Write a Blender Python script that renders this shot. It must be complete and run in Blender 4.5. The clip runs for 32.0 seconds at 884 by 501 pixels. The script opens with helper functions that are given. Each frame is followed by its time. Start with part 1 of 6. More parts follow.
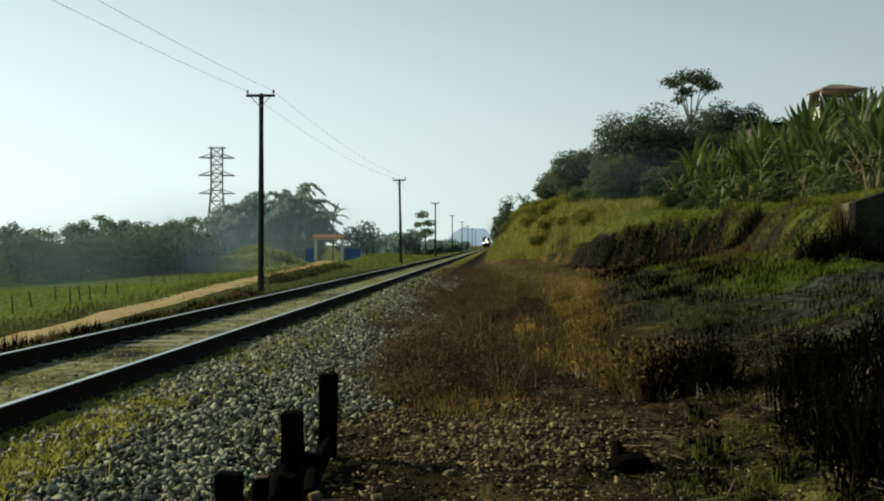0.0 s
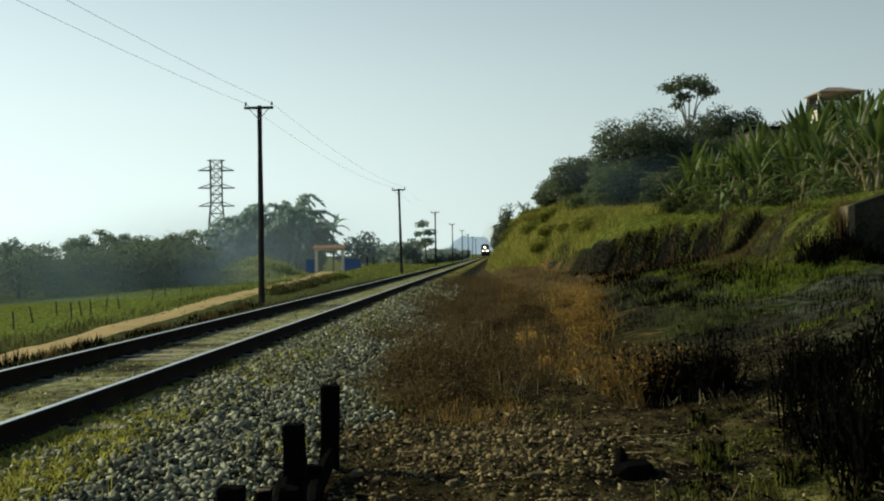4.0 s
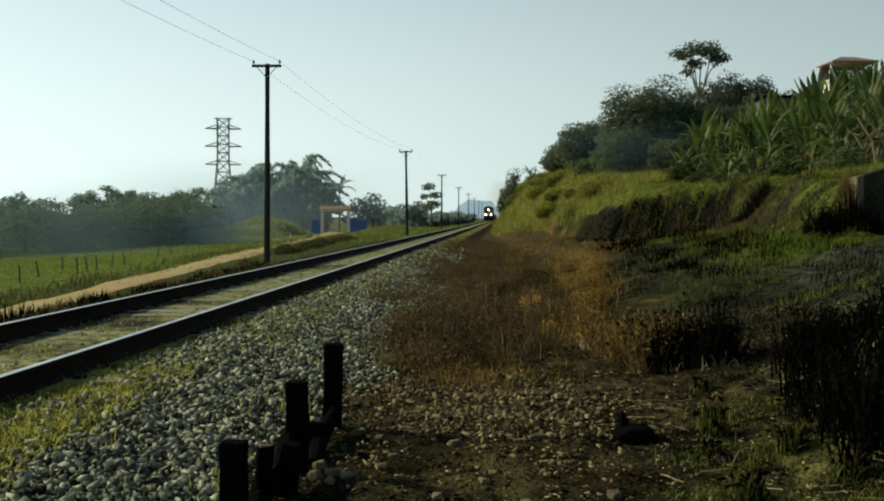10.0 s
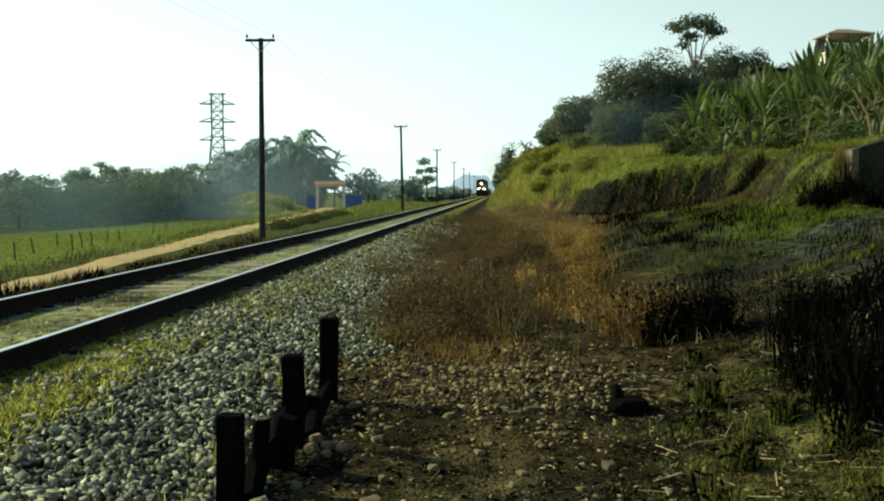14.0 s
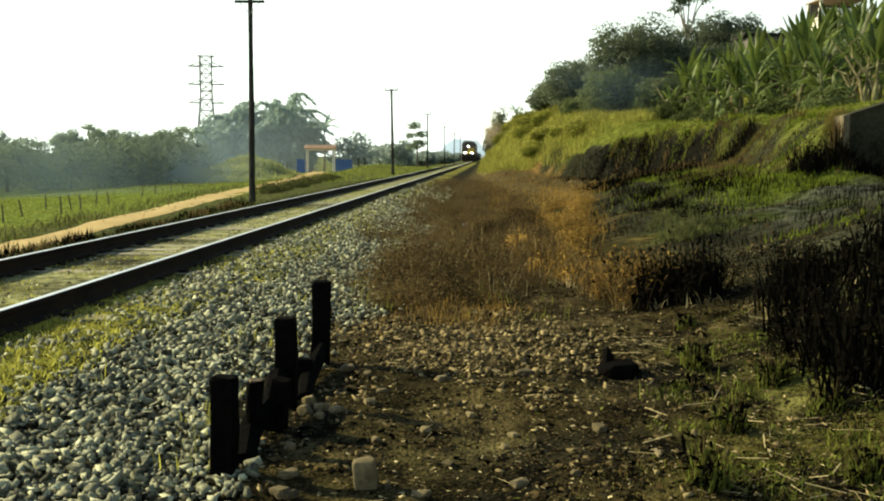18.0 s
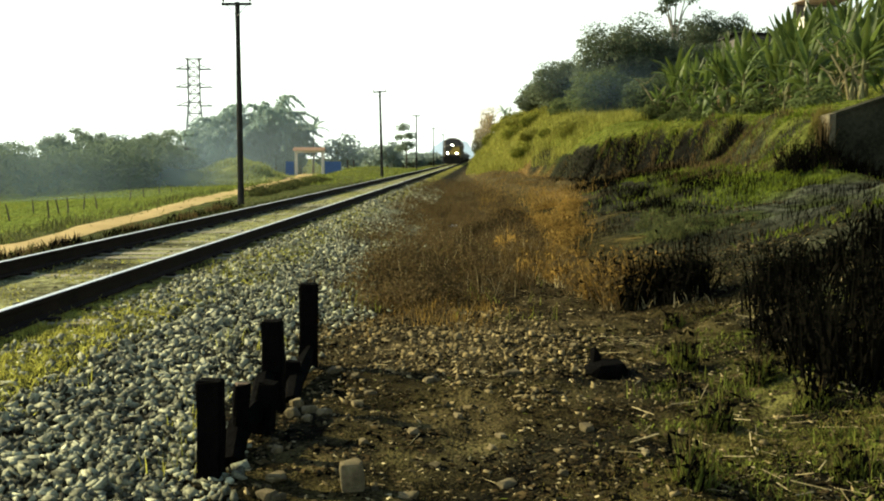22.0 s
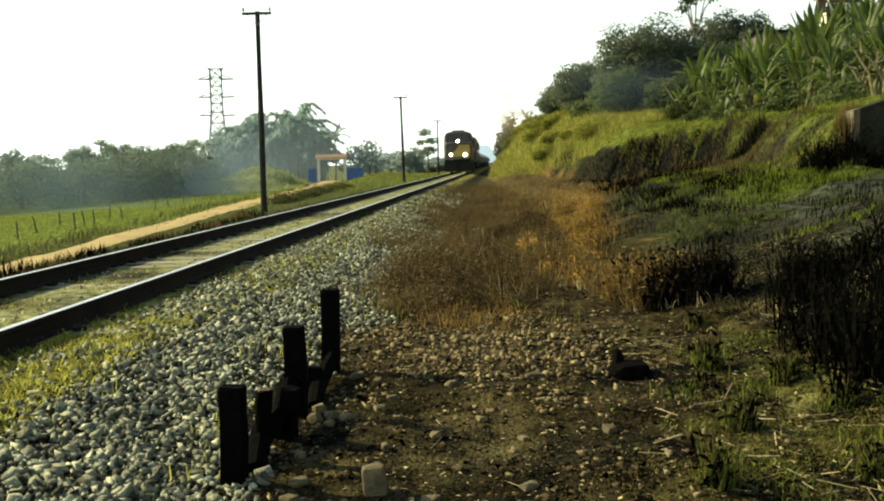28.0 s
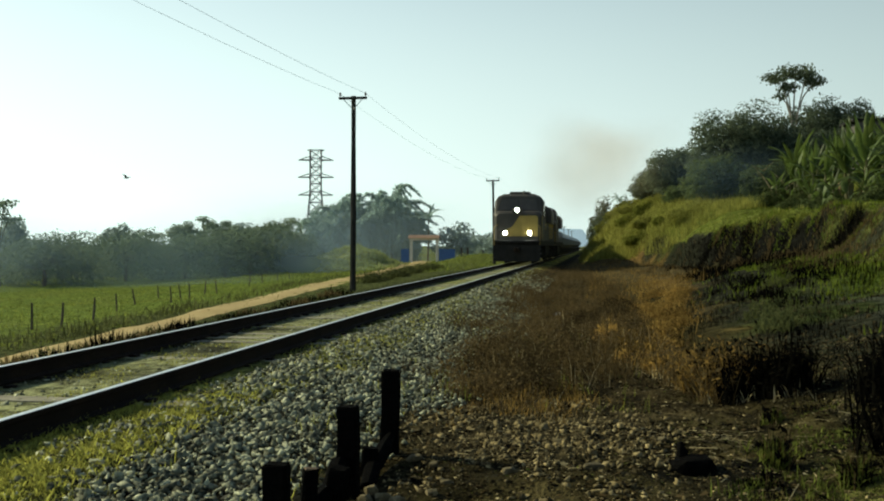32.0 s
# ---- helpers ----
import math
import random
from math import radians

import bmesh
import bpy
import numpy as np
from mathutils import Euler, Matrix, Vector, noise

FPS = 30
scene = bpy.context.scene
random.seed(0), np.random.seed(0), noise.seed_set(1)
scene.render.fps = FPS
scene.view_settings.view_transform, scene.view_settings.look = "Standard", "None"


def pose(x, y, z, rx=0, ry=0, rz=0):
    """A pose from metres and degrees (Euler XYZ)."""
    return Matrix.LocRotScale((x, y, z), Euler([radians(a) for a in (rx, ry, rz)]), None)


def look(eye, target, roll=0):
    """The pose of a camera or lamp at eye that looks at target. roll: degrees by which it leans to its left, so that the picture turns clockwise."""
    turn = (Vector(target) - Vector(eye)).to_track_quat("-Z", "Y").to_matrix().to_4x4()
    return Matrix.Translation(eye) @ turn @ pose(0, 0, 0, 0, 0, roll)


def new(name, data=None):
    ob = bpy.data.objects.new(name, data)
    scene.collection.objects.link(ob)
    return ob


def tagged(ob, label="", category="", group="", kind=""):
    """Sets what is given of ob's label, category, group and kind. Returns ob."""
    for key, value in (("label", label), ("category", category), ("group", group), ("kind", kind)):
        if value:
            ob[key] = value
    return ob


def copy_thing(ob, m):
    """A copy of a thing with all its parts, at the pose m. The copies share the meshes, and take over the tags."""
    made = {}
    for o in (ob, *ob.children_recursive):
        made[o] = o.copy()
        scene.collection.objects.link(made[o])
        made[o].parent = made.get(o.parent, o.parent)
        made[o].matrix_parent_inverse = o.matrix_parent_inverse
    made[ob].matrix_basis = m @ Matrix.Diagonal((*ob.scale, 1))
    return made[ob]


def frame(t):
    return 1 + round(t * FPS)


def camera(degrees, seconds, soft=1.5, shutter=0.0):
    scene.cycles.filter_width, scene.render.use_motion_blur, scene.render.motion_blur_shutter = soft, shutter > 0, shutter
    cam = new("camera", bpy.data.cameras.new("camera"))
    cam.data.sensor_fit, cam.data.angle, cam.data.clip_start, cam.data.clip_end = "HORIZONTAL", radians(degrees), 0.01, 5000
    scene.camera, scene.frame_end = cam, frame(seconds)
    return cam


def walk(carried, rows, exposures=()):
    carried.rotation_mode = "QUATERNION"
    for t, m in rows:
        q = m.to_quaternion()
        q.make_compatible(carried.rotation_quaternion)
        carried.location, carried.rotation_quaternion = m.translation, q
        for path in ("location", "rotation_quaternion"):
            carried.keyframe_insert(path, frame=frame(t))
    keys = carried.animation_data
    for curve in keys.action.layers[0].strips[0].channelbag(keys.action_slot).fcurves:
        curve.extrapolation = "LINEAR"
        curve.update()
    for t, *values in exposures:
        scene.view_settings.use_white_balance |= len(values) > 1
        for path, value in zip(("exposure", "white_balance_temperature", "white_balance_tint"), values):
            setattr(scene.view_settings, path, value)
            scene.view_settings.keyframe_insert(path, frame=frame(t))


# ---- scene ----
# The camera is held in the hand beside the line: seconds, place, yaw, pitch, roll
ROWS = [
    (0, -0.000, 0.000, 1.170, 3.28, -0.35, 0.05),
    (0.5, -0.010, 0.015, 1.167, 3.45, -0.63, 0.18),
    (1, -0.009, 0.014, 1.169, 3.44, -0.54, 0.07),
    (1.5, -0.006, -0.004, 1.169, 3.34, -0.47, -0.10),
    (2, -0.006, 0.003, 1.168, 3.52, -0.60, 0.07),
    (2.5, -0.009, 0.009, 1.169, 4.33, -0.53, -0.28),
    (3, 0.003, 0.008, 1.173, 4.06, 0.11, -0.59),
    (3.5, 0.007, 0.003, 1.173, 3.34, 0.19, -0.78),
    (5.5, 0.010, 0.006, 1.171, 3.40, 0.15, -1.05),
    (6, 0.010, 0.012, 1.168, 3.30, -0.17, -0.79),
    (6.5, 0.009, 0.013, 1.165, 3.56, -0.51, -0.99),
    (7, 0.014, 0.008, 1.165, 3.65, -0.95, -0.90),
    (7.5, 0.006, 0.016, 1.164, 3.54, -1.20, -0.68),
    (8, 0.016, 0.005, 1.167, 3.40, -1.27, -0.75),
    (8.5, 0.014, 0.003, 1.165, 3.37, -1.16, -0.68),
    (9, 0.012, 0.007, 1.167, 3.29, -1.40, -0.05),
    (9.5, 0.008, 0.017, 1.159, 3.59, -1.35, 0.22),
    (10, 0.005, 0.023, 1.158, 3.65, -2.03, 0.33),
    (10.5, 0.009, 0.017, 1.157, 3.70, -2.07, 0.34),
    (11, 0.004, 0.014, 1.161, 3.91, -2.00, 0.51),
    (11.5, 0.004, 0.020, 1.159, 3.54, -2.40, 0.32),
    (12, 0.005, 0.025, 1.159, 3.72, -2.50, -0.12),
    (12.5, 0.011, 0.013, 1.157, 3.66, -2.86, 0.06),
    (13, 0.013, 0.021, 1.151, 3.60, -3.32, -0.21),
    (13.5, 0.011, 0.017, 1.155, 3.69, -3.76, -0.06),
    (14, 0.010, 0.020, 1.149, 3.38, -3.54, 0.08),
    (14.5, 0.013, 0.015, 1.149, 3.33, -4.09, 0.47),
    (15, 0.012, 0.017, 1.149, 2.49, -4.41, 0.36),
    (15.5, -0.003, 0.014, 1.151, 2.98, -4.72, -0.03),
    (17.5, 0.004, 0.017, 1.145, 2.62, -5.07, 1.13),
    (18, -0.006, 0.011, 1.143, 2.77, -5.67, 0.36),
    (18.5, -0.003, 0.010, 1.149, 2.83, -5.38, 0.49),
    (19, 0.010, 0.003, 1.148, 2.42, -5.06, 0.28),
    (19.5, 0.003, 0.008, 1.145, 2.17, -5.28, 0.59),
    (20, 0.007, 0.011, 1.143, 2.41, -5.40, 0.66),
    (20.5, 0.000, 0.015, 1.143, 2.03, -5.18, 0.69),
    (21, 0.013, 0.003, 1.145, 1.94, -5.32, 0.54),
    (21.5, 0.011, 0.009, 1.136, 1.76, -5.31, 0.27),
    (22, 0.016, 0.009, 1.144, 2.16, -5.59, -0.04),
    (22.5, 0.009, 0.020, 1.136, 1.86, -5.77, -0.07),
    (23, 0.031, 0.012, 1.145, 1.74, -5.82, -0.63),
    (23.5, 0.024, 0.004, 1.144, 1.71, -5.75, -0.93),
    (24, 0.028, 0.015, 1.130, 2.15, -5.95, -0.88),
    (24.5, 0.032, 0.017, 1.132, 2.64, -5.97, -0.74),
    (25, 0.039, 0.018, 1.128, 2.69, -6.37, -0.75),
    (25.5, 0.031, 0.016, 1.135, 2.63, -6.59, -1.18),
    (27.5, 0.044, -0.001, 1.138, 4.12, -5.41, -1.37),
    (28, 0.042, 0.005, 1.138, 3.59, -5.30, -1.19),
    (28.5, 0.072, -0.007, 1.142, 3.98, -4.66, -1.50),
    (29, 0.084, -0.017, 1.138, 4.58, -4.30, -0.34),
    (29.5, 0.113, -0.032, 1.138, 6.16, -3.68, 0.76),
    (30, 0.122, -0.071, 1.135, 4.59, -3.76, 0.21),
    (30.5, 0.155, -0.124, 1.147, 2.26, -2.57, -1.13),
    (31, 0.168, -0.089, 1.169, 4.80, -0.72, -2.54),
    (31.5, 0.225, -0.023, 1.158, 8.53, -0.22, -0.38),
    (32, 0.262, 0.000, 1.149, 9.09, -0.31, 0.09),
]
cam = camera(50.0, 32.0, soft=2.02)
EXPOSURES = [(0, -0.45, 6280, 1), (10.5, -0.48, 6280, 0), (12, -0.33, 6280, -2), (13, -0.24, 6250, -4), (14, 0.06, 6260, -7), (15, 0.16, 6260, -10), (17.5, 0.55, 7020, 0), (19, 0.59, 7120, 0), (24, 0.59, 7120, 0), (28, 0.58, 7100, 0), (29.5, 0.5, 6880, -2), (30.2, 0.43, 6760, -3), (31, 0.08, 6440, -4), (31.6, -0.17, 6330, -4), (32, -0.25, 6330, -4)]
walk(cam, [(t, pose(x, y, z, 90 + p, 0, w) @ pose(0, 0, 0, 0, 0, r)) for t, x, y, z, w, p, r in ROWS], EXPOSURES)

# ---- daylight: low sun from the far side of the line, hazy sky ----
SUN_EL, SUN_AZ = 30.0, -72.0          # azimuth from the line's direction, to the left
world = bpy.data.worlds.new("sky")
scene.world = world
world.use_nodes = True
wn = world.node_tree
sky = wn.nodes.new("ShaderNodeTexSky")
sky.sky_type, sky.sun_disc = "NISHITA", False
sky.sun_elevation, sky.sun_rotation = radians(SUN_EL), radians(SUN_AZ)
sky.air_density, sky.dust_density, sky.ozone_density = 1.0, 1.2, 2.0
wn.nodes["Background"].inputs["Strength"].default_value = 0.1
# morning haze brightens the sky towards the horizon all round
wco, wsep, wrange, wmix = wn.nodes.new("ShaderNodeTexCoord"), wn.nodes.new("ShaderNodeSeparateXYZ"), wn.nodes.new("ShaderNodeMapRange"), wn.nodes.new("ShaderNodeMix")
wrange.interpolation_type = "SMOOTHSTEP"
wrange.inputs["From Min"].default_value, wrange.inputs["From Max"].default_value = -0.05, 0.62
wrange.inputs["To Min"].default_value, wrange.inputs["To Max"].default_value = 0.95, 0.0
wmix.data_type = "RGBA"
# haze scatters more light on the sun's side
wside, wtint = wn.nodes.new("ShaderNodeMapRange"), wn.nodes.new("ShaderNodeVectorMath")
wside.inputs["From Min"].default_value, wside.inputs["From Max"].default_value = -0.7, 0.7
wside.inputs["To Min"].default_value, wside.inputs["To Max"].default_value = 1.36, 0.5
wtint.operation = "SCALE"
wtint.inputs[0].default_value = (11.5, 12.7, 12.5)
wn.links.new(wside.outputs["Result"], wtint.inputs["Scale"])
wn.links.new(wtint.outputs[0], wmix.inputs[7])
wn.links.new(wco.outputs["Generated"], wsep.inputs[0])
wn.links.new(wsep.outputs["X"], wside.inputs["Value"])
wn.links.new(wsep.outputs["Z"], wrange.inputs["Value"])
wn.links.new(wrange.outputs["Result"], wmix.inputs["Factor"])
wn.links.new(sky.outputs["Color"], wmix.inputs[6])
wn.links.new(wmix.outputs[2], wn.nodes["Background"].inputs["Color"])
sun = new("sun", bpy.data.lights.new("sun", "SUN"))
sun.data.energy, sun.data.angle, sun.data.color = 5.2, radians(0.6), (1.0, 0.87, 0.6)
sd = Vector((math.sin(radians(SUN_AZ)) * math.cos(radians(SUN_EL)), math.cos(radians(SUN_AZ)) * math.cos(radians(SUN_EL)), math.sin(radians(SUN_EL))))
sun.matrix_world = look(sd * 200, (0, 0, 0))


# ---- materials ----
def mat(name, a, b=None, rough=0.8, metal=0.0, scale=6.0, fine=40.0, bump=0.3, island=0.0, obrand=0.0, leaf=0.0, spec=0.3, tint=False, glow=0.0):
    """Two-scale mottled surface between colours a and b. island / obrand: brightness spread by piece; leaf: share of light let through."""
    m = bpy.data.materials.new(name)
    m.use_nodes = True
    nt = m.node_tree
    nd, ln = nt.nodes, nt.links
    bs = nd["Principled BSDF"]
    b = b or tuple(c * 0.6 for c in a)
    co = nd.new("ShaderNodeTexCoord")
    n1, n2 = nd.new("ShaderNodeTexNoise"), nd.new("ShaderNodeTexNoise")
    for n, s, d in ((n1, scale, 4.0), (n2, fine, 3.0)):
        n.inputs["Scale"].default_value, n.inputs["Detail"].default_value = s, d
        ln.new(co.outputs["Object"], n.inputs["Vector"])
    add = nd.new("ShaderNodeMath")
    add.operation = "MULTIPLY_ADD"
    ln.new(n2.outputs["Fac"], add.inputs[0])
    add.inputs[1].default_value = 0.9 if tint else 0.5
    ln.new(n1.outputs["Fac"], add.inputs[2])
    rng = nd.new("ShaderNodeMapRange")
    rng.inputs["From Min"].default_value, rng.inputs["From Max"].default_value = (0.78, 1.12) if tint else (0.5, 1.0)
    ln.new(add.outputs[0], rng.inputs["Value"])
    mix = nd.new("ShaderNodeMix")
    mix.data_type = "RGBA"
    ln.new(rng.outputs["Result"], mix.inputs["Factor"])
    if tint:
        at = nd.new("ShaderNodeAttribute")
        at.attribute_name = "tint"
        for sock, k in (("A", 0.28), ("B", 1.75)):
            mu = nd.new("ShaderNodeVectorMath")
            mu.operation = "SCALE"
            mu.inputs["Scale"].default_value = k
            ln.new(at.outputs["Color"], mu.inputs[0])
            ln.new(mu.outputs[0], [s for s in mix.inputs if s.name == sock and s.type == "RGBA"][0])
    else:
        mix.inputs[6].default_value, mix.inputs[7].default_value = (*a, 1), (*b, 1)
    col = mix.outputs[2]
    if island or obrand:
        g = nd.new("ShaderNodeNewGeometry" if island else "ShaderNodeObjectInfo")
        mr = nd.new("ShaderNodeMapRange")
        k = island or obrand
        mr.inputs["To Min"].default_value, mr.inputs["To Max"].default_value = 1 - k, 1 + k
        ln.new(g.outputs["Random Per Island" if island else "Random"], mr.inputs["Value"])
        hs = nd.new("ShaderNodeHueSaturation")
        ln.new(mr.outputs["Result"], hs.inputs["Value"])
        ln.new(col, hs.inputs["Color"])
        col = hs.outputs["Color"]
    ln.new(col, bs.inputs["Base Color"])
    bs.inputs["Roughness"].default_value, bs.inputs["Metallic"].default_value = rough, metal
    bs.inputs["Specular IOR Level"].default_value = spec
    if bump:
        bp = nd.new("ShaderNodeBump")
        bp.inputs["Strength"].default_value, bp.inputs["Distance"].default_value = bump, 0.035 if tint else 0.02
        ln.new(add.outputs[0], bp.inputs["Height"])
        ln.new(bp.outputs["Normal"], bs.inputs["Normal"])
    if leaf:
        tr, ms = nd.new("ShaderNodeBsdfTranslucent"), nd.new("ShaderNodeMixShader")
        ln.new(col, tr.inputs["Color"])
        ms.inputs["Fac"].default_value = leaf
        ln.new(bs.outputs[0], ms.inputs[1])
        ln.new(tr.outputs[0], ms.inputs[2])
        ln.new(ms.outputs[0], nd["Material Output"].inputs["Surface"])
    if glow:
        bs.inputs["Emission Color"].default_value, bs.inputs["Emission Strength"].default_value = (*a, 1), glow
    return m


M = dict(
    ground=mat("soil and turf", (0.1, 0.1, 0.1), rough=1.0, scale=5.0, fine=48, bump=1.0, tint=True, spec=0.02),
    road=mat("packed sand", (0.47, 0.36, 0.165), (0.36, 0.265, 0.115), 0.95, scale=0.5, fine=9, bump=0.3, spec=0.1),
    stone=mat("ballast stone", (0.37, 0.38, 0.26), (0.064, 0.067, 0.045), 0.85, scale=9, fine=70, bump=0.25, island=0.88, spec=0.15),
    tan_stone=mat("tan gravel stone", (0.27, 0.215, 0.108), (0.085, 0.066, 0.032), 0.9, scale=9, fine=60, bump=0.1, island=0.6, spec=0.05),
    rock=mat("loose pale stone", (0.22, 0.18, 0.1), (0.08, 0.064, 0.035), 0.9, scale=9, fine=50, bump=0.3, obrand=0.4, spec=0.1),
    rust=mat("rusty rail steel", (0.026, 0.017, 0.011), (0.01, 0.0075, 0.006), 0.8, 0.0, scale=3, fine=40, bump=0.3, spec=0.1),
    polish=mat("polished rail head", (0.86, 0.84, 0.8), (0.66, 0.64, 0.6), 0.4, 1.0, scale=2, fine=30, bump=0.05),
    sleeper=mat("weathered sleeper timber", (0.36, 0.33, 0.24), (0.2, 0.18, 0.12), 0.9, scale=5, fine=45, bump=0.5, obrand=0.25),
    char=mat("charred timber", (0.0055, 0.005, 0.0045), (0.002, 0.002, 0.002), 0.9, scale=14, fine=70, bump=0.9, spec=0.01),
    # sunlight on the wall's end is put into this paler concrete
    pale_concrete=mat("sunlit-pale concrete", (0.2, 0.175, 0.12), (0.07, 0.06, 0.04), 0.95, scale=3, fine=24, bump=0.5, spec=0.03),
    raw=mat("broken timber", (0.2, 0.135, 0.08), (0.05, 0.033, 0.02), 0.9, scale=14, fine=60, bump=0.6),
    pole=mat("weathered pole timber", (0.042, 0.04, 0.036), (0.018, 0.017, 0.016), 0.85, scale=4, fine=40, bump=0.4, spec=0.1),
    ceramic=mat("glazed insulator", (0.12, 0.08, 0.06), rough=0.25, scale=8, bump=0.05),
    wire=mat("weathered wire", (0.16, 0.16, 0.16), rough=0.5, metal=0.6, bump=0),
    steel=mat("galvanised steel", (0.2, 0.21, 0.22), (0.13, 0.135, 0.14), 0.6, 0.3, scale=3, bump=0.1),
    # wall front: stains, with its shade put into the dark colour too
    concrete=mat("stained and shade-darkened concrete", (0.06, 0.058, 0.04), (0.012, 0.013, 0.008), 0.95, scale=1.0, fine=14, bump=0.6, spec=0.02),
    fence=mat("grey fence timber", (0.1, 0.085, 0.07), (0.05, 0.043, 0.036), 0.9, scale=8, bump=0.4),
    plaster=mat("pale plaster", (0.72, 0.69, 0.62), (0.56, 0.52, 0.45), 0.9, scale=1.5, bump=0.15),
    # blue paint, its colour dulled to include distance haze
    blue=mat("blue painted masonry dulled for haze", (0.08, 0.15, 0.34), (0.06, 0.11, 0.27), 0.8, scale=2, bump=0.2),
    tile=mat("clay roof tile", (0.4, 0.25, 0.17), (0.28, 0.18, 0.12), 0.85, scale=2, bump=0.3, obrand=0.2),
    roof_tan=mat("weathered roof sheet", (0.32, 0.25, 0.18), (0.2, 0.15, 0.11), 0.85, scale=1.5, bump=0.3),
    # shed wall; on the house its dark colour stands for terrace shade
    dark_wall=mat("weathered and shade-dark wall", (0.12, 0.11, 0.1), (0.06, 0.055, 0.05), 0.9, scale=1.5, bump=0.3),
    bark=mat("bark", (0.13, 0.1, 0.075), (0.06, 0.047, 0.035), 0.95, scale=6, fine=40, bump=0.8),
    pale_bark=mat("pale bark", (0.32, 0.29, 0.24), (0.18, 0.16, 0.13), 0.9, scale=5, fine=30, bump=0.5),
    # dark leaf, lightened and greyed so its colour includes the haze
    leaf_dark=mat("haze-greyed dark tree leaf", (0.15, 0.18, 0.115), (0.105, 0.13, 0.085), 0.9, scale=0.5, fine=3, bump=0, island=0.1, leaf=0.6, spec=0.01),
    leaf_mid=mat("mid green leaf", (0.12, 0.15, 0.06), (0.085, 0.11, 0.042), 0.85, scale=0.4, fine=3, bump=0, island=0.2, leaf=0.5, spec=0.03),
    # leaf darkened for the shadowed gaps under the banana plants
    leaf_shade=mat("shade-darkened shrub leaf", (0.085, 0.105, 0.04), (0.05, 0.065, 0.024), 0.9, scale=0.5, fine=3, bump=0, island=0.25, leaf=0.5, spec=0.02),
    # hillock grass, paled so that the colour holds the haze
    pale_grass=mat("haze-paled tall grass", (0.36, 0.4, 0.15), (0.23, 0.27, 0.1), 0.9, scale=0.3, fine=2, bump=0, island=0.3, leaf=0.5, spec=0.03),
    # lightened and greyed to carry the haze on far trees and hedge tops
    leaf_far=mat("haze-paled grey green leaf", (0.27, 0.33, 0.235), (0.2, 0.26, 0.185), 0.9, scale=0.3, fine=2, bump=0, island=0.2, leaf=0.55, spec=0.02),
    leaf_hedge=mat("hedge leaf", (0.125, 0.162, 0.105), (0.095, 0.125, 0.08), 0.95, scale=0.3, fine=2, bump=0, island=0.04, leaf=0.8, spec=0.01),
    # distance haze painted in as a pale blue green
    leaf_hazy=mat("haze-paled blue green leaf", (0.29, 0.355, 0.325), (0.25, 0.31, 0.285), 0.95, scale=0.3, fine=2, bump=0, island=0.06, leaf=0.75, spec=0.01),
    banana=mat("banana leaf", (0.13, 0.17, 0.04), (0.07, 0.105, 0.025), 0.5, scale=1.5, fine=12, bump=0.15, obrand=0.4, leaf=0.45, spec=0.3),
    banana_dry=mat("dry banana leaf", (0.18, 0.13, 0.065), (0.1, 0.07, 0.035), 0.85, scale=2, fine=14, bump=0.3, obrand=0.3, leaf=0.2),
    banana_stem=mat("banana stem", (0.17, 0.17, 0.07), (0.1, 0.085, 0.04), 0.7, scale=3, fine=20, bump=0.3),
    grass=mat("green grass", (0.165, 0.2, 0.026), (0.09, 0.125, 0.015), 0.8, scale=0.5, fine=4, bump=0, island=0.45, leaf=0.5, spec=0.05),
    grass_yellow=mat("yellow green grass", (0.22, 0.228, 0.043), (0.12, 0.135, 0.025), 0.8, scale=0.5, fine=4, bump=0, island=0.4, leaf=0.5, spec=0.05),
    grass_orange=mat("orange dry grass", (0.35, 0.225, 0.062), (0.165, 0.104, 0.03), 0.85, scale=0.6, fine=4, bump=0, island=0.6, leaf=0.45, spec=0.03),
    # sun and haze on the mound are put into this lighter grass
    grass_tall=mat("tall grass lightened for sun and haze", (0.31, 0.305, 0.075), (0.19, 0.195, 0.045), 0.8, scale=0.5, fine=4, bump=0, island=0.35, leaf=0.6, spec=0.05),
    # bamboo and palm leaf, paled to hold the haze before them
    bamboo=mat("haze-paled bamboo leaf", (0.32, 0.42, 0.37), (0.27, 0.36, 0.32), 0.95, scale=0.3, fine=2, bump=0, island=0.1, leaf=0.75, spec=0.01),
    weed_brown=mat("brown dry weed", (0.15, 0.108, 0.049), (0.068, 0.049, 0.021), 0.9, scale=0.6, fine=4, bump=0, island=0.55, leaf=0.45, spec=0.03),
    weed_dark=mat("withered dark weed", (0.07, 0.052, 0.024), (0.028, 0.021, 0.01), 0.9, scale=0.6, fine=4, bump=0, island=0.5, leaf=0.4, spec=0.02),
    weed_green=mat("dark verge weed", (0.11, 0.12, 0.045), (0.06, 0.068, 0.024), 0.85, scale=0.8, fine=5, bump=0, island=0.5, leaf=0.45, spec=0.05),
    pasture=mat("pasture grass", (0.215, 0.245, 0.055), (0.13, 0.165, 0.035), 0.8, scale=0.25, fine=2, bump=0, island=0.4, leaf=0.5, spec=0.05),
    dry_turf=mat("yellowing turf", (0.45, 0.44, 0.1), (0.28, 0.285, 0.06), 0.85, scale=0.8, fine=6, bump=0, island=0.45, leaf=0.5, spec=0.05),
    crumb=mat("dark soil crumb", (0.085, 0.068, 0.034), (0.022, 0.018, 0.01), 1.0, scale=7, fine=60, bump=0.3, island=0.7, spec=0.02),
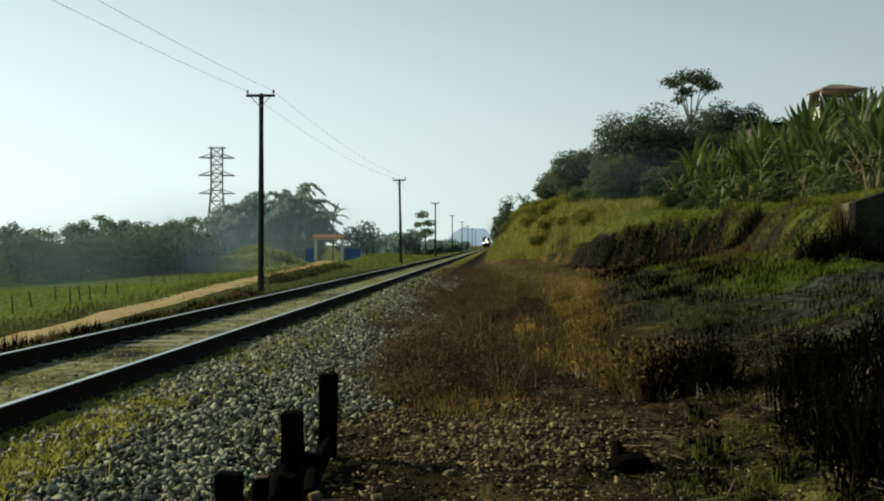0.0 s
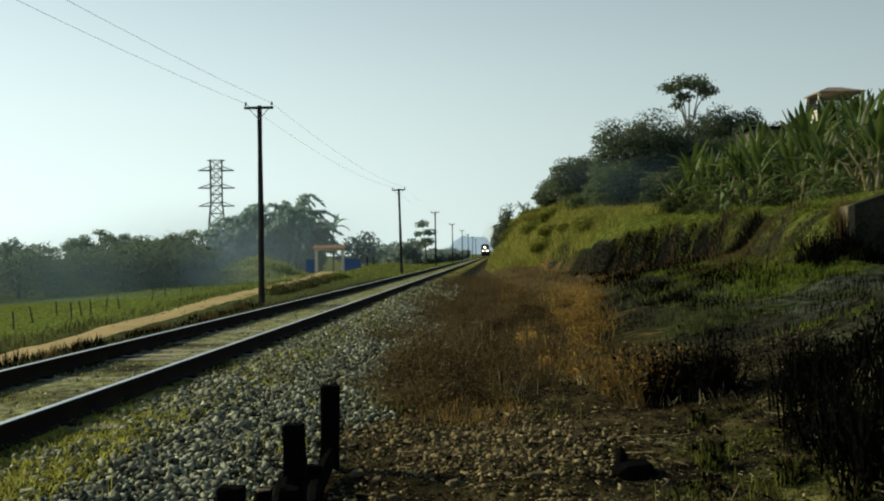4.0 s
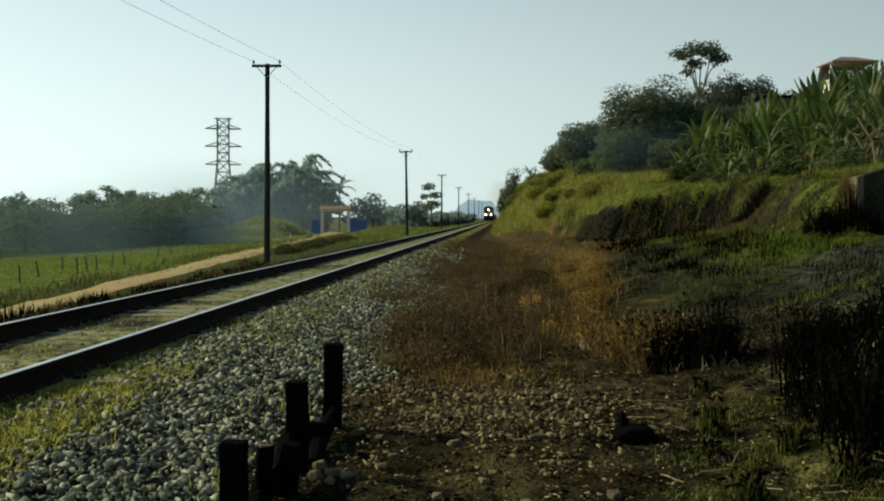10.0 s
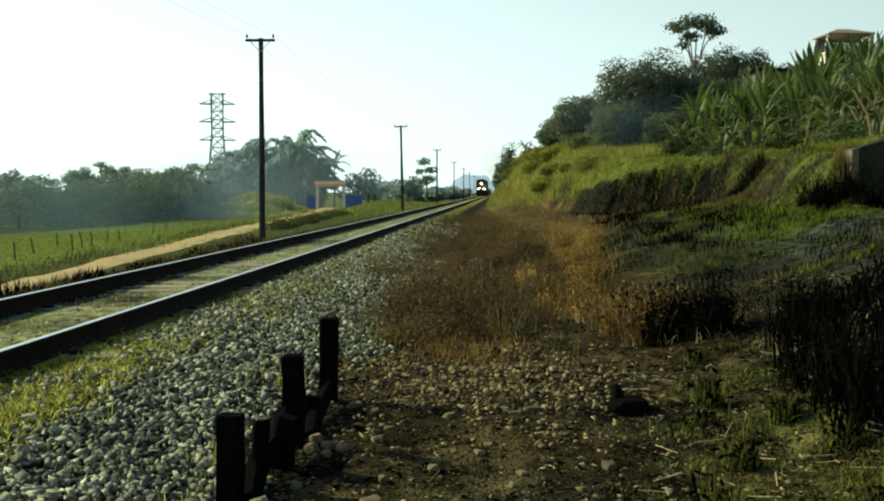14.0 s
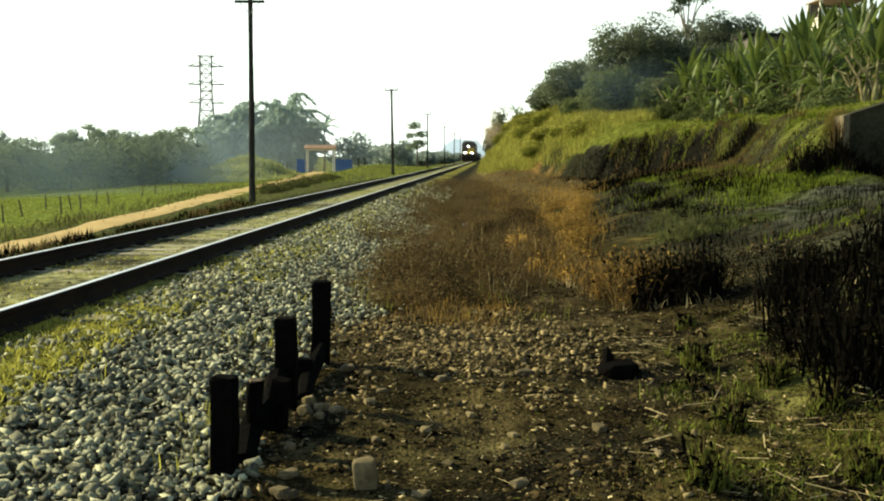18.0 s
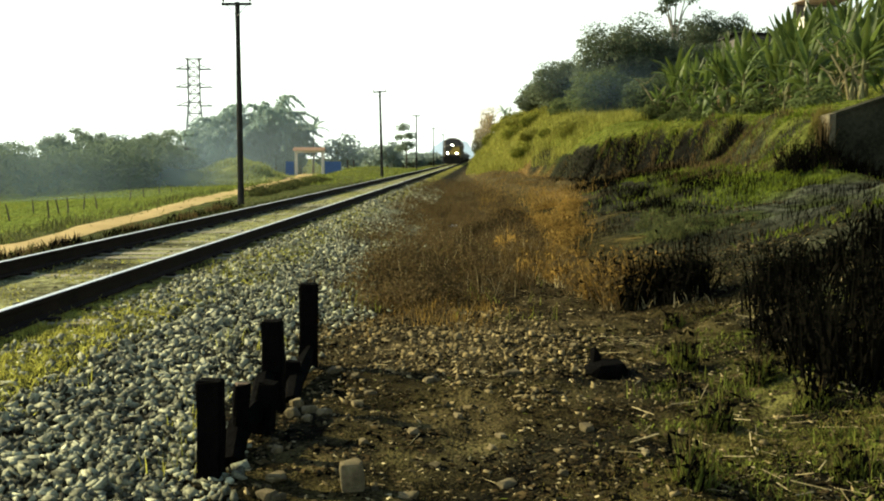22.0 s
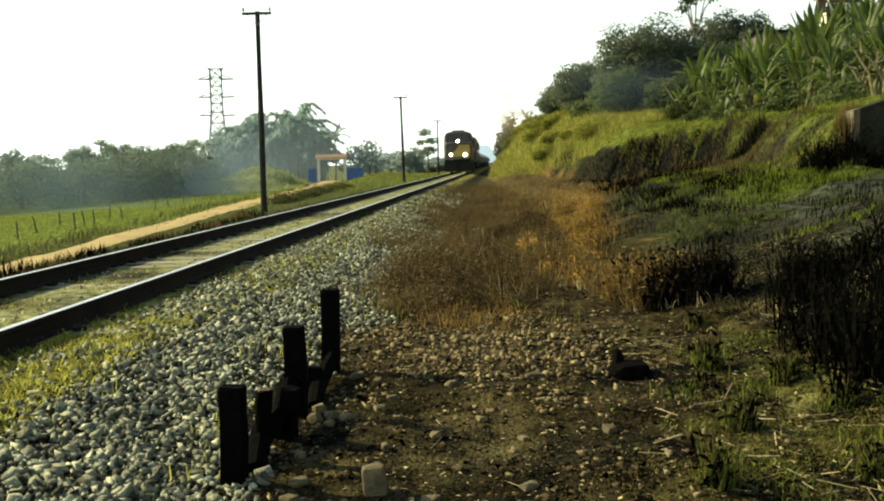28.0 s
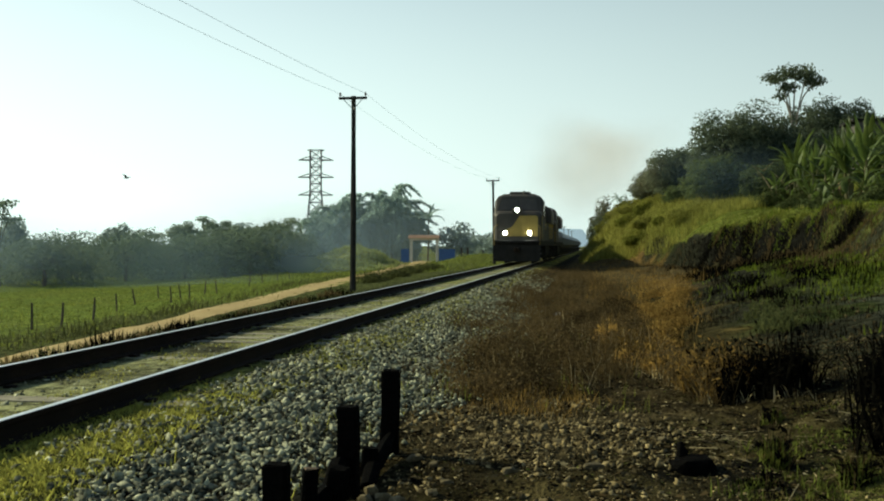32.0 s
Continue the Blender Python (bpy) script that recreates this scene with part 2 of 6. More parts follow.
    moss=mat("low green herb", (0.18, 0.205, 0.04), (0.08, 0.1, 0.02), 0.85, scale=3, fine=20, bump=0, island=0.85, leaf=0.5, spec=0.08),
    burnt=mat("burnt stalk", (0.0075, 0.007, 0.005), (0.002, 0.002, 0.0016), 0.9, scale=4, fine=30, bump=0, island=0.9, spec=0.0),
    herb_dry=mat("yellowing herb", (0.2, 0.165, 0.05), (0.09, 0.08, 0.022), 0.85, scale=3, fine=20, bump=0, island=0.55, leaf=0.4, spec=0.05),
    straw=mat("bleached straw", (0.52, 0.44, 0.24), (0.27, 0.215, 0.105), 0.8, scale=4, fine=30, bump=0, island=0.55, leaf=0.15, spec=0.1),
    loco_grey=mat("loco dark paint", (0.085, 0.073, 0.06), (0.05, 0.044, 0.037), 0.55, scale=1.2, fine=20, bump=0.06, spec=0.25),
    loco_yellow=mat("loco yellow paint", (0.4, 0.29, 0.075), (0.27, 0.19, 0.05), 0.55, scale=1.2, fine=18, bump=0.06, spec=0.25),
    loco_black=mat("oily black steel", (0.028, 0.026, 0.023), (0.016, 0.015, 0.014), 0.7, scale=3, fine=25, bump=0.2, spec=0.1),
    glass=mat("dark window glass", (0.035, 0.035, 0.035), rough=0.08, scale=1, bump=0, spec=0.6),
    # browner and paler than the other window glass
    windscreen=mat("brownish windscreen glass", (0.1, 0.085, 0.068), (0.065, 0.055, 0.045), rough=0.3, scale=2, bump=0, spec=0.4),
    lamp=mat("lit headlamp", (1.0, 0.95, 0.85), (1.0, 0.95, 0.85), 0.3, bump=0, glow=160),
    wagon=mat("wagon grey paint", (0.24, 0.25, 0.26), (0.15, 0.155, 0.16), 0.8, scale=1.5, fine=16, bump=0.2),
    tarp=mat("pale grey cover", (0.62, 0.62, 0.6), (0.48, 0.48, 0.46), 0.7, scale=1, fine=10, bump=0.2),
    feather=mat("dark feathers", (0.03, 0.03, 0.03), rough=0.8, bump=0),
    # emission and pale blue imitate haze over the far hill
    hill=mat("haze-glow hill", (0.33, 0.4, 0.45), (0.3, 0.37, 0.42), 1.0, scale=0.01, fine=0.05, bump=0, spec=0, glow=1.05),
)


def thin(name, colour):
    """Smoke and haze: faint scattering surface; how much of it there is comes with the mesh."""
    m = bpy.data.materials.new(name)
    m.use_nodes = True
    nd, ln = m.node_tree.nodes, m.node_tree.links
    a, b, c = nd.new("ShaderNodeBsdfTransparent"), nd.new("ShaderNodeBsdfDiffuse"), nd.new("ShaderNodeMixShader")
    b.inputs["Color"].default_value = (*colour, 1)
    d, e, at = nd.new("ShaderNodeBsdfTranslucent"), nd.new("ShaderNodeMixShader"), nd.new("ShaderNodeAttribute")
    d.inputs["Color"].default_value = (*colour, 1)
    at.attribute_name = "share"
    ln.new(b.outputs[0], e.inputs[1])
    ln.new(d.outputs[0], e.inputs[2])
    ln.new(at.outputs["Fac"], c.inputs["Fac"])
    ln.new(a.outputs[0], c.inputs[1])
    ln.new(e.outputs[0], c.inputs[2])
    ln.new(c.outputs[0], nd["Material Output"].inputs["Surface"])
    return m


M["smoke"] = thin("brown exhaust smoke", (0.85, 0.62, 0.4))
M["mist"] = thin("grey smoke and haze", (0.5, 0.62, 0.72))


# ---- mesh helpers ----
def mesh_np(name, verts, tris, material, smooth=False):
    """A mesh of triangles from arrays."""
    me = bpy.data.meshes.new(name)
    verts, tris = np.asarray(verts, np.float32), np.asarray(tris, np.int32)
    me.vertices.add(len(verts))
    me.vertices.foreach_set("co", verts.ravel())
    me.loops.add(tris.size)
    me.loops.foreach_set("vertex_index", tris.ravel())
    me.polygons.add(len(tris))
    me.polygons.foreach_set("loop_start", np.arange(0, tris.size, 3, dtype=np.int32))
    if smooth:
        me.polygons.foreach_set("use_smooth", np.ones(len(tris), bool))
    me.materials.append(material)
    me.update(calc_edges=True)
    me.validate()
    return me


def put(name, me, parent=None, m=None, label=""):
    ob = new(name, me)
    if parent:
        ob.parent = parent
    if m is not None:
        ob.matrix_basis = m
    return tagged(ob, label)


def part(name, bm, material, parent=None, label="", m=None, smooth=False):
    """Links a bmesh as one mesh object, under a thing or part where one is given."""
    me = bpy.data.meshes.new(name)
    bmesh.ops.recalc_face_normals(bm, faces=bm.faces)
    if smooth:
        for f in bm.faces:
            f.smooth = True
    bm.to_mesh(me)
    bm.free()
    me.materials.append(material)
    return put(name, me, parent, m, label)


def thing(name, m, label, category, group="", kind=""):
    ob = new(name)
    ob.matrix_basis = m
    return tagged(ob, label, category, group, kind)


def box(sx, sy, sz, x=0, y=0, z=0, bevel=0.0, bm=None, m=None):
    """A box centred on x, y with its underside at z."""
    bm = bm or bmesh.new()
    r = bmesh.ops.create_cube(bm, size=1.0, matrix=(m or Matrix()) @ pose(x, y, z + sz / 2) @ Matrix.Diagonal((sx, sy, sz, 1)))
    if bevel:
        es = list({e for v in r["verts"] for e in v.link_edges})
        bmesh.ops.bevel(bm, geom=es, offset=bevel, segments=2, affect="EDGES", profile=0.6)
    return bm


def cyl(r1, r2, h, seg=12, m=None, bm=None):
    """A cone or cylinder standing on the origin of m."""
    bm = bm or bmesh.new()
    bmesh.ops.create_cone(bm, cap_ends=True, segments=seg, radius1=r1, radius2=r2, depth=h, matrix=(m or Matrix()) @ pose(0, 0, h / 2))
    return bm


def tube(points, radii, seg=6, bm=None):
    """A tapered tube along points."""
    bm = bm or bmesh.new()
    rings = []
    pts = [Vector(p) for p in points]
    for i, p in enumerate(pts):
        d = (pts[min(i + 1, len(pts) - 1)] - pts[max(i - 1, 0)]).normalized()
        q = d.to_track_quat("Z", "Y")
        rings.append([bm.verts.new(p + q @ Vector((radii[i] * math.cos(a), radii[i] * math.sin(a), 0))) for a in (2 * math.pi * k / seg for k in range(seg))])
    for a, b in zip(rings, rings[1:]):
        for k in range(seg):
            bm.faces.new((a[k], a[(k + 1) % seg], b[(k + 1) % seg], b[k]))
    bm.faces.new(rings[0][::-1])
    bm.faces.new(rings[-1])
    return bm


def strut(a, b, r, bm, seg=4):
    return tube([a, b], [r, r], seg, bm)


def loft(sections, bm=None):
    """Joins sections of equal point count, and closes the ends."""
    bm = bm or bmesh.new()
    rings = [[bm.verts.new(p) for p in s] for s in sections]
    n = len(rings[0])
    for a, b in zip(rings, rings[1:]):
        for k in range(n):
            bm.faces.new((a[k], a[(k + 1) % n], b[(k + 1) % n], b[k]))
    bm.faces.new(rings[0][::-1])
    bm.faces.new(rings[-1])
    return bm


def slab(outline, axis, at, thick, bm=None):
    """A flat plate: outline in the two other axes, extruded along axis from at."""
    def p(u, v, w):
        return {"x": (w, u, v), "y": (u, w, v), "z": (u, v, w)}[axis]
    return loft([[p(u, v, at) for u, v in outline], [p(u, v, at + thick) for u, v in outline]], bm)


# ---- the lie of the land ----
def vnoise(x, y, cell, seed):
    """Smooth value noise, -1 to 1."""
    x, y = np.asarray(x, float) / cell, np.asarray(y, float) / cell
    i, j = np.floor(x), np.floor(y)
    u, v = x - i, y - j
    u, v = u * u * (3 - 2 * u), v * v * (3 - 2 * v)

    def h(a, b):
        s = np.sin(a * 127.1 + b * 311.7 + seed * 74.7) * 43758.5453
        return 2 * (s - np.floor(s)) - 1
    return (h(i, j) * (1 - u) + h(i + 1, j) * u) * (1 - v) + (h(i, j + 1) * (1 - u) + h(i + 1, j + 1) * u) * v


def along(y, ys, vs):
    return np.interp(y, ys, vs)


BY = (0, 8, 15, 22, 26, 30, 36, 42, 50, 60, 85, 110, 160, 240)
FOOT = (1.9, 1.7, 1.5, 1.4, 1.3, 1.2, 1.05, 0.9, 0.55, 0.2, -0.9, -1.0, -1.0, 1.0)          # where the bank starts
FACE_X = (10.5, 9.5, 8.2, 6.2, 6.4, 6.75, 6.15, 5.6, 4.8, 3.8, 0.0, 0.0, 0.5, 3.0)            # foot of the cut face
FACE_Z = (1.3, 1.2, 0.85, 0.7, 1.0, 0.95, 0.35, 0.02, -0.12, -0.15, 1.1, 1.1, 0.6, 0.3)
CREST_X = (11.5, 10.6, 9.2, 8.2, 8.0, 7.5, 7.0, 6.6, 5.95, 5.2, 2.0, 2.0, 3.0, 8.0)         # grassy edge above it
CREST_Z = (2.4, 2.3, 2.1, 2.05, 2.25, 2.25, 2.05, 1.86, 1.55, 1.25, 3.0, 3.0, 2.2, 1.5)
RISE = (0, 0, 0, 0, 0, 0.05, 0.2, 0.45, 0.9, 1.9, 1.8, 1.6, 0.6, 0.0)                     # the turf climbs on behind the edge
ROAD_Y = (-60, 6, 20.5, 40, 62, 90, 120, 150, 200)
ROAD_X = (-8.2, -8.2, -10.1, -12.9, -15.8, -18.7, -22.5, -27.5, -36.0)


def wander(y):
    """Bays and noses of the cut edge."""
    y = np.asarray(y, float)
    return (0.4 * vnoise(y, 0 * y + 7, 4.5, 91) + 0.22 * vnoise(y, 0 * y + 3, 1.6, 92)) * np.clip((y - 24) / 4, 0, 1) * np.clip((66 - y) / 6, 0, 1)


def height(x, y):
    x, y = np.broadcast_arrays(np.asarray(x, float), np.asarray(y, float))
    f, fx, fz, cx, cz = (along(y, BY, a) for a in (FOOT, FACE_X, FACE_Z, CREST_X, CREST_Z))
    fx, cx = fx + wander(y), cx + wander(y)
    # right of the line
    a = np.clip((x - f) / (fx - f), 0, 1)
    b = np.clip((x - fx) / (cx - fx), 0, 1)
    b = b * b * (3 - 2 * b)
    # before the concrete wall the slope runs on level; the fill starts behind it
    wall = np.where(x < 7.75, np.clip((y - 20.2) / 2.0, 0, 1), np.clip((y - 21.85) / 0.3, 0, 1))
    before = np.clip((x - 6.2) / 0.6, 0, 1) * (1 - wall) * (x < 13.5)
    b = b * (1 - before)
    a = a * (1 - before) + before * (0.9 + 0.03 * (x - 8))
    z = -0.42 + (fz + 0.42) * a ** 0.9 + (cz - fz) * b
    u = np.clip((x - cx) / np.interp(y, (40, 75), (4.2, 2.8)), 0, 1)
    z = z + along(y, BY, RISE) * u * (2 - u)
    z = z + np.clip(x - cx, 0, 11) * 0.1 * (1 - before) + np.clip(x - cx - 11, 0, 22) * 0.3 * np.clip((y - 5) / 40, 0, 1)
    # ballast bed
    z = np.where(x < -1.3, np.interp(x, (-2.9, -1.3), (-0.19, -0.42)), z)
    # left of the line
    left = np.interp(x, (-140, -40, -20, -13, -9.6, -8.4, -7.0, -5.95), (-2.6, -2.2, -1.35, -0.95, -0.78, -0.72, -0.55, -0.19))
    z = np.where(x < -5.95, left, z)
    far = np.clip((400 - np.hypot(x, y)) / 250, 0, 1)
    z = z + far * (2.2 + 0.8 * vnoise(x, y, 3.2, 10)) * np.exp(-(((x + 28.4) / np.where(x > -28.4, 4.4, 6.8)) ** 2 + ((y - 112) / 9) ** 2) ** 1.5)
    z = z + far * 1.0 * np.exp(-(((x + 14) / 4.0) ** 2 + ((y - 118) / 22) ** 2))
    # roughness
    loose = np.clip((x + 1.6) / 1.0, 0, 1) + np.clip((-6.6 - x) / 1.0, 0, 1)
    bank = np.clip((x - f - 0.6) / 3, 0, 1) * (x > -1)
    z = z + loose * (0.028 * vnoise(x, y, 0.45, 1) + 0.018 * vnoise(x, y, 0.19, 2) + 0.03 * vnoise(x, y, 1.6, 3))
    z = z + bank * (0.17 * vnoise(x, y, 2.6, 4) + 0.12 * vnoise(x, y, 1.3, 5) + 0.22 * np.exp(-((x - cx - 0.6) / 1.8) ** 2) * np.abs(vnoise(x, y, 1.5, 9)) * np.clip((y - 22) / 3, 0, 1) + 0.05 * np.clip((30 - y) / 8, 0, 1) * vnoise(x, y, 0.42, 8)) + bank * np.clip((x - cx - 1) / 5, 0, 1) * 0.2 * vnoise(x, y, 6, 6)
    broken = np.clip((x - fx + 1.6) / 0.8, 0, 1) * np.clip((cx - x + 0.1) / 0.3, 0, 1) * np.clip((y - 27) / 2, 0, 1) * np.clip((56 - y) / 8, 0, 1)
    z = z + broken * (0.2 * vnoise(x, y, 0.9, 93) + 0.14 * vnoise(x, y, 0.42, 94))
    z = z + 0.1 * np.clip((-12 - x) / 6, 0, 1) * vnoise(x, y, 5, 7)
    return z


def smooth(a, lo, hi):
    t = np.clip((a - lo) / (hi - lo), 0, 1)
    return t * t * (3 - 2 * t)


def turf_line(y):
    """Middle of the turf strip between the rail and the ballast heap."""
    return -3.22 + 0.28 * smooth(y, 6, 12)


def ground_tint(x, y):
    """Base colours of the ground by what lies or grows on it, some with light or shade put in."""
    f, fx, cx = (along(y, BY, a) for a in (FOOT, FACE_X, CREST_X))
    fx, cx = fx + wander(y), cx + wander(y)
    w = 0.5 * vnoise(x, y, 1.3, 11) + 0.3 * vnoise(x, y, 0.5, 12)
    wl = vnoise(x, y, 4.0, 13)
    col = np.zeros(x.shape + (3,)) + np.array((0.034, 0.0285, 0.011))

    def lay(mask, c):
        nonlocal col
        col = col * (1 - mask[..., None]) + np.array(c) * mask[..., None]
    # burnt soil before the posts
    lay(smooth(0.55 * w + 0.5 * vnoise(x, y, 0.8, 14), -0.2, 0.5) * (x > -1.6) * (x < 4) * smooth(-y, -9, -6.5), (0.011, 0.01, 0.0065))
    lay(smooth(x - 0.3 * (y - 4) + 0.6 * w, 0.7, 1.6) * smooth(-y, -9, -7) * smooth(vnoise(x, y, 0.7, 15) + 0.5 * w, -0.5, 0.4), (0.055, 0.056, 0.017))
    lay(smooth(x - 0.15 * (y - 4) + 0.4 * w, 0.6, 1.1) * smooth(-y, -6.2, -5.2), (0.075, 0.068, 0.022))
    lay(smooth(vnoise(x, y, 0.33, 18) + 0.4 * w, 0.15, 0.55) * (x > -1.6) * (x < 5) * smooth(-y, -11, -8), (0.008, 0.0075, 0.0045))
    lay(smooth(vnoise(x, y, 0.4, 19) - 0.3 * w, 0.2, 0.6) * (x > -1.3) * (x < 3) * smooth(-y, -10, -7), (0.036, 0.029, 0.012))
    # tan gravelly patch, shade between its stones put into the tint
    lay(smooth(1 - np.hypot((x + 0.3) / 1.3, (y - 8.0) / 2.0) + 0.5 * w, 0.0, 0.5), (0.045, 0.036, 0.018))
    # verge under the dry weeds
    lay(smooth(y, 8, 9.5) * smooth(-x + 0.6 * w, -1.8, -0.9) * (x > -2.4), (0.04, 0.031, 0.014))
    # ash-grey slope with green patches
    slope = smooth(x - f + 0.5 * w, 0.4, 1.4)
    lay(slope, (0.024, 0.025, 0.015))
    lay(slope * smooth(1 - np.hypot((x - 6.2) / 3.0, (y - 16.5) / 5.0) + 0.5 * w, 0.0, 0.5), (0.05, 0.054, 0.04))
    lay(slope * smooth(w + 0.5 * wl, 0.0, 0.5), (0.035, 0.045, 0.012))
    lay(slope * smooth(np.minimum(0.112 * y, 3.8) - x + 1.5 * w + 0.4 * wl, -0.6, 0.7) * smooth(y, 10, 12), (0.12, 0.078, 0.028))
    lay(smooth(x + 0.4 * w, -2.6, -1.6) * smooth(fx - x, -0.3, 0.6) * smooth(y + 4 * w, 30, 46), (0.085, 0.066, 0.03))
    # burnt cut face; the shade under its lip is in the near-black tint too
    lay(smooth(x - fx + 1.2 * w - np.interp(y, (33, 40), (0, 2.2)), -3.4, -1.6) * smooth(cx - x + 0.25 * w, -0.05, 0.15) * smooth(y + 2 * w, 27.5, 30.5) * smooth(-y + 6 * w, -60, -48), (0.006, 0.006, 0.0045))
    lay(smooth(1 - np.hypot((x - 5.8) / 1.7, (y - 20.2) / 2.6) + 0.6 * w, 0.0, 0.6), (0.075, 0.1, 0.018))
    # turf above, running down beside the wall
    lay(smooth(x - fx + 0.8 * w, -0.4, 0.4) * smooth(y, 20.5, 22.5) * smooth(-y + 2 * w, -31, -28) * smooth(vnoise(x, y, 0.8, 66) + w, -0.5, 0.5), (0.075, 0.085, 0.02))
    lay(smooth(x - cx + 0.12 * w, -0.08, 0.1), (0.1, 0.115, 0.022))
    # mound soil, tinted lighter to go with its sunlit hazy look
    lay(smooth(x - cx - (f + 0.6 - cx) * smooth(y, 62, 78) + 0.4 * w, -0.7, 0.1) * smooth(y, 62, 76), (0.15, 0.15, 0.036))
    # ballast: near-black ground paints the shade in the gaps
    lay(smooth(-x + 0.3 * w, 1.3, 1.9) * (x > -7.2), (0.024, 0.023, 0.015))
    lay(smooth(0.5 * w + 0.3, 0.0, 0.45) * np.exp(-((x - turf_line(y)) / 0.5) ** 6), (0.3, 0.29, 0.07))
    lay(smooth(0.5 * w + 0.35, 0.0, 0.4) * np.exp(-((x + 4.42) / 0.8) ** 6) * 0.9, (0.31, 0.315, 0.155))
    # left verge and field
    lay(smooth(-x + 0.3 * w, 6.4, 7.0), (0.06, 0.064, 0.03))
    lay(smooth(-x + 0.4 * w, 8.6, 10.2), (0.07, 0.08, 0.025))
    lay(smooth(-x + 0.8 * w, 12, 15), (0.13, 0.17, 0.03))
    lay(smooth(-x, 13, 16) * smooth(wl + w, 0.1, 0.9), (0.14, 0.165, 0.035))
    lay(smooth(-x, 6.5, 8) * smooth(y, 80, 100), (0.11, 0.125, 0.03))
    # hillock soil tinted pale for the haze over it
    lay(smooth(1.3 - np.hypot((x + 29) / 7.5, (y - 111) / 12) + 0.4 * w, 0.0, 0.5), (0.2, 0.215, 0.07))
    near = smooth(-y, -16, -9) * (x > -1.7) * (x < 8)
    col = col * np.exp(near * (0.75 * vnoise(x, y, 0.32, 16) + 0.5 * vnoise(x, y, 0.9, 17)))[..., None]
    return col


def outward(start, step, ratio, far):
    """Coordinates from start to far, ever wider apart."""
    out, v, d = [], start, step
    while abs(v) < far:
        v += d
        d *= ratio
        out.append(v)
    return out


def build_ground():
    xs = np.array(outward(-2.0, -0.08, 1.07, 4000)[::-1] + list(np.arange(-2.0, 5.0, 0.085)) + list(np.arange(5.0, 10.5, 0.14)) + outward(10.5, 0.2, 1.09, 4000))
    ys = np.array(outward(3.0, -0.1, 1.08, 2500)[::-1] + list(np.arange(3.0, 13.0, 0.085)) + list(np.arange(13.0, 70.0, 0.25)) + outward(70.0, 0.4, 1.05, 4500))
    X, Y = np.meshgrid(xs, ys)
    Z = height(X, Y)
    nx, ny = len(xs), len(ys)
    i = (np.arange(ny - 1)[:, None] * nx + np.arange(nx - 1)[None]).ravel()
    tris = np.concatenate([np.stack([i, i + 1, i + nx + 1], -1), np.stack([i, i + nx + 1, i + nx], -1)])
    me = mesh_np("ground", np.stack([X, Y, Z], -1).reshape(-1, 3), tris, M["ground"], smooth=True)
    at = me.color_attributes.new("tint", "FLOAT_COLOR", "POINT")
    c = np.ones((nx * ny, 4), np.float32)
    c[:, :3] = ground_tint(X, Y).reshape(-1, 3)
    at.data.foreach_set("color", c.ravel())
    tagged(put("ground", me), "scorched soil, ballast and rough grass beside a railway line", "ground", kind="structure")


def build_road():
    ys = np.linspace(-60, 165, 200)
    xc = np.interp(ys, ROAD_Y, ROAD_X) + 0.15 * vnoise(ys, ys * 0, 9, 21)
    us = np.linspace(-1, 1, 9)
    w = np.interp(ys, (10, 35, 60), (0.48, 0.64, 0.95)) + 0.15 * vnoise(ys, ys * 0 + 3, 6, 22)
    X = xc[:, None] + us[None] * (w * np.interp(ys, (0, 100, 165), (1.0, 1.5, 2.4)))[:, None]
    Y = ys[:, None] + 0 * X
    X = xc[:, None] + (X - xc[:, None]) * (1 + 1.0 * np.exp(-((ys - 108) / 10) ** 2))[:, None]
    Z = height(X, Y) + 0.05 - 0.05 * us[None] ** 4 - 0.03 * np.exp(-((np.abs(us[None]) - 0.5) / 0.15) ** 2)
    i = (np.arange(len(ys) - 1)[:, None] * 9 + np.arange(8)[None]).ravel()
    tris = np.concatenate([np.stack([i, i + 1, i + 10], -1), np.stack([i, i + 10, i + 9], -1)])
    tagged(put("road", mesh_np("road", np.stack([X, Y, Z], -1).reshape(-1, 3), tris, M["road"], True)), "narrow ochre dirt road along the railway", "road", kind="structure")


build_ground()
build_road()

# ---- the railway ----
TRACK_X, GAUGE = -4.425, 1.69


def build_track():
    track = thing("railway_track", pose(TRACK_X, 0, 0), "single railway track with rusty rails on half-buried sleepers", "railway track", kind="structure")
    foot = [(-0.07, -0.172), (0.07, -0.172), (0.07, -0.16), (0.012, -0.14), (0.01, -0.05), (0.036, -0.036), (0.036, -0.004), (0.03, -0.002), (-0.03, -0.002), (-0.036, -0.004), (-0.036, -0.036), (-0.01, -0.05), (-0.012, -0.14), (-0.07, -0.16)]
    for s in (-1, 1):
        rail = part("rail", slab(foot, "y", -80, 980), M["rust"], track, "rusty steel rail", pose(s * GAUGE / 2, 0, 0))
        part("rail_head", slab([(-0.031, -0.003), (0.031, -0.003), (0.026, 0.0), (-0.026, 0.0)], "y", -80, 980), M["polish"], rail, "bright polished running surface")
    return track


track = build_track()


def pole(x, y, z0, z1, lean, arm):
    p = thing("utility_pole", pose(x, y, z0 - 0.15, 0, lean, 0), "dark weathered timber line pole with a crossarm and insulators", "utility pole", "poles along the railway")
    h = z1 - z0 + 0.15
    part("shaft", tube([(0, 0, 0), (0.01, 0, h * 0.4), (0, 0, h)], [0.15, 0.13, 0.1], 10), M["pole"], p)
    part("crossarm", box(1.25, 0.1, 0.11, 0, -0.13, h - 0.16, 0.015), M["pole"], p)
    for s in (-1, 1):
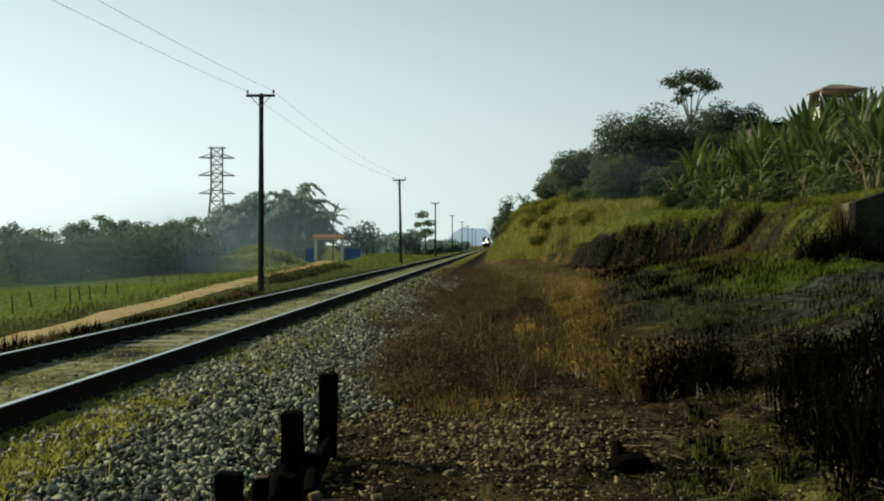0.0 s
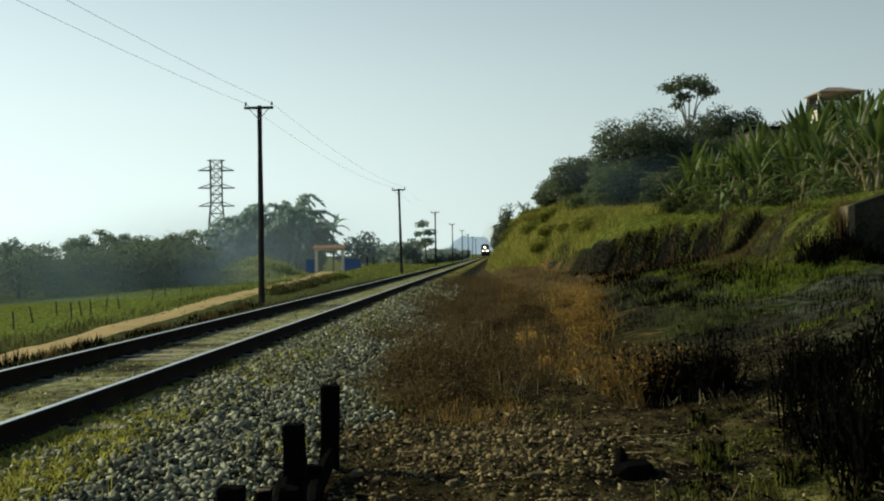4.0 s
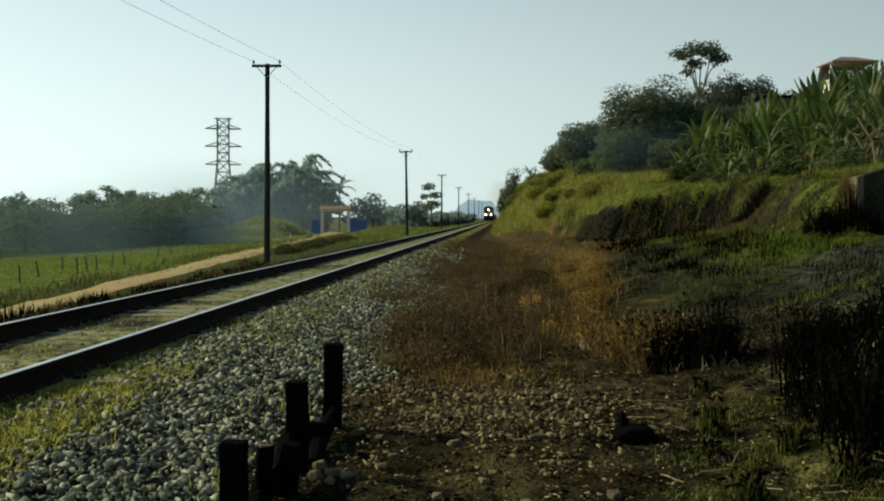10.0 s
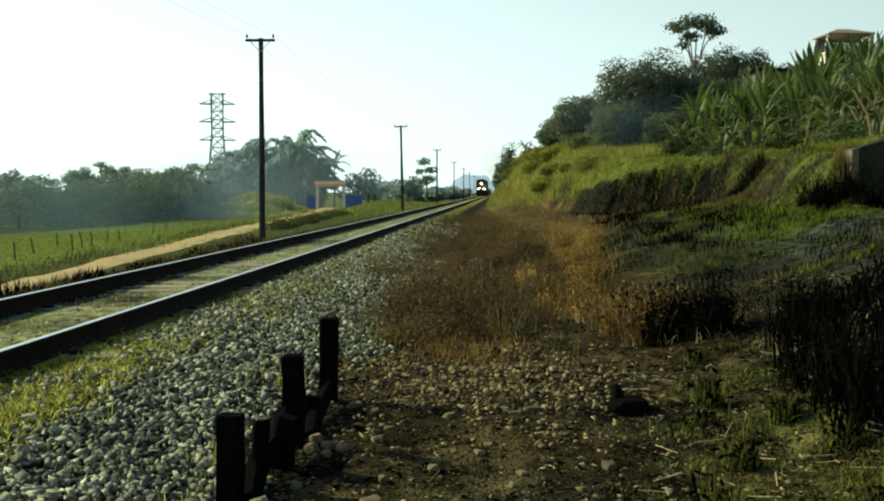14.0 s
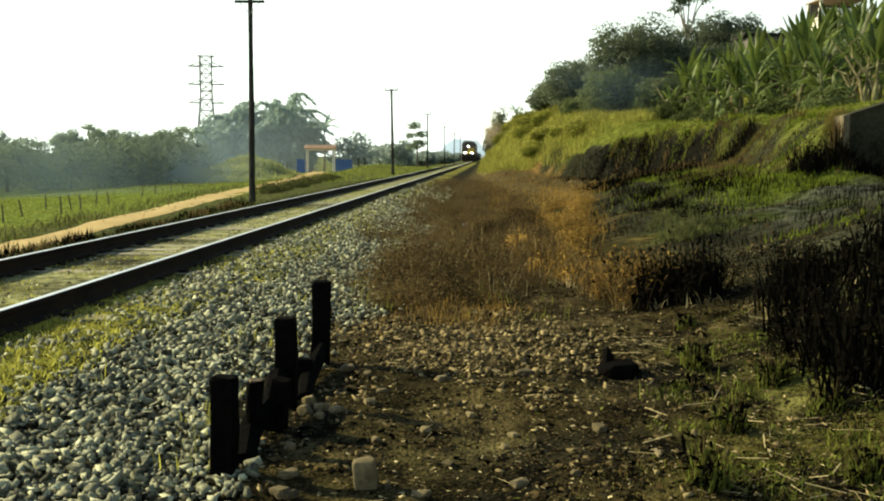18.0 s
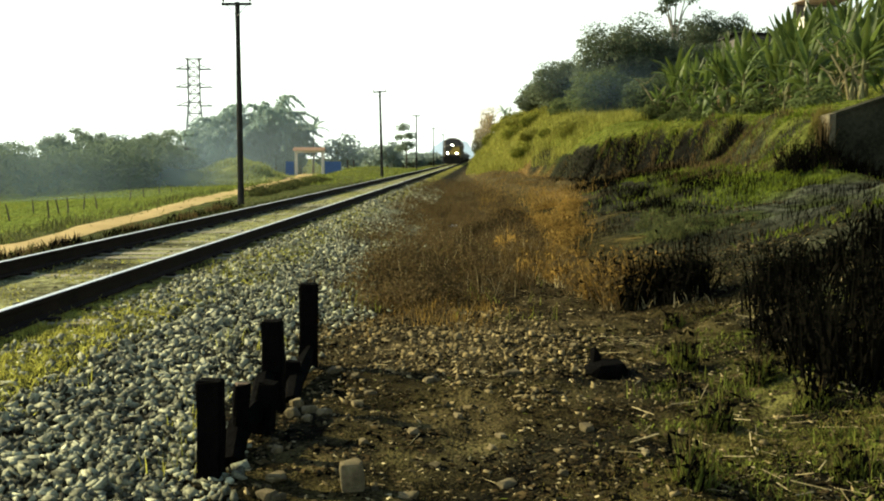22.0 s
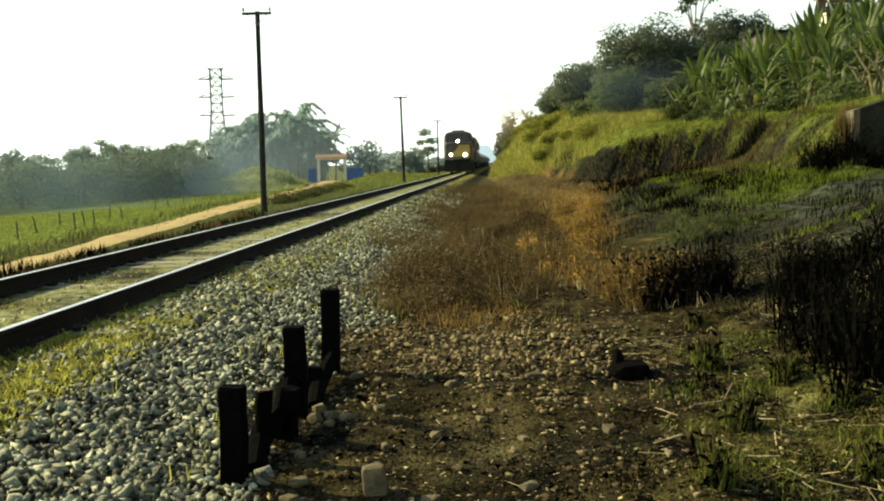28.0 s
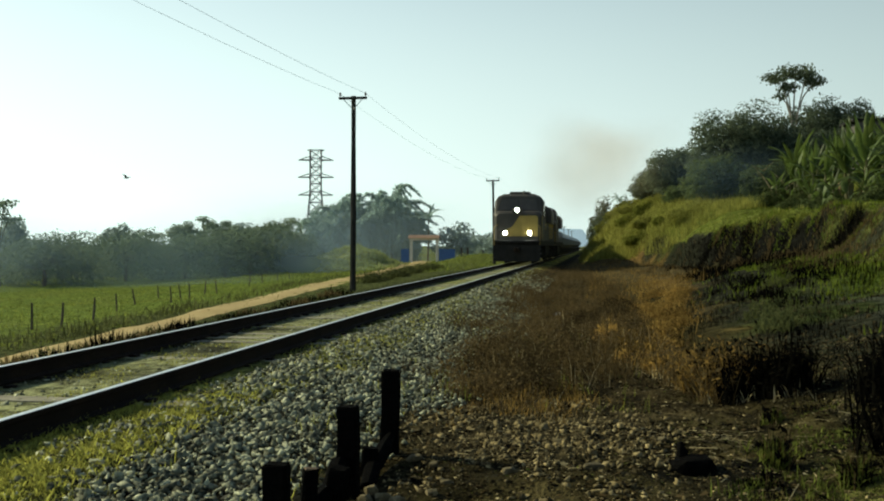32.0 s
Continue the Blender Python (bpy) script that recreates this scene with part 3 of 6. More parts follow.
        part("insulator_pin", tube([(s * 0.56, -0.13, h - 0.06), (s * 0.56, -0.13, h + 0.05)], [0.012, 0.012], 6), M["steel"], p)
        part("insulator", loft([[(s * 0.56 + r * math.cos(a), -0.13 + r * math.sin(a), h + zz) for a in (k * math.pi / 4 for k in range(8))] for r, zz in ((0.03, 0.0), (0.055, 0.02), (0.05, 0.06), (0.035, 0.08), (0.045, 0.1), (0.02, 0.15))]), M["ceramic"], p)
        part("brace", strut((s * 0.45, -0.12, h - 0.12), (0, -0.12, h - 0.6), 0.015, bmesh.new()), M["steel"], p)
    return (x, y, z1)


POLES = [pole(-11.0, -10.0, -0.8, 7.55, 0, 1), pole(-10.05, 39.98, -0.79, 7.61, 0.2, 1), pole(-8.75, 86.8, -0.5, 7.2, -1.1, 1), pole(-9.1, 141.3, -0.7, 7.45, 0.0, 1)]
for k in range(5):
    POLES.append(pole(-9.1, 196 + 54 * k, -0.7, 7.3, 0.4 * (k % 2), 1))
for s in (-1, 1):
    for a, b in zip(POLES, POLES[1:]):
        pts = []
        for k in range(13):
            u = k / 12
            pts.append((a[0] + (b[0] - a[0]) * u + s * 0.56, a[1] + (b[1] - a[1]) * u - 0.13, a[2] + (b[2] - a[2]) * u + 0.1 - 4 * 0.55 * u * (1 - u)))
        tagged(part("overhead_wire", tube(pts, [0.0055] * 13, 4), M["wire"]), "thin grey wire sagging from pole to pole", "overhead wire", "overhead wires")


# ---- the train ----
def wheelset(parent, y, r=0.53):
    """Two wheels on an axle, turning about the axle."""
    bm = bmesh.new()
    side = pose(0, 0, 0, 0, 90, 0)
    cyl(0.08, 0.08, 2.0, 8, side @ pose(0, 0, -1.0), bm)
    for s in (-1, 1):
        cyl(r, r, 0.12, 20, side @ pose(0, 0, s * 0.86 - 0.06), bm)
        cyl(r + 0.028, r + 0.028, 0.03, 20, side @ pose(0, 0, s * 0.785 - 0.015), bm)
        box(0.13, 0.09, 0.75, s * 0.86, 0, -0.375, 0, bm)
    return part("wheelset", bm, M["loco_black"], parent, "", pose(0, y, r))


def bogie(parent, y, wheels, r):
    half = wheels[-1]
    bm = bmesh.new()
    for s in (-1, 1):
        slab([(-half - 0.45, r - 0.02), (half + 0.45, r - 0.02), (half + 0.45, r + 0.3), (half, r + 0.42), (-half, r + 0.42), (-half - 0.45, r + 0.3)], "x", s * 1.12 - 0.06, 0.12, bm)
        for w in wheels:
            box(0.2, 0.34, 0.36, s * 1.2, w, r - 0.2, 0.03, bm)
            cyl(0.09, 0.09, 0.3, 8, pose(s * 1.2, w + 0.5, r + 0.05), bm)
    box(2.2, 0.4, 0.3, 0, 0, r + 0.05, 0.02, bm)
    part("bogie_frame", bm, M["loco_black"], parent, "", pose(0, y, 0))
    return [wheelset(parent, y + w, r) for w in wheels]


def locomotive(lit):
    """Front at the origin, facing -y; 22 m long."""
    lo = thing("locomotive", pose(TRACK_X, 60, 0), "yellow and dark grey diesel locomotive " + ("with three lit headlamps" if lit else "coupled behind the first"), "locomotive", "locomotives")

    def sec(y, w, z0, z1, w2, z2, w3, z3):
        return [(-w, y, z0), (-w, y, z1), (-w2, y, z2), (-w3, y, z3), (w3, y, z3), (w2, y, z2), (w, y, z1), (w, y, z0)]
    part("underframe", box(2.95, 21.0, 0.36, 0, 11.2, 1.12, 0.03), M["loco_black"], lo)
    cab = part("cab", loft([sec(0.95, 1.30, 1.45, 2.95, 1.2, 3.08, 1.0, 3.14), sec(1.15, 1.5, 1.45, 3.02, 1.4, 3.18, 1.15, 3.26), sec(1.62, 1.52, 1.45, 3.1, 1.45, 3.26, 1.3, 3.32),
                            sec(2.05, 1.5, 1.45, 3.95, 1.34, 4.16, 1.05, 4.27), sec(2.35, 1.5, 1.45, 4.0, 1.32, 4.28, 0.95, 4.43), sec(4.9, 1.5, 1.45, 4.0, 1.32, 4.28, 0.95, 4.45), sec(5.0, 1.48, 1.45, 3.95, 1.3, 4.22, 0.93, 4.38)]), M["loco_grey"], lo)
    part("nose_panel", slab([(-0.95, 1.72), (-0.95, 1.95), (-0.3, 2.35), (0.12, 3.0), (1.16, 3.0), (1.27, 2.9), (1.27, 1.72)], "y", 0.93, 0.018), M["loco_yellow"], cab, "yellow painted nose front")
    part("side_stripe", slab([(1.16, 1.6), (1.5, 1.6), (1.5, 3.0), (1.16, 2.96)], "x", 1.515, 0.012), M["loco_yellow"], cab, "yellow corner of the nose")
    part("nose_door", box(0.6, 0.03, 1.2, 0.56, 0.925, 1.74, 0.01), M["loco_yellow"], cab, "yellow nose door")
    # windscreen panes lie on the sloping face between nose and roof
    for x0, x1 in ((-1.22, -0.08), (0.08, 1.22)):
        v = [(x0, 1.672, 3.4), (x1, 1.672, 3.4), (x1 * 0.88, 1.978, 4.06), (x0 * 0.88, 1.978, 4.06)]
        part("windscreen", loft([[(a, b - 0.03, c + 0.012) for a, b, c in v], [(a, b - 0.005, c) for a, b, c in v]]), M["windscreen"], cab, "brown windscreen pane")
    for s in (-1, 1):
        part("side_window", slab([(2.7, 2.95), (4.3, 2.95), (4.3, 3.75), (2.7, 3.75)], "x", s * 1.51 - 0.02, 0.04), M["glass"], cab, "dark cab side window")
    part("roof_box", box(1.3, 1.6, 0.16, 0, 3.6, 4.44, 0.04), M["loco_grey"], cab)
    part("horn", cyl(0.1, 0.03, 0.4, 8, pose(0.3, 2.6, 4.55, 90, 0, 0)), M["steel"], cab)
    part("headlamp_housing", box(0.62, 0.34, 0.36, 0, 0.96, 3.14, 0.05), M["loco_grey"], lo)
    lamps = [(0.0, 0.755, 3.36, 0.115), (-0.76, 0.9, 1.93, 0.1), (0.76, 0.9, 1.93, 0.115)]
    for x, y, z, r in lamps:
        m = pose(x, y, z, 90, 0, 0)
        h = part("headlamp", cyl(r + 0.04, r + 0.04, 0.12, 20, m @ pose(0, 0, -0.1)), M["loco_black"], lo)
        part("lens", cyl(r, r * 0.9, 0.03, 20, m @ pose(0, 0, 0.022)), M["lamp"] if lit else M["glass"], h, "glowing white headlamp lens" if lit else "unlit headlamp lens")
    # engine hood, radiators and roof gear
    hood = part("hood", loft([sec(5.0, 1.0, 1.45, 3.7, 0.9, 3.95, 0.6, 4.05), sec(16.6, 1.0, 1.45, 3.7, 0.9, 3.95, 0.6, 4.05)]), M["loco_grey"], lo)
    part("radiator_hood", loft([sec(16.6, 1.42, 2.9, 3.8, 1.3, 4.1, 0.9, 4.25), sec(21.4, 1.42, 2.9, 3.8, 1.3, 4.1, 0.9, 4.25)]), M["loco_grey"], lo)
    part("rear_hood", loft([sec(16.6, 1.0, 1.45, 2.6, 1.0, 2.8, 1.0, 2.9), sec(21.4, 1.0, 1.45, 2.6, 1.0, 2.8, 1.0, 2.9)]), M["loco_grey"], lo)
    part("exhaust_stack", box(0.5, 0.9, 0.25, 0, 9.0, 4.04, 0.03), M["loco_black"], hood)
    for k in range(9):
        part("hood_door", box(0.03, 1.05, 1.9, 1.005, 5.9 + 1.18 * k, 1.6, 0.008), M["loco_grey"], hood)
    for k in range(2):
        part("roof_fan", cyl(0.62, 0.58, 0.16, 16, pose(0, 17.9 + 2.1 * k, 4.24)), M["loco_black"], lo)
    part("stripe", box(0.02, 11.2, 0.5, 1.025, 10.8, 2.35), M["loco_yellow"], hood, "yellow side stripe")
    part("fuel_tank", loft([[(-1.35, y, 0.5), (-1.35, y, 1.1), (1.35, y, 1.1), (1.35, y, 0.5), (1.1, y, 0.25), (-1.1, y, 0.25)] for y in (8.8, 13.6)]), M["loco_black"], lo)
    # front end: pilot, coupler, steps, rails
    part("pilot", slab([(-1.45, 0.2), (-1.2, 0.16), (1.2, 0.16), (1.45, 0.2), (1.48, 1.15), (-1.48, 1.15)], "y", 0.55, 0.1), M["loco_black"], lo)
    part("anticlimber", box(2.7, 0.4, 0.16, 0, 0.6, 1.3, 0.03), M["loco_black"], lo)
    part("coupler", box(0.28, 0.7, 0.3, 0, 0.25, 0.72, 0.05), M["rust"], lo)
    for s in (-1, 1):
        for z in (0.35, 0.65, 0.95):
            part("step", box(0.45, 0.3, 0.04, s * 1.25, 0.72, z, 0.005), M["steel"], lo)
        part("handrail", tube([(s * 1.42, 0.62, 0.6), (s * 1.42, 0.62, 2.3), (s * 1.2, 0.66, 2.45)], [0.022] * 3, 6), M["loco_yellow"], lo, "yellow grab rail")
        bm = tube([(s * 1.42, 5.2, 2.5), (s * 1.42, 21.2, 2.5)], [0.02] * 2, 5)
        for k in range(9):
            strut((s * 1.42, 5.3 + 1.95 * k, 1.48), (s * 1.42, 5.3 + 1.95 * k, 2.5), 0.018, bm)
        part("walkway_rail", bm, M["steel"], lo)
    wheels = bogie(lo, 4.4, (-1.95, 0.0, 1.95), 0.53) + bogie(lo, 18.0, (-1.95, 0.0, 1.95), 0.53)
    return lo, wheels


def wagon():
    """A low open wagon under a pale cover; 12.6 m long."""
    w = thing("freight_wagon", pose(TRACK_X, 110, 0), "low grey freight wagon with a pale grey covered load", "freight wagon", "wagons of the train")
    part("underframe", box(2.4, 12.0, 0.3, 0, 6.3, 0.95, 0.02), M["loco_black"], w)
    part("body", loft([[(-1.4, y, 1.25), (-1.45, y, 2.0), (1.45, y, 2.0), (1.4, y, 1.25)] for y in (0.5, 12.1)]), M["wagon"], w)
    for s in (-1, 1):
        for k in range(8):
            part("side_post", box(0.08, 0.12, 0.76, s * 1.46, 0.9 + 1.54 * k, 1.24, 0.01), M["wagon"], w)
    part("cover", loft([[(-1.42 + 2.84 * k / 8, y, 2.0 + h * math.sin(math.pi * k / 8) ** 0.7 if 0 < k < 8 else 2.0) for k in range(9)] for y, h in ((0.55, 0.35), (1.4, 0.8), (6.2, 0.95), (11.2, 0.8), (12.05, 0.35))]), M["tarp"], w, "pale grey cover over the load")
    part("coupler", box(0.25, 0.9, 0.25, 0, 0.15, 0.75, 0.04), M["rust"], w)
    bogie(w, 2.1, (-0.85, 0.85), 0.46)
    bogie(w, 10.5, (-0.85, 0.85), 0.46)
    return w


lead, lead_wheels = locomotive(True)
second, second_wheels = locomotive(False)
wagon_one = wagon()
wagons = [wagon_one] + [copy_thing(wagon_one, pose(TRACK_X, 120 + 12.6 * k, 0)) for k in range(1, 11)]

# ---- a bird over the field ----
bird = thing("bird", pose(-60, 100, 12), "small dark bird gliding over the field", "bird")
part("body", loft([[(r * math.cos(a), y, r * math.sin(a)) for a in (k * math.pi / 3 for k in range(6))] for y, r in ((-0.3, 0.01), (-0.2, 0.06), (0.0, 0.09), (0.2, 0.05), (0.4, 0.02))]), M["feather"], bird)
for s in (-1, 1):
    part("wing", loft([[(s * x, y0, z), (s * x, y1, z), (s * x, y1, z + 0.02), (s * x, y0, z + 0.02)] for x, y0, y1, z in ((0.05, -0.15, 0.15, 0.03), (0.4, -0.18, 0.12, 0.2), (0.75, -0.05, 0.1, 0.22))]), M["feather"], bird)


# ---- foliage helpers ----
def blades(pts, h, w, lean, rs, spread=False):
    """Grass blades as bent triangles strips. Returns vertices and triangles."""
    n = len(pts)
    az, bend = rs.uniform(0, 2 * np.pi, n), rs.uniform(0, 2 * np.pi, n)
    side = np.stack([np.cos(az), np.sin(az), np.zeros(n)], -1) * (np.asarray(w) * np.ones(n))[:, None] / 2
    ln = rs.uniform(0.35 * lean if lean > 1.4 else 0.0, lean, n) if spread else np.abs(rs.normal(0, lean, n)).clip(0, 1.4)
    dirn = np.stack([np.cos(bend) * np.sin(ln), np.sin(bend) * np.sin(ln), np.cos(ln)], -1)
    hh = (np.asarray(h) * np.ones(n))[:, None]
    mid = pts + dirn * hh * 0.55
    dirn2 = dirn.copy()
    dirn2[:, 2] -= 0.35 * np.sin(ln) + 0.08
    tip = mid + dirn2 * hh * 0.45
    base = pts - np.array((0, 0, 0.02))
    v = np.stack([base - side, base + side, mid - side * 0.8, mid + side * 0.8, tip], 1).reshape(-1, 3)
    k = np.arange(n)[:, None] * 5
    t = np.concatenate([k + np.array([0, 1, 3]), k + np.array([0, 3, 2]), k + np.array([2, 3, 4])])
    return v, t


def on_ground(x, y, dz=0.0):
    return np.stack([x, y, height(x, y) + dz], -1)


def stuff(name, sets, material, label, category):
    vs, ts, o = [], [], 0
    for v, t in sets:
        vs.append(v)
        ts.append(t + o)
        o += len(v)
    return tagged(put(name, mesh_np(name, np.concatenate(vs), np.concatenate(ts), material)), label, category, kind="stuff")


def field(n, xr, yr, rs, keep=None, power=1.0):
    """Random places in a stretch, thicker towards its near end where power > 1."""
    x = rs.uniform(*xr, n)
    y = yr[0] + (yr[1] - yr[0]) * rs.uniform(0, 1, n) ** power
    if keep is not None:
        k = keep(x, y) > rs.uniform(0, 1, n)
        x, y = x[k], y[k]
    return x, y


def leaves(lobes, n, size, rs, hollow=0.5, droop=0.0):
    """Leaf clumps scattered through the outer part of ellipsoid lobes."""
    vol = np.array([l[3] * l[4] * l[5] for l in lobes]) ** 0.67
    which = rs.choice(len(lobes), n, p=vol / vol.sum())
    L = np.array(lobes)[which]
    d = rs.normal(0, 1, (n, 3))
    d /= np.linalg.norm(d, axis=1)[:, None]
    lump = 1 + 0.16 * np.sin(d[:, 0] * 7 + which) * np.sin(d[:, 1] * 6 + 2 * which) + 0.12 * np.sin(d[:, 2] * 9 + which)
    r = (hollow + (1 - hollow) * rs.uniform(0, 1, n) ** 0.6) * lump + np.abs(rs.normal(0, 0.06, n))
    c = L[:, :3] + d * L[:, 3:] * r[:, None]
    nrm = d + np.array((0, 0, 0.35)) + rs.normal(0, 0.55, (n, 3))
    nrm /= np.linalg.norm(nrm, axis=1)[:, None]
    a = np.cross(nrm, rs.normal(0, 1, (n, 3)))
    a[:, 2] -= droop
    a /= np.linalg.norm(a, axis=1)[:, None]
    b = np.cross(nrm, a)
    s = (size * rs.uniform(0.55, 1.3, n))[:, None]
    v = np.stack([c - a * s * 0.5, c + b * s * 0.32 + nrm * s * 0.1, c + a * s * 0.55, c - b * s * 0.32 + nrm * s * 0.1], 1).reshape(-1, 3)
    k = np.arange(n)[:, None] * 4
    return v, np.concatenate([k + np.array([0, 1, 2]), k + np.array([0, 2, 3])])


def tree(name, x, y, z, h, lobes, n, size, leaf, bark, label, seed, trunk_r=0.2, group="", hollow=0.5):
    """Trunk with a limb to each lobe of the crown; lobes are relative to the foot."""
    rs = np.random.RandomState(seed)
    t = thing(name, pose(x, y, z), label, "tree" if "shrub" not in name else "shrub", group)
    top = h * 0.55
    bm = tube([(0, 0, -0.3), (0.05 * h * 0.2, 0, top * 0.5), (0, 0.02, top)], [trunk_r * 1.25, trunk_r * 0.9, trunk_r * 0.6], 8)
    for l in lobes:
        m = Vector(l[:3])
        s = Vector((0, 0.02, top * rs.uniform(0.55, 0.95)))
        tube([s, s.lerp(m, 0.5) + Vector((0, 0, 0.06 * h)), m, m + (m - s) * 0.04], [trunk_r * 0.5, trunk_r * 0.35, trunk_r * 0.2, trunk_r * 0.07], 5, bm)
    part("trunk", bm, bark, t)
    v, tr = leaves(lobes, n, size, rs, hollow)
    put("crown", mesh_np("crown", v, tr, leaf), t)
    return t


def round_lobes(w, d, h, n, rs, base=0.25):
    """Lobes of a rounded crown of width w, depth d, height h."""
    out = []
    for k in range(n):
        a = 2.4 * k + rs.uniform(-0.4, 0.4)
        q = (k + 0.5) / n
        zz = h * (base + (0.9 - base) * (1 - q) ** 0.7)
        rad = 0.36 * (1 - 0.45 * (zz / h) ** 3) * rs.uniform(0.75, 1.1)
        r = rs.uniform(0.2, 0.28)
        out.append((w * rad * math.cos(a), d * rad * math.sin(a), zz - r * 0.35 * h, w * r * 1.15, d * r * 1.15, h * r))
    return out


G = height
rs = np.random.RandomState(31)


def gz(x, y):
    return float(G(x, y))


# trees on the bank beyond the terrace
for k, (x, y, w, top, n, lf) in enumerate([(10.6, 74, 6.6, 11.2, 8000, "leaf_dark"), (13.2, 75, 5.4, 10.4, 6000, "leaf_dark"), (7.0, 80, 4.8, 8.9, 5000, "leaf_dark"), (5.4, 84, 3.4, 7.4, 3500, "leaf_dark"), (8.6, 69, 3.8, 7.2, 3500, "leaf_mid"),
                                            (17.6, 80, 4.8, 12.5, 5000, "leaf_dark"), (20.2, 79, 4.2, 12.3, 4000, "leaf_dark"), (16.0, 73, 4.6, 9.4, 4500, "leaf_dark"), (20.5, 74, 4.5, 10.4, 4000, "leaf_dark"), (11.8, 67, 3.6, 6.6, 3000, "leaf_mid"), (7.2, 73, 3.4, 5.6, 2500, "leaf_mid")]):
    h = (top - gz(x, y)) / 0.95
    tree("broadleaf_tree", x, y, gz(x, y), h, round_lobes(w, w, h, 15, rs, 0.12), int(n * 2.9), 0.205, M[lf], M["bark"], "dense dark green broadleaf tree on the bank", 50 + k, 0.2, "trees on the bank")
# flat-crowned tall tree
zt = gz(16.0, 79) + 0.35
tree("umbrella_tree", 16.0, 79.5, zt - 0.35, 15.3 - zt + 1.0, [(-1.3, 0, 15.0 - zt, 1.25, 1.4, 0.5), (0.3, 0.4, 15.5 - zt, 1.6, 1.6, 0.55), (1.6, 0, 14.6 - zt, 1.0, 1.2, 0.5), (-0.4, 0, 14.2 - zt, 0.9, 1.0, 0.4), (0.9, -0.6, 15.0 - zt, 1.0, 1.0, 0.5), (-0.9, 0.5, 13.6 - zt, 0.6, 0.6, 0.3)],
     1700, 0.28, M["leaf_dark"], M["pale_bark"], "tall thin tree with a flat open crown", 77, 0.16, hollow=0.2)
# far trees where the bank ends
for k, (x, y, top, w) in enumerate([(0.6, 250, 9.5, 3.6), (2.6, 246, 14.0, 4.6), (5.4, 252, 11.0, 4.5), (7.9, 250, 14.0, 2.2), (9.8, 255, 12.0, 4.0)]):
    h = (top - gz(x, y)) / 1.02
    tree("broadleaf_tree", x, y, gz(x, y), h, round_lobes(w, w, h, 8, rs, 0.08), 2200, 0.6, M["leaf_dark"], M["bark"], "distant grey green tree beside the line", 90 + k, 0.25, "distant trees", hollow=0.3)

HEDGE_TOPS = ((-47.4, 112, 4.5, 3.6), (-49.5, 108, 3.4, 4.0), (-45.4, 114, 4.0, 3.4), (-43.0, 116, 3.3, 4.4), (-41.2, 118, 3.9, 3.6), (-40.1, 122, 4.7, 4.0), (-48.4, 110, 3.7, 3.0), (-43.1, 112, 3.4, 3.0), (-51.9, 106, 2.7, 4.5), (-47.7, 116, 3.8, 3.0))
# hedge of trees beyond the field
hk = 0
for y, x0 in ((68, -62), (73, -54), (77, -47.5), (81, -42), (86, -38.5), (91, -36.5), (96, -34.5), (101, -34.5), (106, -35), (113, -35.5), (72, -44.5), (98, -41), (104, -40), (110, -40), (118, -40), (64, -72), (60, -84), (84, -50), (92, -47)):
    h = np.interp(x0, (-60, -44, -38), (3.7, 4.9, 5.4)) + 1.1 * rs.uniform(-1, 1)
    w = 7.0 + rs.uniform(-1, 1.5)
    if y > 94:
        x0, h = x0 - 1.2, h * 0.95
    tree("broadleaf_tree", x0, y, gz(x0, y), h, round_lobes(w, w, h, 10, rs, 0.05), 5800, 0.225, M["leaf_hedge"], M["bark"], "bushy grey green tree in a hedge beyond the field", 120 + hk, 0.16, "hedge trees")
    hk += 1
# single trees standing above the hedge, haze in their leaf colour
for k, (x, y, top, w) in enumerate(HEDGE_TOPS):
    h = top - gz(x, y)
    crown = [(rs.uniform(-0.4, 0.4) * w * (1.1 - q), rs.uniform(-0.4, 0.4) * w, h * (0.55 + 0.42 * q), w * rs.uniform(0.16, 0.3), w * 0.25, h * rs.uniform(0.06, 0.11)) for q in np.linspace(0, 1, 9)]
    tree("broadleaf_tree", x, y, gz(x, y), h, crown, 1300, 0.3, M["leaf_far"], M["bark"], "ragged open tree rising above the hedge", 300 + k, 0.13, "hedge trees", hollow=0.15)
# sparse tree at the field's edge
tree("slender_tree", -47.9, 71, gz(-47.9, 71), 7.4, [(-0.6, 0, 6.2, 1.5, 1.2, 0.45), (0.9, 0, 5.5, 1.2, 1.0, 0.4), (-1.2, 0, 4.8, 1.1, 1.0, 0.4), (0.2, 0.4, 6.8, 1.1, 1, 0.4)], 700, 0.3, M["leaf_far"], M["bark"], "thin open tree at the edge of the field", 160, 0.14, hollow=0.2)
# trees far behind the hedge, haze put into their pale leaf colour
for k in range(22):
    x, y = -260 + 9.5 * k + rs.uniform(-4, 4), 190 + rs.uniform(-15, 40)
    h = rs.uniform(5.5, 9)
    tree("broadleaf_tree", x, y, gz(x, y), h, round_lobes(7, 6, h, 7, rs, 0.3), 1400, 0.8, M["leaf_hazy"], M["bark"], "pale tree far behind the field, haze in its leaf colour", 200 + k, 0.25, "distant trees")
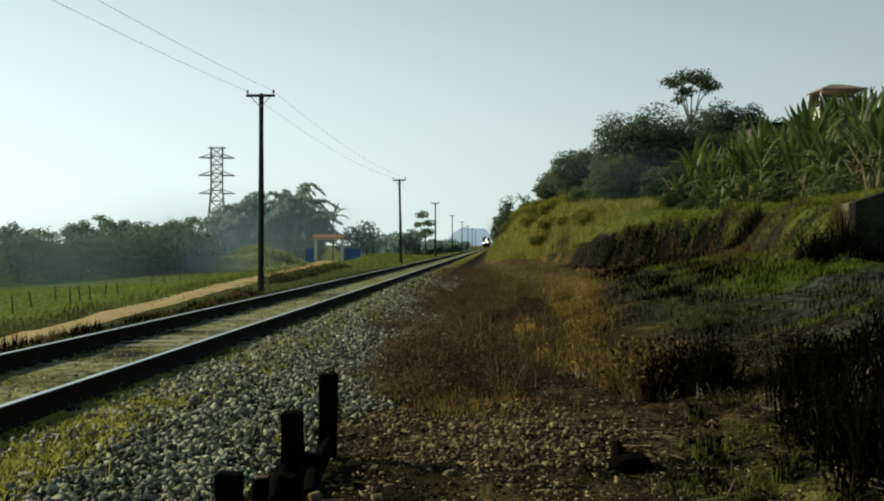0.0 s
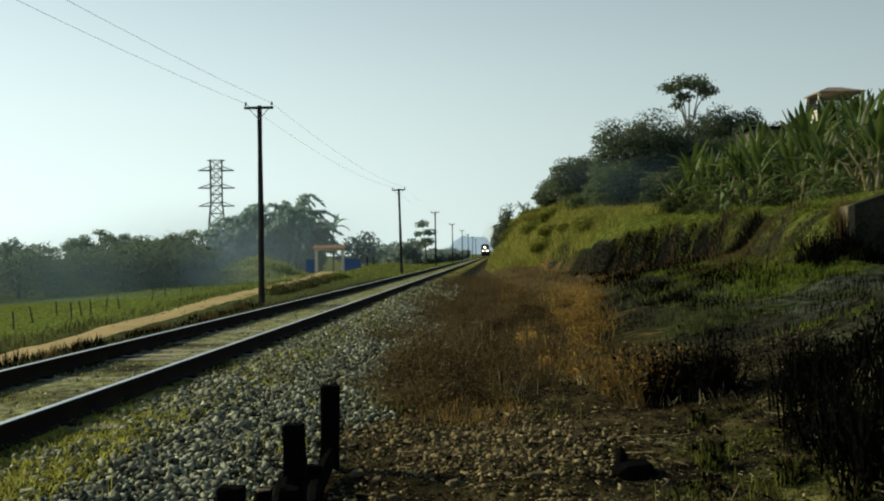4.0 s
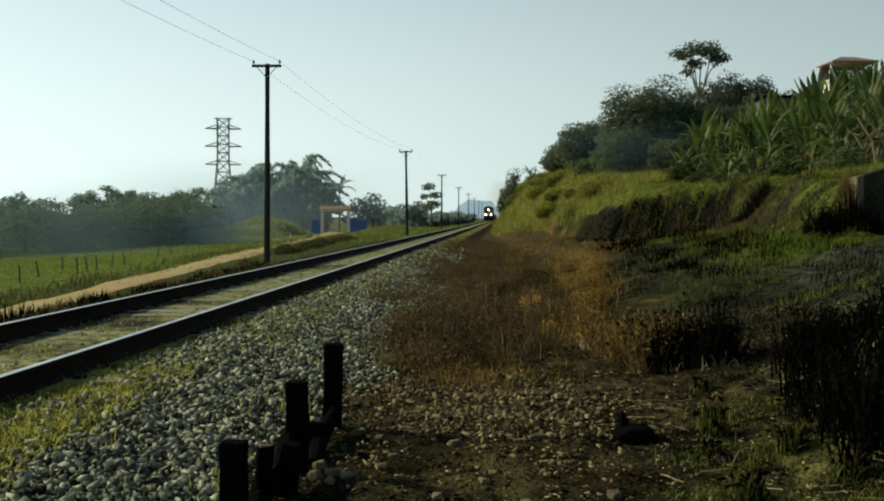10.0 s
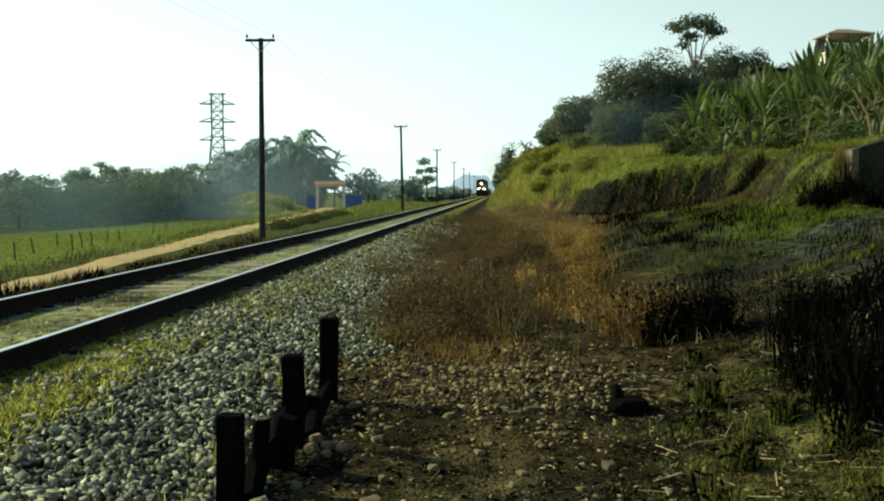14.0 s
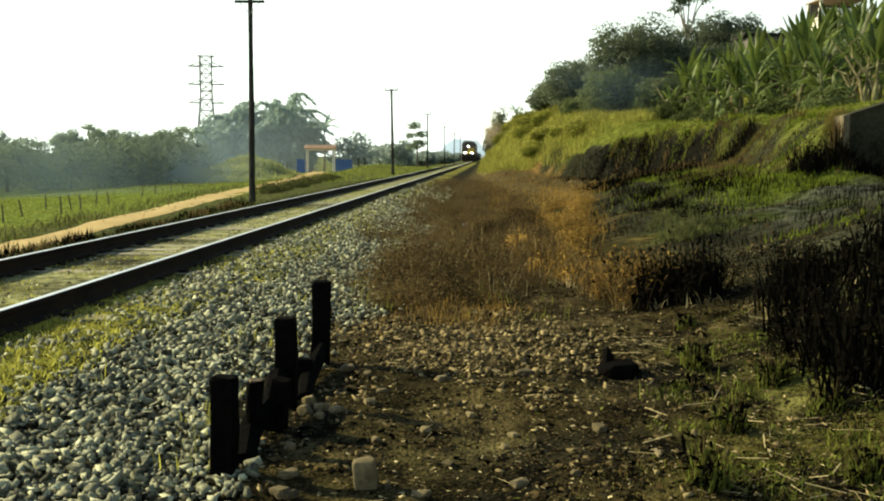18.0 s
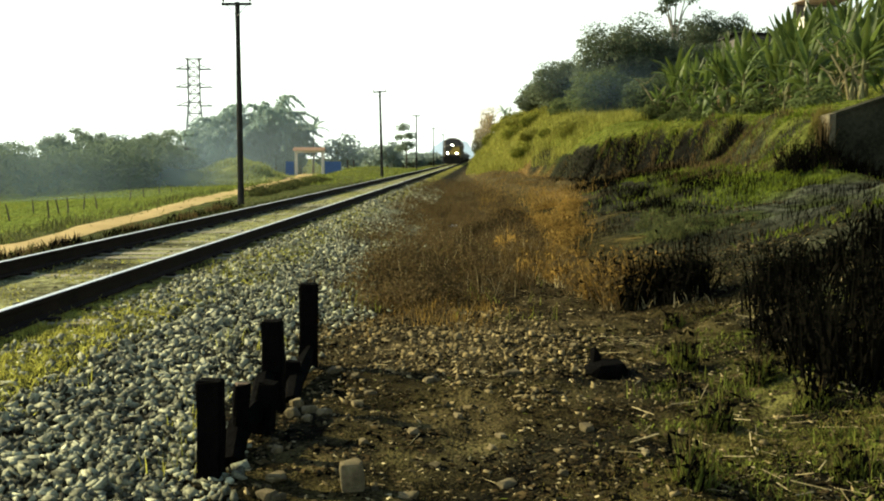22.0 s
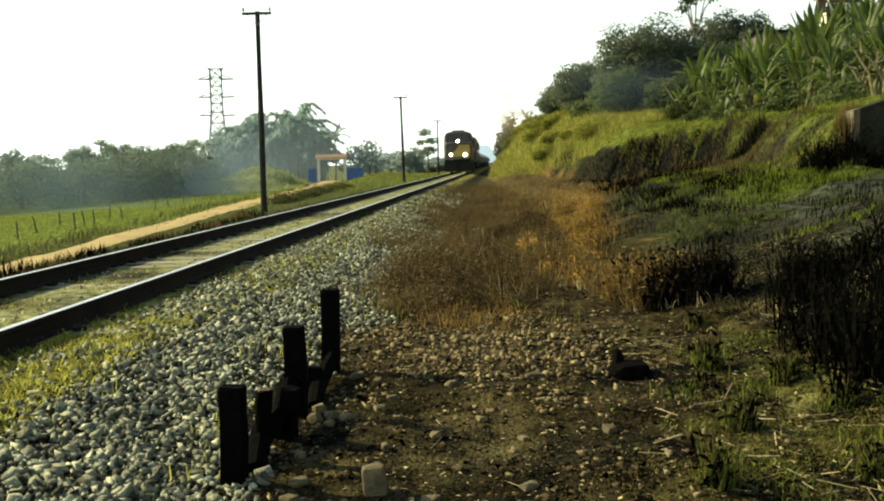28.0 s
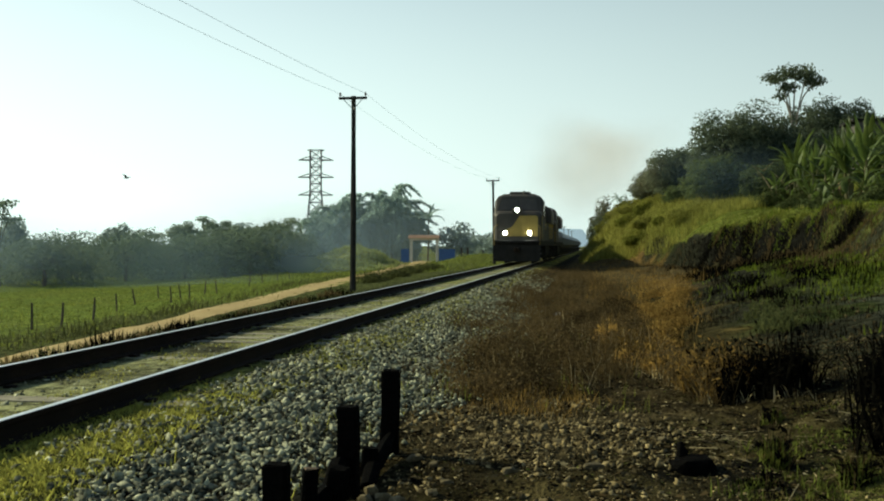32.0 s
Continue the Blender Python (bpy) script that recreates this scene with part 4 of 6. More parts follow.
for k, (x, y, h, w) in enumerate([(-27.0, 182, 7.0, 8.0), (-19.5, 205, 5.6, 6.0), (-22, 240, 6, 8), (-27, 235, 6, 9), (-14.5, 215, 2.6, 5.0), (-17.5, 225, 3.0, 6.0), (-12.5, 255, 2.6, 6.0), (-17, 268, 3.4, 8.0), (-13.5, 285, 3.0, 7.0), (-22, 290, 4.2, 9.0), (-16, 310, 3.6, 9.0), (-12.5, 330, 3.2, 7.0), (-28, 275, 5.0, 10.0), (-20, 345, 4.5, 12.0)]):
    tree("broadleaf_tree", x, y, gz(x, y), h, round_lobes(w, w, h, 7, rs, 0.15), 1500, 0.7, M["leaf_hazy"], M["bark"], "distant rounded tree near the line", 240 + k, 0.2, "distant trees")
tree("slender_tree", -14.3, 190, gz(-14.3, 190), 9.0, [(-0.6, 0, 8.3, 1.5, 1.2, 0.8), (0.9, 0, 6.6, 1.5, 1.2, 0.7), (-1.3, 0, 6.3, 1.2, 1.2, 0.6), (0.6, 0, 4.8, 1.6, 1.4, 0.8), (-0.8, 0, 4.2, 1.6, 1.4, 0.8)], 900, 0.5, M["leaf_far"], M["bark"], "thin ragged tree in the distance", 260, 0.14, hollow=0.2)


# rounded bushes of tall grass along the far part of the bank
for k in range(14):
    y = 62 + 3.4 * k + rs.uniform(-0.8, 0.8)
    x = float(along(y, BY, CREST_X)) + rs.uniform(-0.6, 1.8)
    w, h = rs.uniform(1.6, 2.8), rs.uniform(0.5, 0.9)
    v, tr = leaves([(0, 0, 0.2 * h, w / 2, w / 2, h * 0.8), (0.3 * w, 0.2 * w, 0.1 * h, w * 0.35, w * 0.35, h * 0.6), (-0.35 * w, 0, 0.1 * h, w * 0.3, w * 0.4, h * 0.5)], 2900, 0.135, np.random.RandomState(900 + k))
    tagged(put("grassy_bush", mesh_np("grassy_bush", v, tr, M["grass_yellow" if k % 3 else "grass_tall"]), None, pose(x, y, gz(x, y))), "rounded yellow green bush on the grassy bank", "bush", "bushes on the bank")

# undergrowth before and among the banana plants, shade put into most leaf colours
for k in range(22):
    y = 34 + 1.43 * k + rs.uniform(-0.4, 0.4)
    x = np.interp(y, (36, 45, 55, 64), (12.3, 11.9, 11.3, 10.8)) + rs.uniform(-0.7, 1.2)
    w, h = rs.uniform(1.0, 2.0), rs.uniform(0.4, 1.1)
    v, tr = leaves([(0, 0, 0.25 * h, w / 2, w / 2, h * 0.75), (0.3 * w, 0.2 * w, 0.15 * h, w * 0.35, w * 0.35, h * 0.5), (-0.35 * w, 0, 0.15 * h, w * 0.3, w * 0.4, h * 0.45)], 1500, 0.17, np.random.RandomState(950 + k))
    tagged(put("undergrowth_shrub", mesh_np("undergrowth_shrub", v, tr, M["leaf_mid" if k % 3 == 0 else "leaf_shade"]), None, pose(x, y, gz(x, y))), "leafy shrub under banana plants, mostly coloured dark for shade", "shrub", "undergrowth on the terrace")

# bamboo thicket, haze put into its leaf colour
def bamboo(x, y, z, h, n, spread, seed, label):
    r = np.random.RandomState(seed)
    t = thing("bamboo_clump", pose(x, y, z), label, "bamboo", "bamboo thicket")
    bm, vs, ts, o = bmesh.new(), [], [], 0
    for k in range(n):
        a, q = r.uniform(0, 6.28), r.uniform(0, 1) ** 0.6
        bx, by = spread * 0.35 * q * math.cos(a), spread * 0.35 * q * math.sin(a)
        hh = h * r.uniform(0.5, 1.08) * (1 - 0.25 * q)
        ox, oy = math.cos(a) * spread * 0.62 * r.uniform(0.3, 1.2), math.sin(a) * spread * 0.62 * r.uniform(0.3, 1.2)
        pts = []
        for i in range(7):
            u = i / 6
            pts.append((bx + ox * u ** 2.6, by + oy * u ** 2.6, hh * (1 - (1 - u) ** 1.5) * (1 - 0.3 * max(0, u - 0.7) / 0.3)))
        tube(pts, [0.07 * (1 - 0.8 * i / 6) for i in range(7)], 4, bm)
        P = np.array(pts)
        m = 300
        u = r.uniform(0.0, 1, m) ** 0.7 * 6
        i0 = np.minimum(u.astype(int), 5)
        c = P[i0] + (P[i0 + 1] - P[i0]) * (u - i0)[:, None] + r.normal(0, 1, (m, 3)) * np.array((0.6, 0.6, 0.4)) * (1.1 - 0.15 * u)[:, None]
        d = r.normal(0, 1, (m, 3)) + np.array((ox, oy, -0.6 * spread)) / spread * 2
        d /= np.linalg.norm(d, axis=1)[:, None]
        b = np.cross(d, r.normal(0, 1, (m, 3)))
        b /= np.linalg.norm(b, axis=1)[:, None]
        s = r.uniform(0.25, 0.6, m)[:, None]
        vs.append(np.stack([c - d * s, c + b * s * 0.22, c + d * s, c - b * s * 0.22], 1).reshape(-1, 3))
        kk = np.arange(m)[:, None] * 4
        ts.append(np.concatenate([kk + np.array([0, 1, 2]), kk + np.array([0, 2, 3])]) + o)
        o += m * 4
    part("culm", bm, M["banana_stem"], t)
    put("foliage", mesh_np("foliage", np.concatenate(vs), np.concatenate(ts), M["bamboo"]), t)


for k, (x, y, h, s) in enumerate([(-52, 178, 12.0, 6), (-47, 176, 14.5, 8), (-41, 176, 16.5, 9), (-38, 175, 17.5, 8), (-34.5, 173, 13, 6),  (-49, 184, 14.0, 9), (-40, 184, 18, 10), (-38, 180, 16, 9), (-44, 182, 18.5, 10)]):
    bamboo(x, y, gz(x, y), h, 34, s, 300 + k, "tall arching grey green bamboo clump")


# ---- banana plants on the terrace ----
def banana_leaf_mesh(length, width, arch, seed, material):
    """An arched blade with a raised midrib channel and torn edges, starting at the origin and leaning along +x."""
    r = np.random.RandomState(seed)
    n = 9
    rows, tris = [], []
    for i in range(n):
        u = i / (n - 1)
        th = 1.25 - arch * u * 1.5
        if i == 0:
            c = np.zeros(3)
        else:
            c = c + np.array((math.cos(th), 0, math.sin(th))) * length / (n - 1)
        w = width * (0.1 if u < 0.14 else math.sin(math.pi * min(1, 0.14 + 0.86 * u)) ** 0.55 if u < 1 else 0.04)
        tear = r.uniform(0.65, 1.1, 2)
        up = np.array((-math.sin(th), 0, math.cos(th)))
        rows.append([c - np.array((0, w / 2 * tear[0], 0)) - up * 0.12 * w * r.uniform(0.3, 2.2), c + up * 0.02, c + np.array((0, w / 2 * tear[1], 0)) - up * 0.12 * w * r.uniform(0.3, 2.2)])
    v = np.array(rows).reshape(-1, 3)
    for i in range(n - 1):
        a = 3 * i
        tris += [(a, a + 1, a + 4), (a, a + 4, a + 3), (a + 1, a + 2, a + 5), (a + 1, a + 5, a + 4)]
    return mesh_np("leaf", v, tris, material)


LEAVES = [banana_leaf_mesh(1.9 + 0.25 * (k % 3), 0.33, (0.12, 0.3, 0.5, 0.85)[k % 4], 400 + k, M["banana"]) for k in range(8)]
DROOPING = [banana_leaf_mesh(1.8, 0.42, (1.3, 1.7)[k % 2], 410 + k, M["banana"]) for k in range(4)]
DRY = [banana_leaf_mesh(1.4, 0.25, 2.1, 420 + k, M["banana_dry"]) for k in range(3)]
STEMS = []
for k in range(3):
    bm = tube([(0, 0, -0.2), (0.03, 0.02, 0.8), (0.0, 0.03, 1.7), (0.02, 0, 2.1)], [0.12, 0.1, 0.075, 0.05], 8)
    me = bpy.data.meshes.new("stem")
    bm.to_mesh(me)
    bm.free()
    me.materials.append(M["banana_stem"])
    STEMS.append(me)


def banana(x, y, s, seed):
    r = np.random.RandomState(seed)
    p = thing("banana_plant", pose(x, y, gz(x, y), r.uniform(-6, 6), r.uniform(-6, 6), r.uniform(0, 360)), "banana plant with broad arching torn leaves", "banana plant", "banana plants on the terrace")
    p.scale = (s, s, s)
    put("stem", STEMS[seed % 3], p)
    n = r.randint(6, 9)
    for k in range(n):
        put("leaf", LEAVES[r.randint(8)], p, pose(0, 0, 1.55 + 0.5 * k / n, r.uniform(-15, 15), 6 - 24 * k / n + r.uniform(-12, 12), 137 * k + r.uniform(-25, 25)))
    for k in range(r.randint(2, 5)):
        put("leaf", DROOPING[r.randint(4)], p, pose(0, 0, r.uniform(0.7, 1.6), r.uniform(-15, 15), r.uniform(0, 20), r.uniform(0, 360)))
    if r.uniform() < 0.3:
        put("dry_leaf", DRY[r.randint(3)], p, pose(0, 0, 1.4, 0, 25, r.uniform(0, 360)), "hanging dry brown leaf")


rb = np.random.RandomState(8)
HOUSE_BANANAS = ((20.5, 61, 1.2), (21.8, 62.5, 1.22), (23.0, 61, 1.22), (24.2, 62.5, 1.24), (25.4, 61, 1.3), (23.6, 63.5, 1.2), (22.6, 64, 1.2), (22.3, 59.5, 1.1), (24.8, 59, 1.15), (26.6, 62, 1.25), (19.6, 59.5, 1.05), (17.0, 60, 1.12), (18.4, 60.5, 1.15), (19.2, 61.5, 1.18), (20.0, 62.4, 1.22), (21.2, 61.8, 1.22), (22.2, 62.6, 1.12), (23.4, 62.2, 1.1), (16.4, 61, 1.12), (17.6, 58.5, 1.12))
nb = 0
for row in range(5):
    for k in range(15):
        u = (k + rb.uniform(0, 0.9)) / 15
        y = 64 - 27 * u + rb.uniform(-1, 1)
        x = np.interp(y, (36, 45, 55, 64), (13.0, 12.6, 12.0, 11.5)) + row * 1.9 + rb.uniform(-0.8, 0.8)
        if (row > 2 and rb.uniform() < 0.2) or x < 0.2 * y:
            continue
        banana(x, y, rb.uniform(0.85, 1.2) - 0.05 * max(0, row - 1), nb)
        nb += 1
for x, y, s in HOUSE_BANANAS + tuple((np.interp(yy, (36, 45, 55, 64), (12.2, 11.8, 11.2, 10.7)) + rb.uniform(-0.6, 0.6), yy + rb.uniform(-0.8, 0.8), rb.uniform(0.35, 0.6)) for yy in range(36, 58, 2)) + ((11.3, 57, 0.8), (12.0, 35, 0.8), (13.2, 33.5, 0.9)):
    banana(x, y, s, nb)
    nb += 1


# ---- palms in the distance, fronds in the haze-paled bamboo colour ----
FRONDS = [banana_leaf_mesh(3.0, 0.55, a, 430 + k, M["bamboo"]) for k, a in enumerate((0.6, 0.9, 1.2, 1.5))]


def palm(x, y, top, s, seed):
    r = np.random.RandomState(seed)
    z = gz(x, y)
    p = thing("palm_tree", pose(x, y, z), "slim distant palm with drooping fronds", "palm", "distant palms")
    part("trunk", tube([(0, 0, -0.3), (0.2, 0, (top - z) * 0.5), (0.1, 0, top - z - 0.6 * s)], [0.2, 0.15, 0.11], 7), M["bark"], p)
    for k in range(13):
        f = put("frond", FRONDS[r.randint(4)], p, pose(0.1, 0, top - z - 0.6 * s, r.uniform(-15, 15), r.uniform(-20, 35), 137 * k))
        f.scale = (s, s, s)


for k, (x, y, top, s) in enumerate(((-47.3, 150, 4.9, 0.9), (-47.6, 140, 3.6, 0.8), (-28.7, 165, 6.4, 1.25), (4.6, 170, 9.6, 0.7))):
    palm(x, y, top, s, 440 + k)


# ---- buildings and masts ----
def hill_house():
    h = thing("house", pose(24.0, 68.5, 6.1, 0, 0, 4), "pale plastered house with an open roof terrace and tan hipped roof", "house")
    bm = bmesh.new()
    for a in (box(3.4, 0.18, 4.5, 0, -1.2, 0), box(3.4, 0.18, 4.5, 0, 1.2, 0), box(0.18, 2.22, 4.5, -1.61, 0, 0), box(0.18, 2.22, 4.5, 1.61, 0, 0)):
        me = bpy.data.meshes.new("t")
        a.to_mesh(me)
        a.free()
        bm.from_mesh(me)
        bpy.data.meshes.remove(me)
    part("wall", bm, M["plaster"], h)
    part("slab", box(3.6, 2.8, 0.16, 0, 0, 4.5, 0.02), M["plaster"], h)
    # dark wall added to deepen the shade below the roof
    part("back_wall", box(3.0, 0.12, 1.1, 0, 0.8, 4.66), M["dark_wall"], h, "back wall coloured dark for the terrace's shade")
    part("parapet", box(3.5, 0.12, 0.62, 0, -1.25, 4.66, 0.01), M["plaster"], h)
    for sx in (-1, 1):
        for sy in (-1, 1):
            part("roof_post", box(0.16, 0.16, 1.22, sx * 1.5, sy * 1.05, 4.66, 0.01), M["plaster"], h)
    e, d, r = 1.6, 1.4, 0.45
    roof = bmesh.new()
    lo = [roof.verts.new(p) for p in ((-e, -d, 5.95), (e, -d, 5.95), (e, d, 5.95), (-e, d, 5.95))]
    li = [roof.verts.new(p) for p in ((-e, -d, 5.86), (e, -d, 5.86), (e, d, 5.86), (-e, d, 5.86))]
    up = [roof.verts.new(p) for p in ((-r, 0, 6.42), (r, 0, 6.42))]
    for f in ((lo[0], lo[1], up[1], up[0]), (lo[2], lo[3], up[0], up[1]), (lo[1], lo[2], up[1]), (lo[3], lo[0], up[0])):
        roof.faces.new(f)
    roof.faces.new(li[::-1])
    for k in range(4):
        roof.faces.new((li[k], li[(k + 1) % 4], lo[(k + 1) % 4], lo[k]))
    part("roof", roof, M["roof_tan"], h, "tan hipped roof")
    for k in range(2):
        w = part("window", box(0.9, 0.08, 1.1, -0.9 + 1.8 * k, -1.3, 2.6, 0.01), M["plaster"], h)
        part("pane", box(0.74, 0.02, 0.94, -0.9 + 1.8 * k, -1.35, 2.68), M["glass"], w)


def low_shed():
    s = thing("shed", pose(18.0, 63.5, 5.45), "low dark shed with a flat roof behind the banana plants", "shed")
    part("wall", box(3.2, 3.0, 3.4, 0, 0, 0), M["dark_wall"], s)
    part("roof", box(3.9, 3.4, 0.14, 0, 0, 3.44, 0.02), M["loco_black"], s, "dark flat roof")
    part("door", box(0.8, 0.06, 1.9, 0.4, -1.52, 0.0, 0.01), M["fence"], s)


def gate_portal():
    """Entrance gateway on the road, with painted walls beside it."""
    x, y = -27.0, 152.0
    z = gz(x, y)
    p = thing("entrance_gateway", pose(x, y, z), "white entrance gateway with a clay-tiled lintel over the road", "gateway")
    for s in (-1, 1):
        part("pillar", box(0.4, 0.4, 3.6, s * 2.15, 0, 0, 0.02), M["plaster"], p)
    part("beam", box(4.9, 0.4, 0.35, 0, 0, 3.6, 0.02), M["plaster"], p)
    part("roof", slab([(-0.9, 3.95), (0.9, 3.95), (0.0, 4.5)], "x", -2.55, 5.1), M["tile"], p, "orange clay tile roof")
    for s, w in ((-1, 1.3), (1, 2.6)):
        b = thing("blue_wall", pose(x + s * (2.5 + w / 2), y - 0.2, z), "blue painted wall beside the gateway", "wall", "blue walls of the gateway")
        part("panel", box(w, 0.25, 2.1, 0, 0, 0, 0.02), M["blue"], b)
        part("cap", box(w + 0.08, 0.33, 0.12, 0, 0, 2.1, 0.02), M["blue"], b)
    for k in range(2):
        g = thing("gate_post", pose(x + 6.2 + 1.0 * k, y - 0.4, gz(x + 6.2 + k, y - 0.4)), "grey timber gate post", "post", "gate posts")
        part("shaft", box(0.28, 0.28, 2.3, 0, 0, -0.1, 0.03), M["fence"], g)


def pylon():
    x, y = -104.6, 350.0
    z = gz(x, y)
    p = thing("transmission_tower", pose(x, y, z, 0, 0, 12), "grey steel lattice transmission tower beyond the trees", "pylon")
    H = 37.4 - z

    def half(u):
        return 4.2 + (2.1 - 4.2) * min(1, u / 0.6)
    for sx in (-1, 1):
        for sy in (-1, 1):
            part("leg", tube([(sx * half(0), sy * half(0), 0), (sx * half(0.6), sy * half(0.6), H * 0.6), (sx * 2.1, sy * 2.1, H)], [0.24, 0.21, 0.18], 4), M["steel"], p)
    bm = bmesh.new()
    lv = [0, 0.14, 0.27, 0.39, 0.5, 0.6, 0.68, 0.76, 0.84, 0.92, 1.0]
    for a, b in zip(lv, lv[1:]):
        ha, hb = half(a), half(b)
        for s in (-1, 1):
            for q in (-1, 1):
                strut((-q * ha, s * ha, a * H), (q * hb, s * hb, b * H), 0.125, bm)
                strut((s * ha, -q * ha, a * H), (s * hb, q * hb, b * H), 0.125, bm)
            strut((-hb, s * hb, b * H), (hb, s * hb, b * H), 0.125, bm)
            strut((s * hb, -hb, b * H), (s * hb, hb, b * H), 0.125, bm)
    part("bracing", bm, M["steel"], p)
    for u, w in ((1.0, 3.2), (0.905, 6.6), (0.74, 6.8), (0.57, 6.6)):
        for s in (-1, 1):
            bm = bmesh.new()
            for q in (-1, 1):
                strut((s * 1.8, q * 2.0, u * H), (s * w, 0, u * H), 0.2, bm)
                if w > 4:
                    strut((s * 1.9, q * 2.0, u * H + 1.6), (s * w, 0, u * H), 0.1, bm)
            part("crossarm", bm, M["steel"], p)


def dead_branch(x, y, h, seed):
    r = np.random.RandomState(seed)
    b = thing("dead_branch", pose(x, y, gz(x, y)), "pale dry branch standing among banana plants", "branch", "dead branches")
    bm = tube([(0, 0, -0.2), (-0.1 * h, 0, h * 0.4), (-0.3 * h, 0.1, h * 0.75), (-0.55 * h, 0.1, h)], [0.06, 0.05, 0.035, 0.015], 6)
    for k in range(4):
        u = r.uniform(0.3, 0.9)
        p0 = Vector((-0.1 * h - 0.35 * h * max(0, u - 0.4), 0.05, h * u))
        tube([p0, p0 + Vector((r.uniform(-0.3, 0.4) * h, r.uniform(-0.2, 0.2), r.uniform(0.1, 0.35) * h))], [0.03, 0.008], 5, bm)
    part("limb", bm, M["straw"], b)


for k, (x, y, h) in enumerate(((14.2, 37.0, 2.6), (13.6, 36.2, 1.8), (14.8, 37.5, 2.0), (11.2, 60.5, 2.4), (11.6, 58.0, 1.9))):
    dead_branch(x, y, h, 700 + k)

hill_house()
low_shed()
gate_portal()
pylon()

# hill on the line's axis; its glow and pale blue stand in for haze
hx = np.linspace(-420, 320, 90)
hv, ht = [], []
for k, x in enumerate(hx):
    top = 42 * math.exp(-((x + 74) / 62) ** 4) + 8 * math.exp(-((x + 20) / 160) ** 2) + 5 * float(vnoise(x, 3.0, 16, 31)) + 3
    hv += [(x, 2700, -40), (x, 2730, max(4.0, top))]
    if k:
        a = 2 * k - 2
        ht += [(a, a + 2, a + 3), (a, a + 3, a + 1)]
tagged(put("backdrop", mesh_np("backdrop", hv, ht, M["hill"])), "hazy blue hill in the far distance", "hill", kind="structure")


# ---- retaining wall on the bank ----
def bank_wall():
    w = thing("retaining_wall", Matrix(), "stained wing wall of concrete in the bank, its shade in the colour", "retaining wall")
    part("wall_face", slab([(8.0, 0.3), (7.98, 2.06), (8.1, 2.1), (9.3, 2.52), (10.6, 2.95), (13.4, 3.1), (13.4, 0.3)], "y", 21.75, 0.5), M["concrete"], w)
    part("coping", slab([(8.0, 2.08), (7.96, 2.12), (9.3, 2.57), (10.6, 3.0), (13.4, 3.15), (13.4, 3.1), (10.6, 2.95), (9.3, 2.52), (8.1, 2.1)], "y", 21.7, 0.6), M["concrete"], w)

    # end piece in the paler concrete, coloured as if sunlit
    part("end_face", slab([(7.9, 0.5), (7.86, 2.1), (8.0, 2.14), (8.0, 0.5)], "y", 21.66, 0.68), M["pale_concrete"], w, "wall end with sunlight put in its colour")


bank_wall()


# ---- charred posts before the ballast ----
def charred_post(x, y, z0, z1, w, d, yaw, lean, seed, label="charred black timber post standing in the soil", top="char"):
    r = np.random.RandomState(seed)
    p = thing("charred_post", pose(x, y, z0 - 0.15, 0, lean, yaw), label, "post", "charred posts")
    secs = []
    for k in range(7):
        u = k / 6
        z = (z1 - z0 + 0.15) * u
        j = lambda: r.uniform(-0.007, 0.007)
        c = 0.012
        a, b = w / 2, d / 2
        secs.append([(-a + j(), -b + c, z), (-a + c, -b + j(), z), (a - c, -b + j(), z + (u == 1) * 0.015), (a + j(), -b + c, z + (u == 1) * 0.015), (a + j(), b - c, z), (a - c, b + j(), z), (-a + c, b + j(), z - (u == 1) * 0.01), (-a + j(), b - c, z)])
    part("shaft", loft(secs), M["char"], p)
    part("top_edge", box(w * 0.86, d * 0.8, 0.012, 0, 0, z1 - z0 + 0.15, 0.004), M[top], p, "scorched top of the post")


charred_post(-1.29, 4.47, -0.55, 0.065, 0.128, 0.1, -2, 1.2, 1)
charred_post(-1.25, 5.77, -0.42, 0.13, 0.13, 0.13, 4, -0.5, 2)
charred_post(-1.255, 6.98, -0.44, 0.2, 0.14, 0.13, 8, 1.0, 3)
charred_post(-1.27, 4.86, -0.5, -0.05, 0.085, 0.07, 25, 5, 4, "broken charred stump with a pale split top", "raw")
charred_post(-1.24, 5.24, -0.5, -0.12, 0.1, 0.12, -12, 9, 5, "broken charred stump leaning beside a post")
bm = tube([(-1.23, 4.62, -0.4), (-1.25, 4.9, -0.3), (-1.22, 5.25, -0.26), (-1.27, 5.6, -0.2), (-1.28, 5.85, -0.22)], [0.05, 0.065, 0.055, 0.06, 0.03], 7)
for v in bm.verts:
    v.co += Vector((math.sin(v.co.y * 37), 0.0, math.cos(v.co.y * 53))) * 0.012
tagged(part("charred_beam", bm, M["char"]), "fallen charred timber leaning between the posts", "timber")
bm = tube([(-1.17, 5.9, -0.42), (-1.2, 6.25, -0.36), (-1.22, 6.6, -0.3), (-1.24, 6.95, -0.28)], [0.05, 0.06, 0.055, 0.03], 7)
for v in bm.verts:
    v.co += Vector((math.sin(v.co.y * 41), 0.0, math.cos(v.co.y * 47))) * 0.012
tagged(part("charred_beam", bm, M["char"]), "fallen charred timber leaning between the posts", "timber")
charred_post(-1.27, 6.3, -0.45, -0.24, 0.11, 0.09, 10, 5, 6, "short broken charred stump between the posts")


def rough_stone(name, x, y, sx, sy, sz, seed, label, material, sink=0.25, group="loose stones", category="stone", yaw=None):
    r = np.random.RandomState(seed)
    bm = bmesh.new()
    # broken rock: the hull of a few points near the faces of a block
    for k in range(60 if name == "stone_block" else 24):
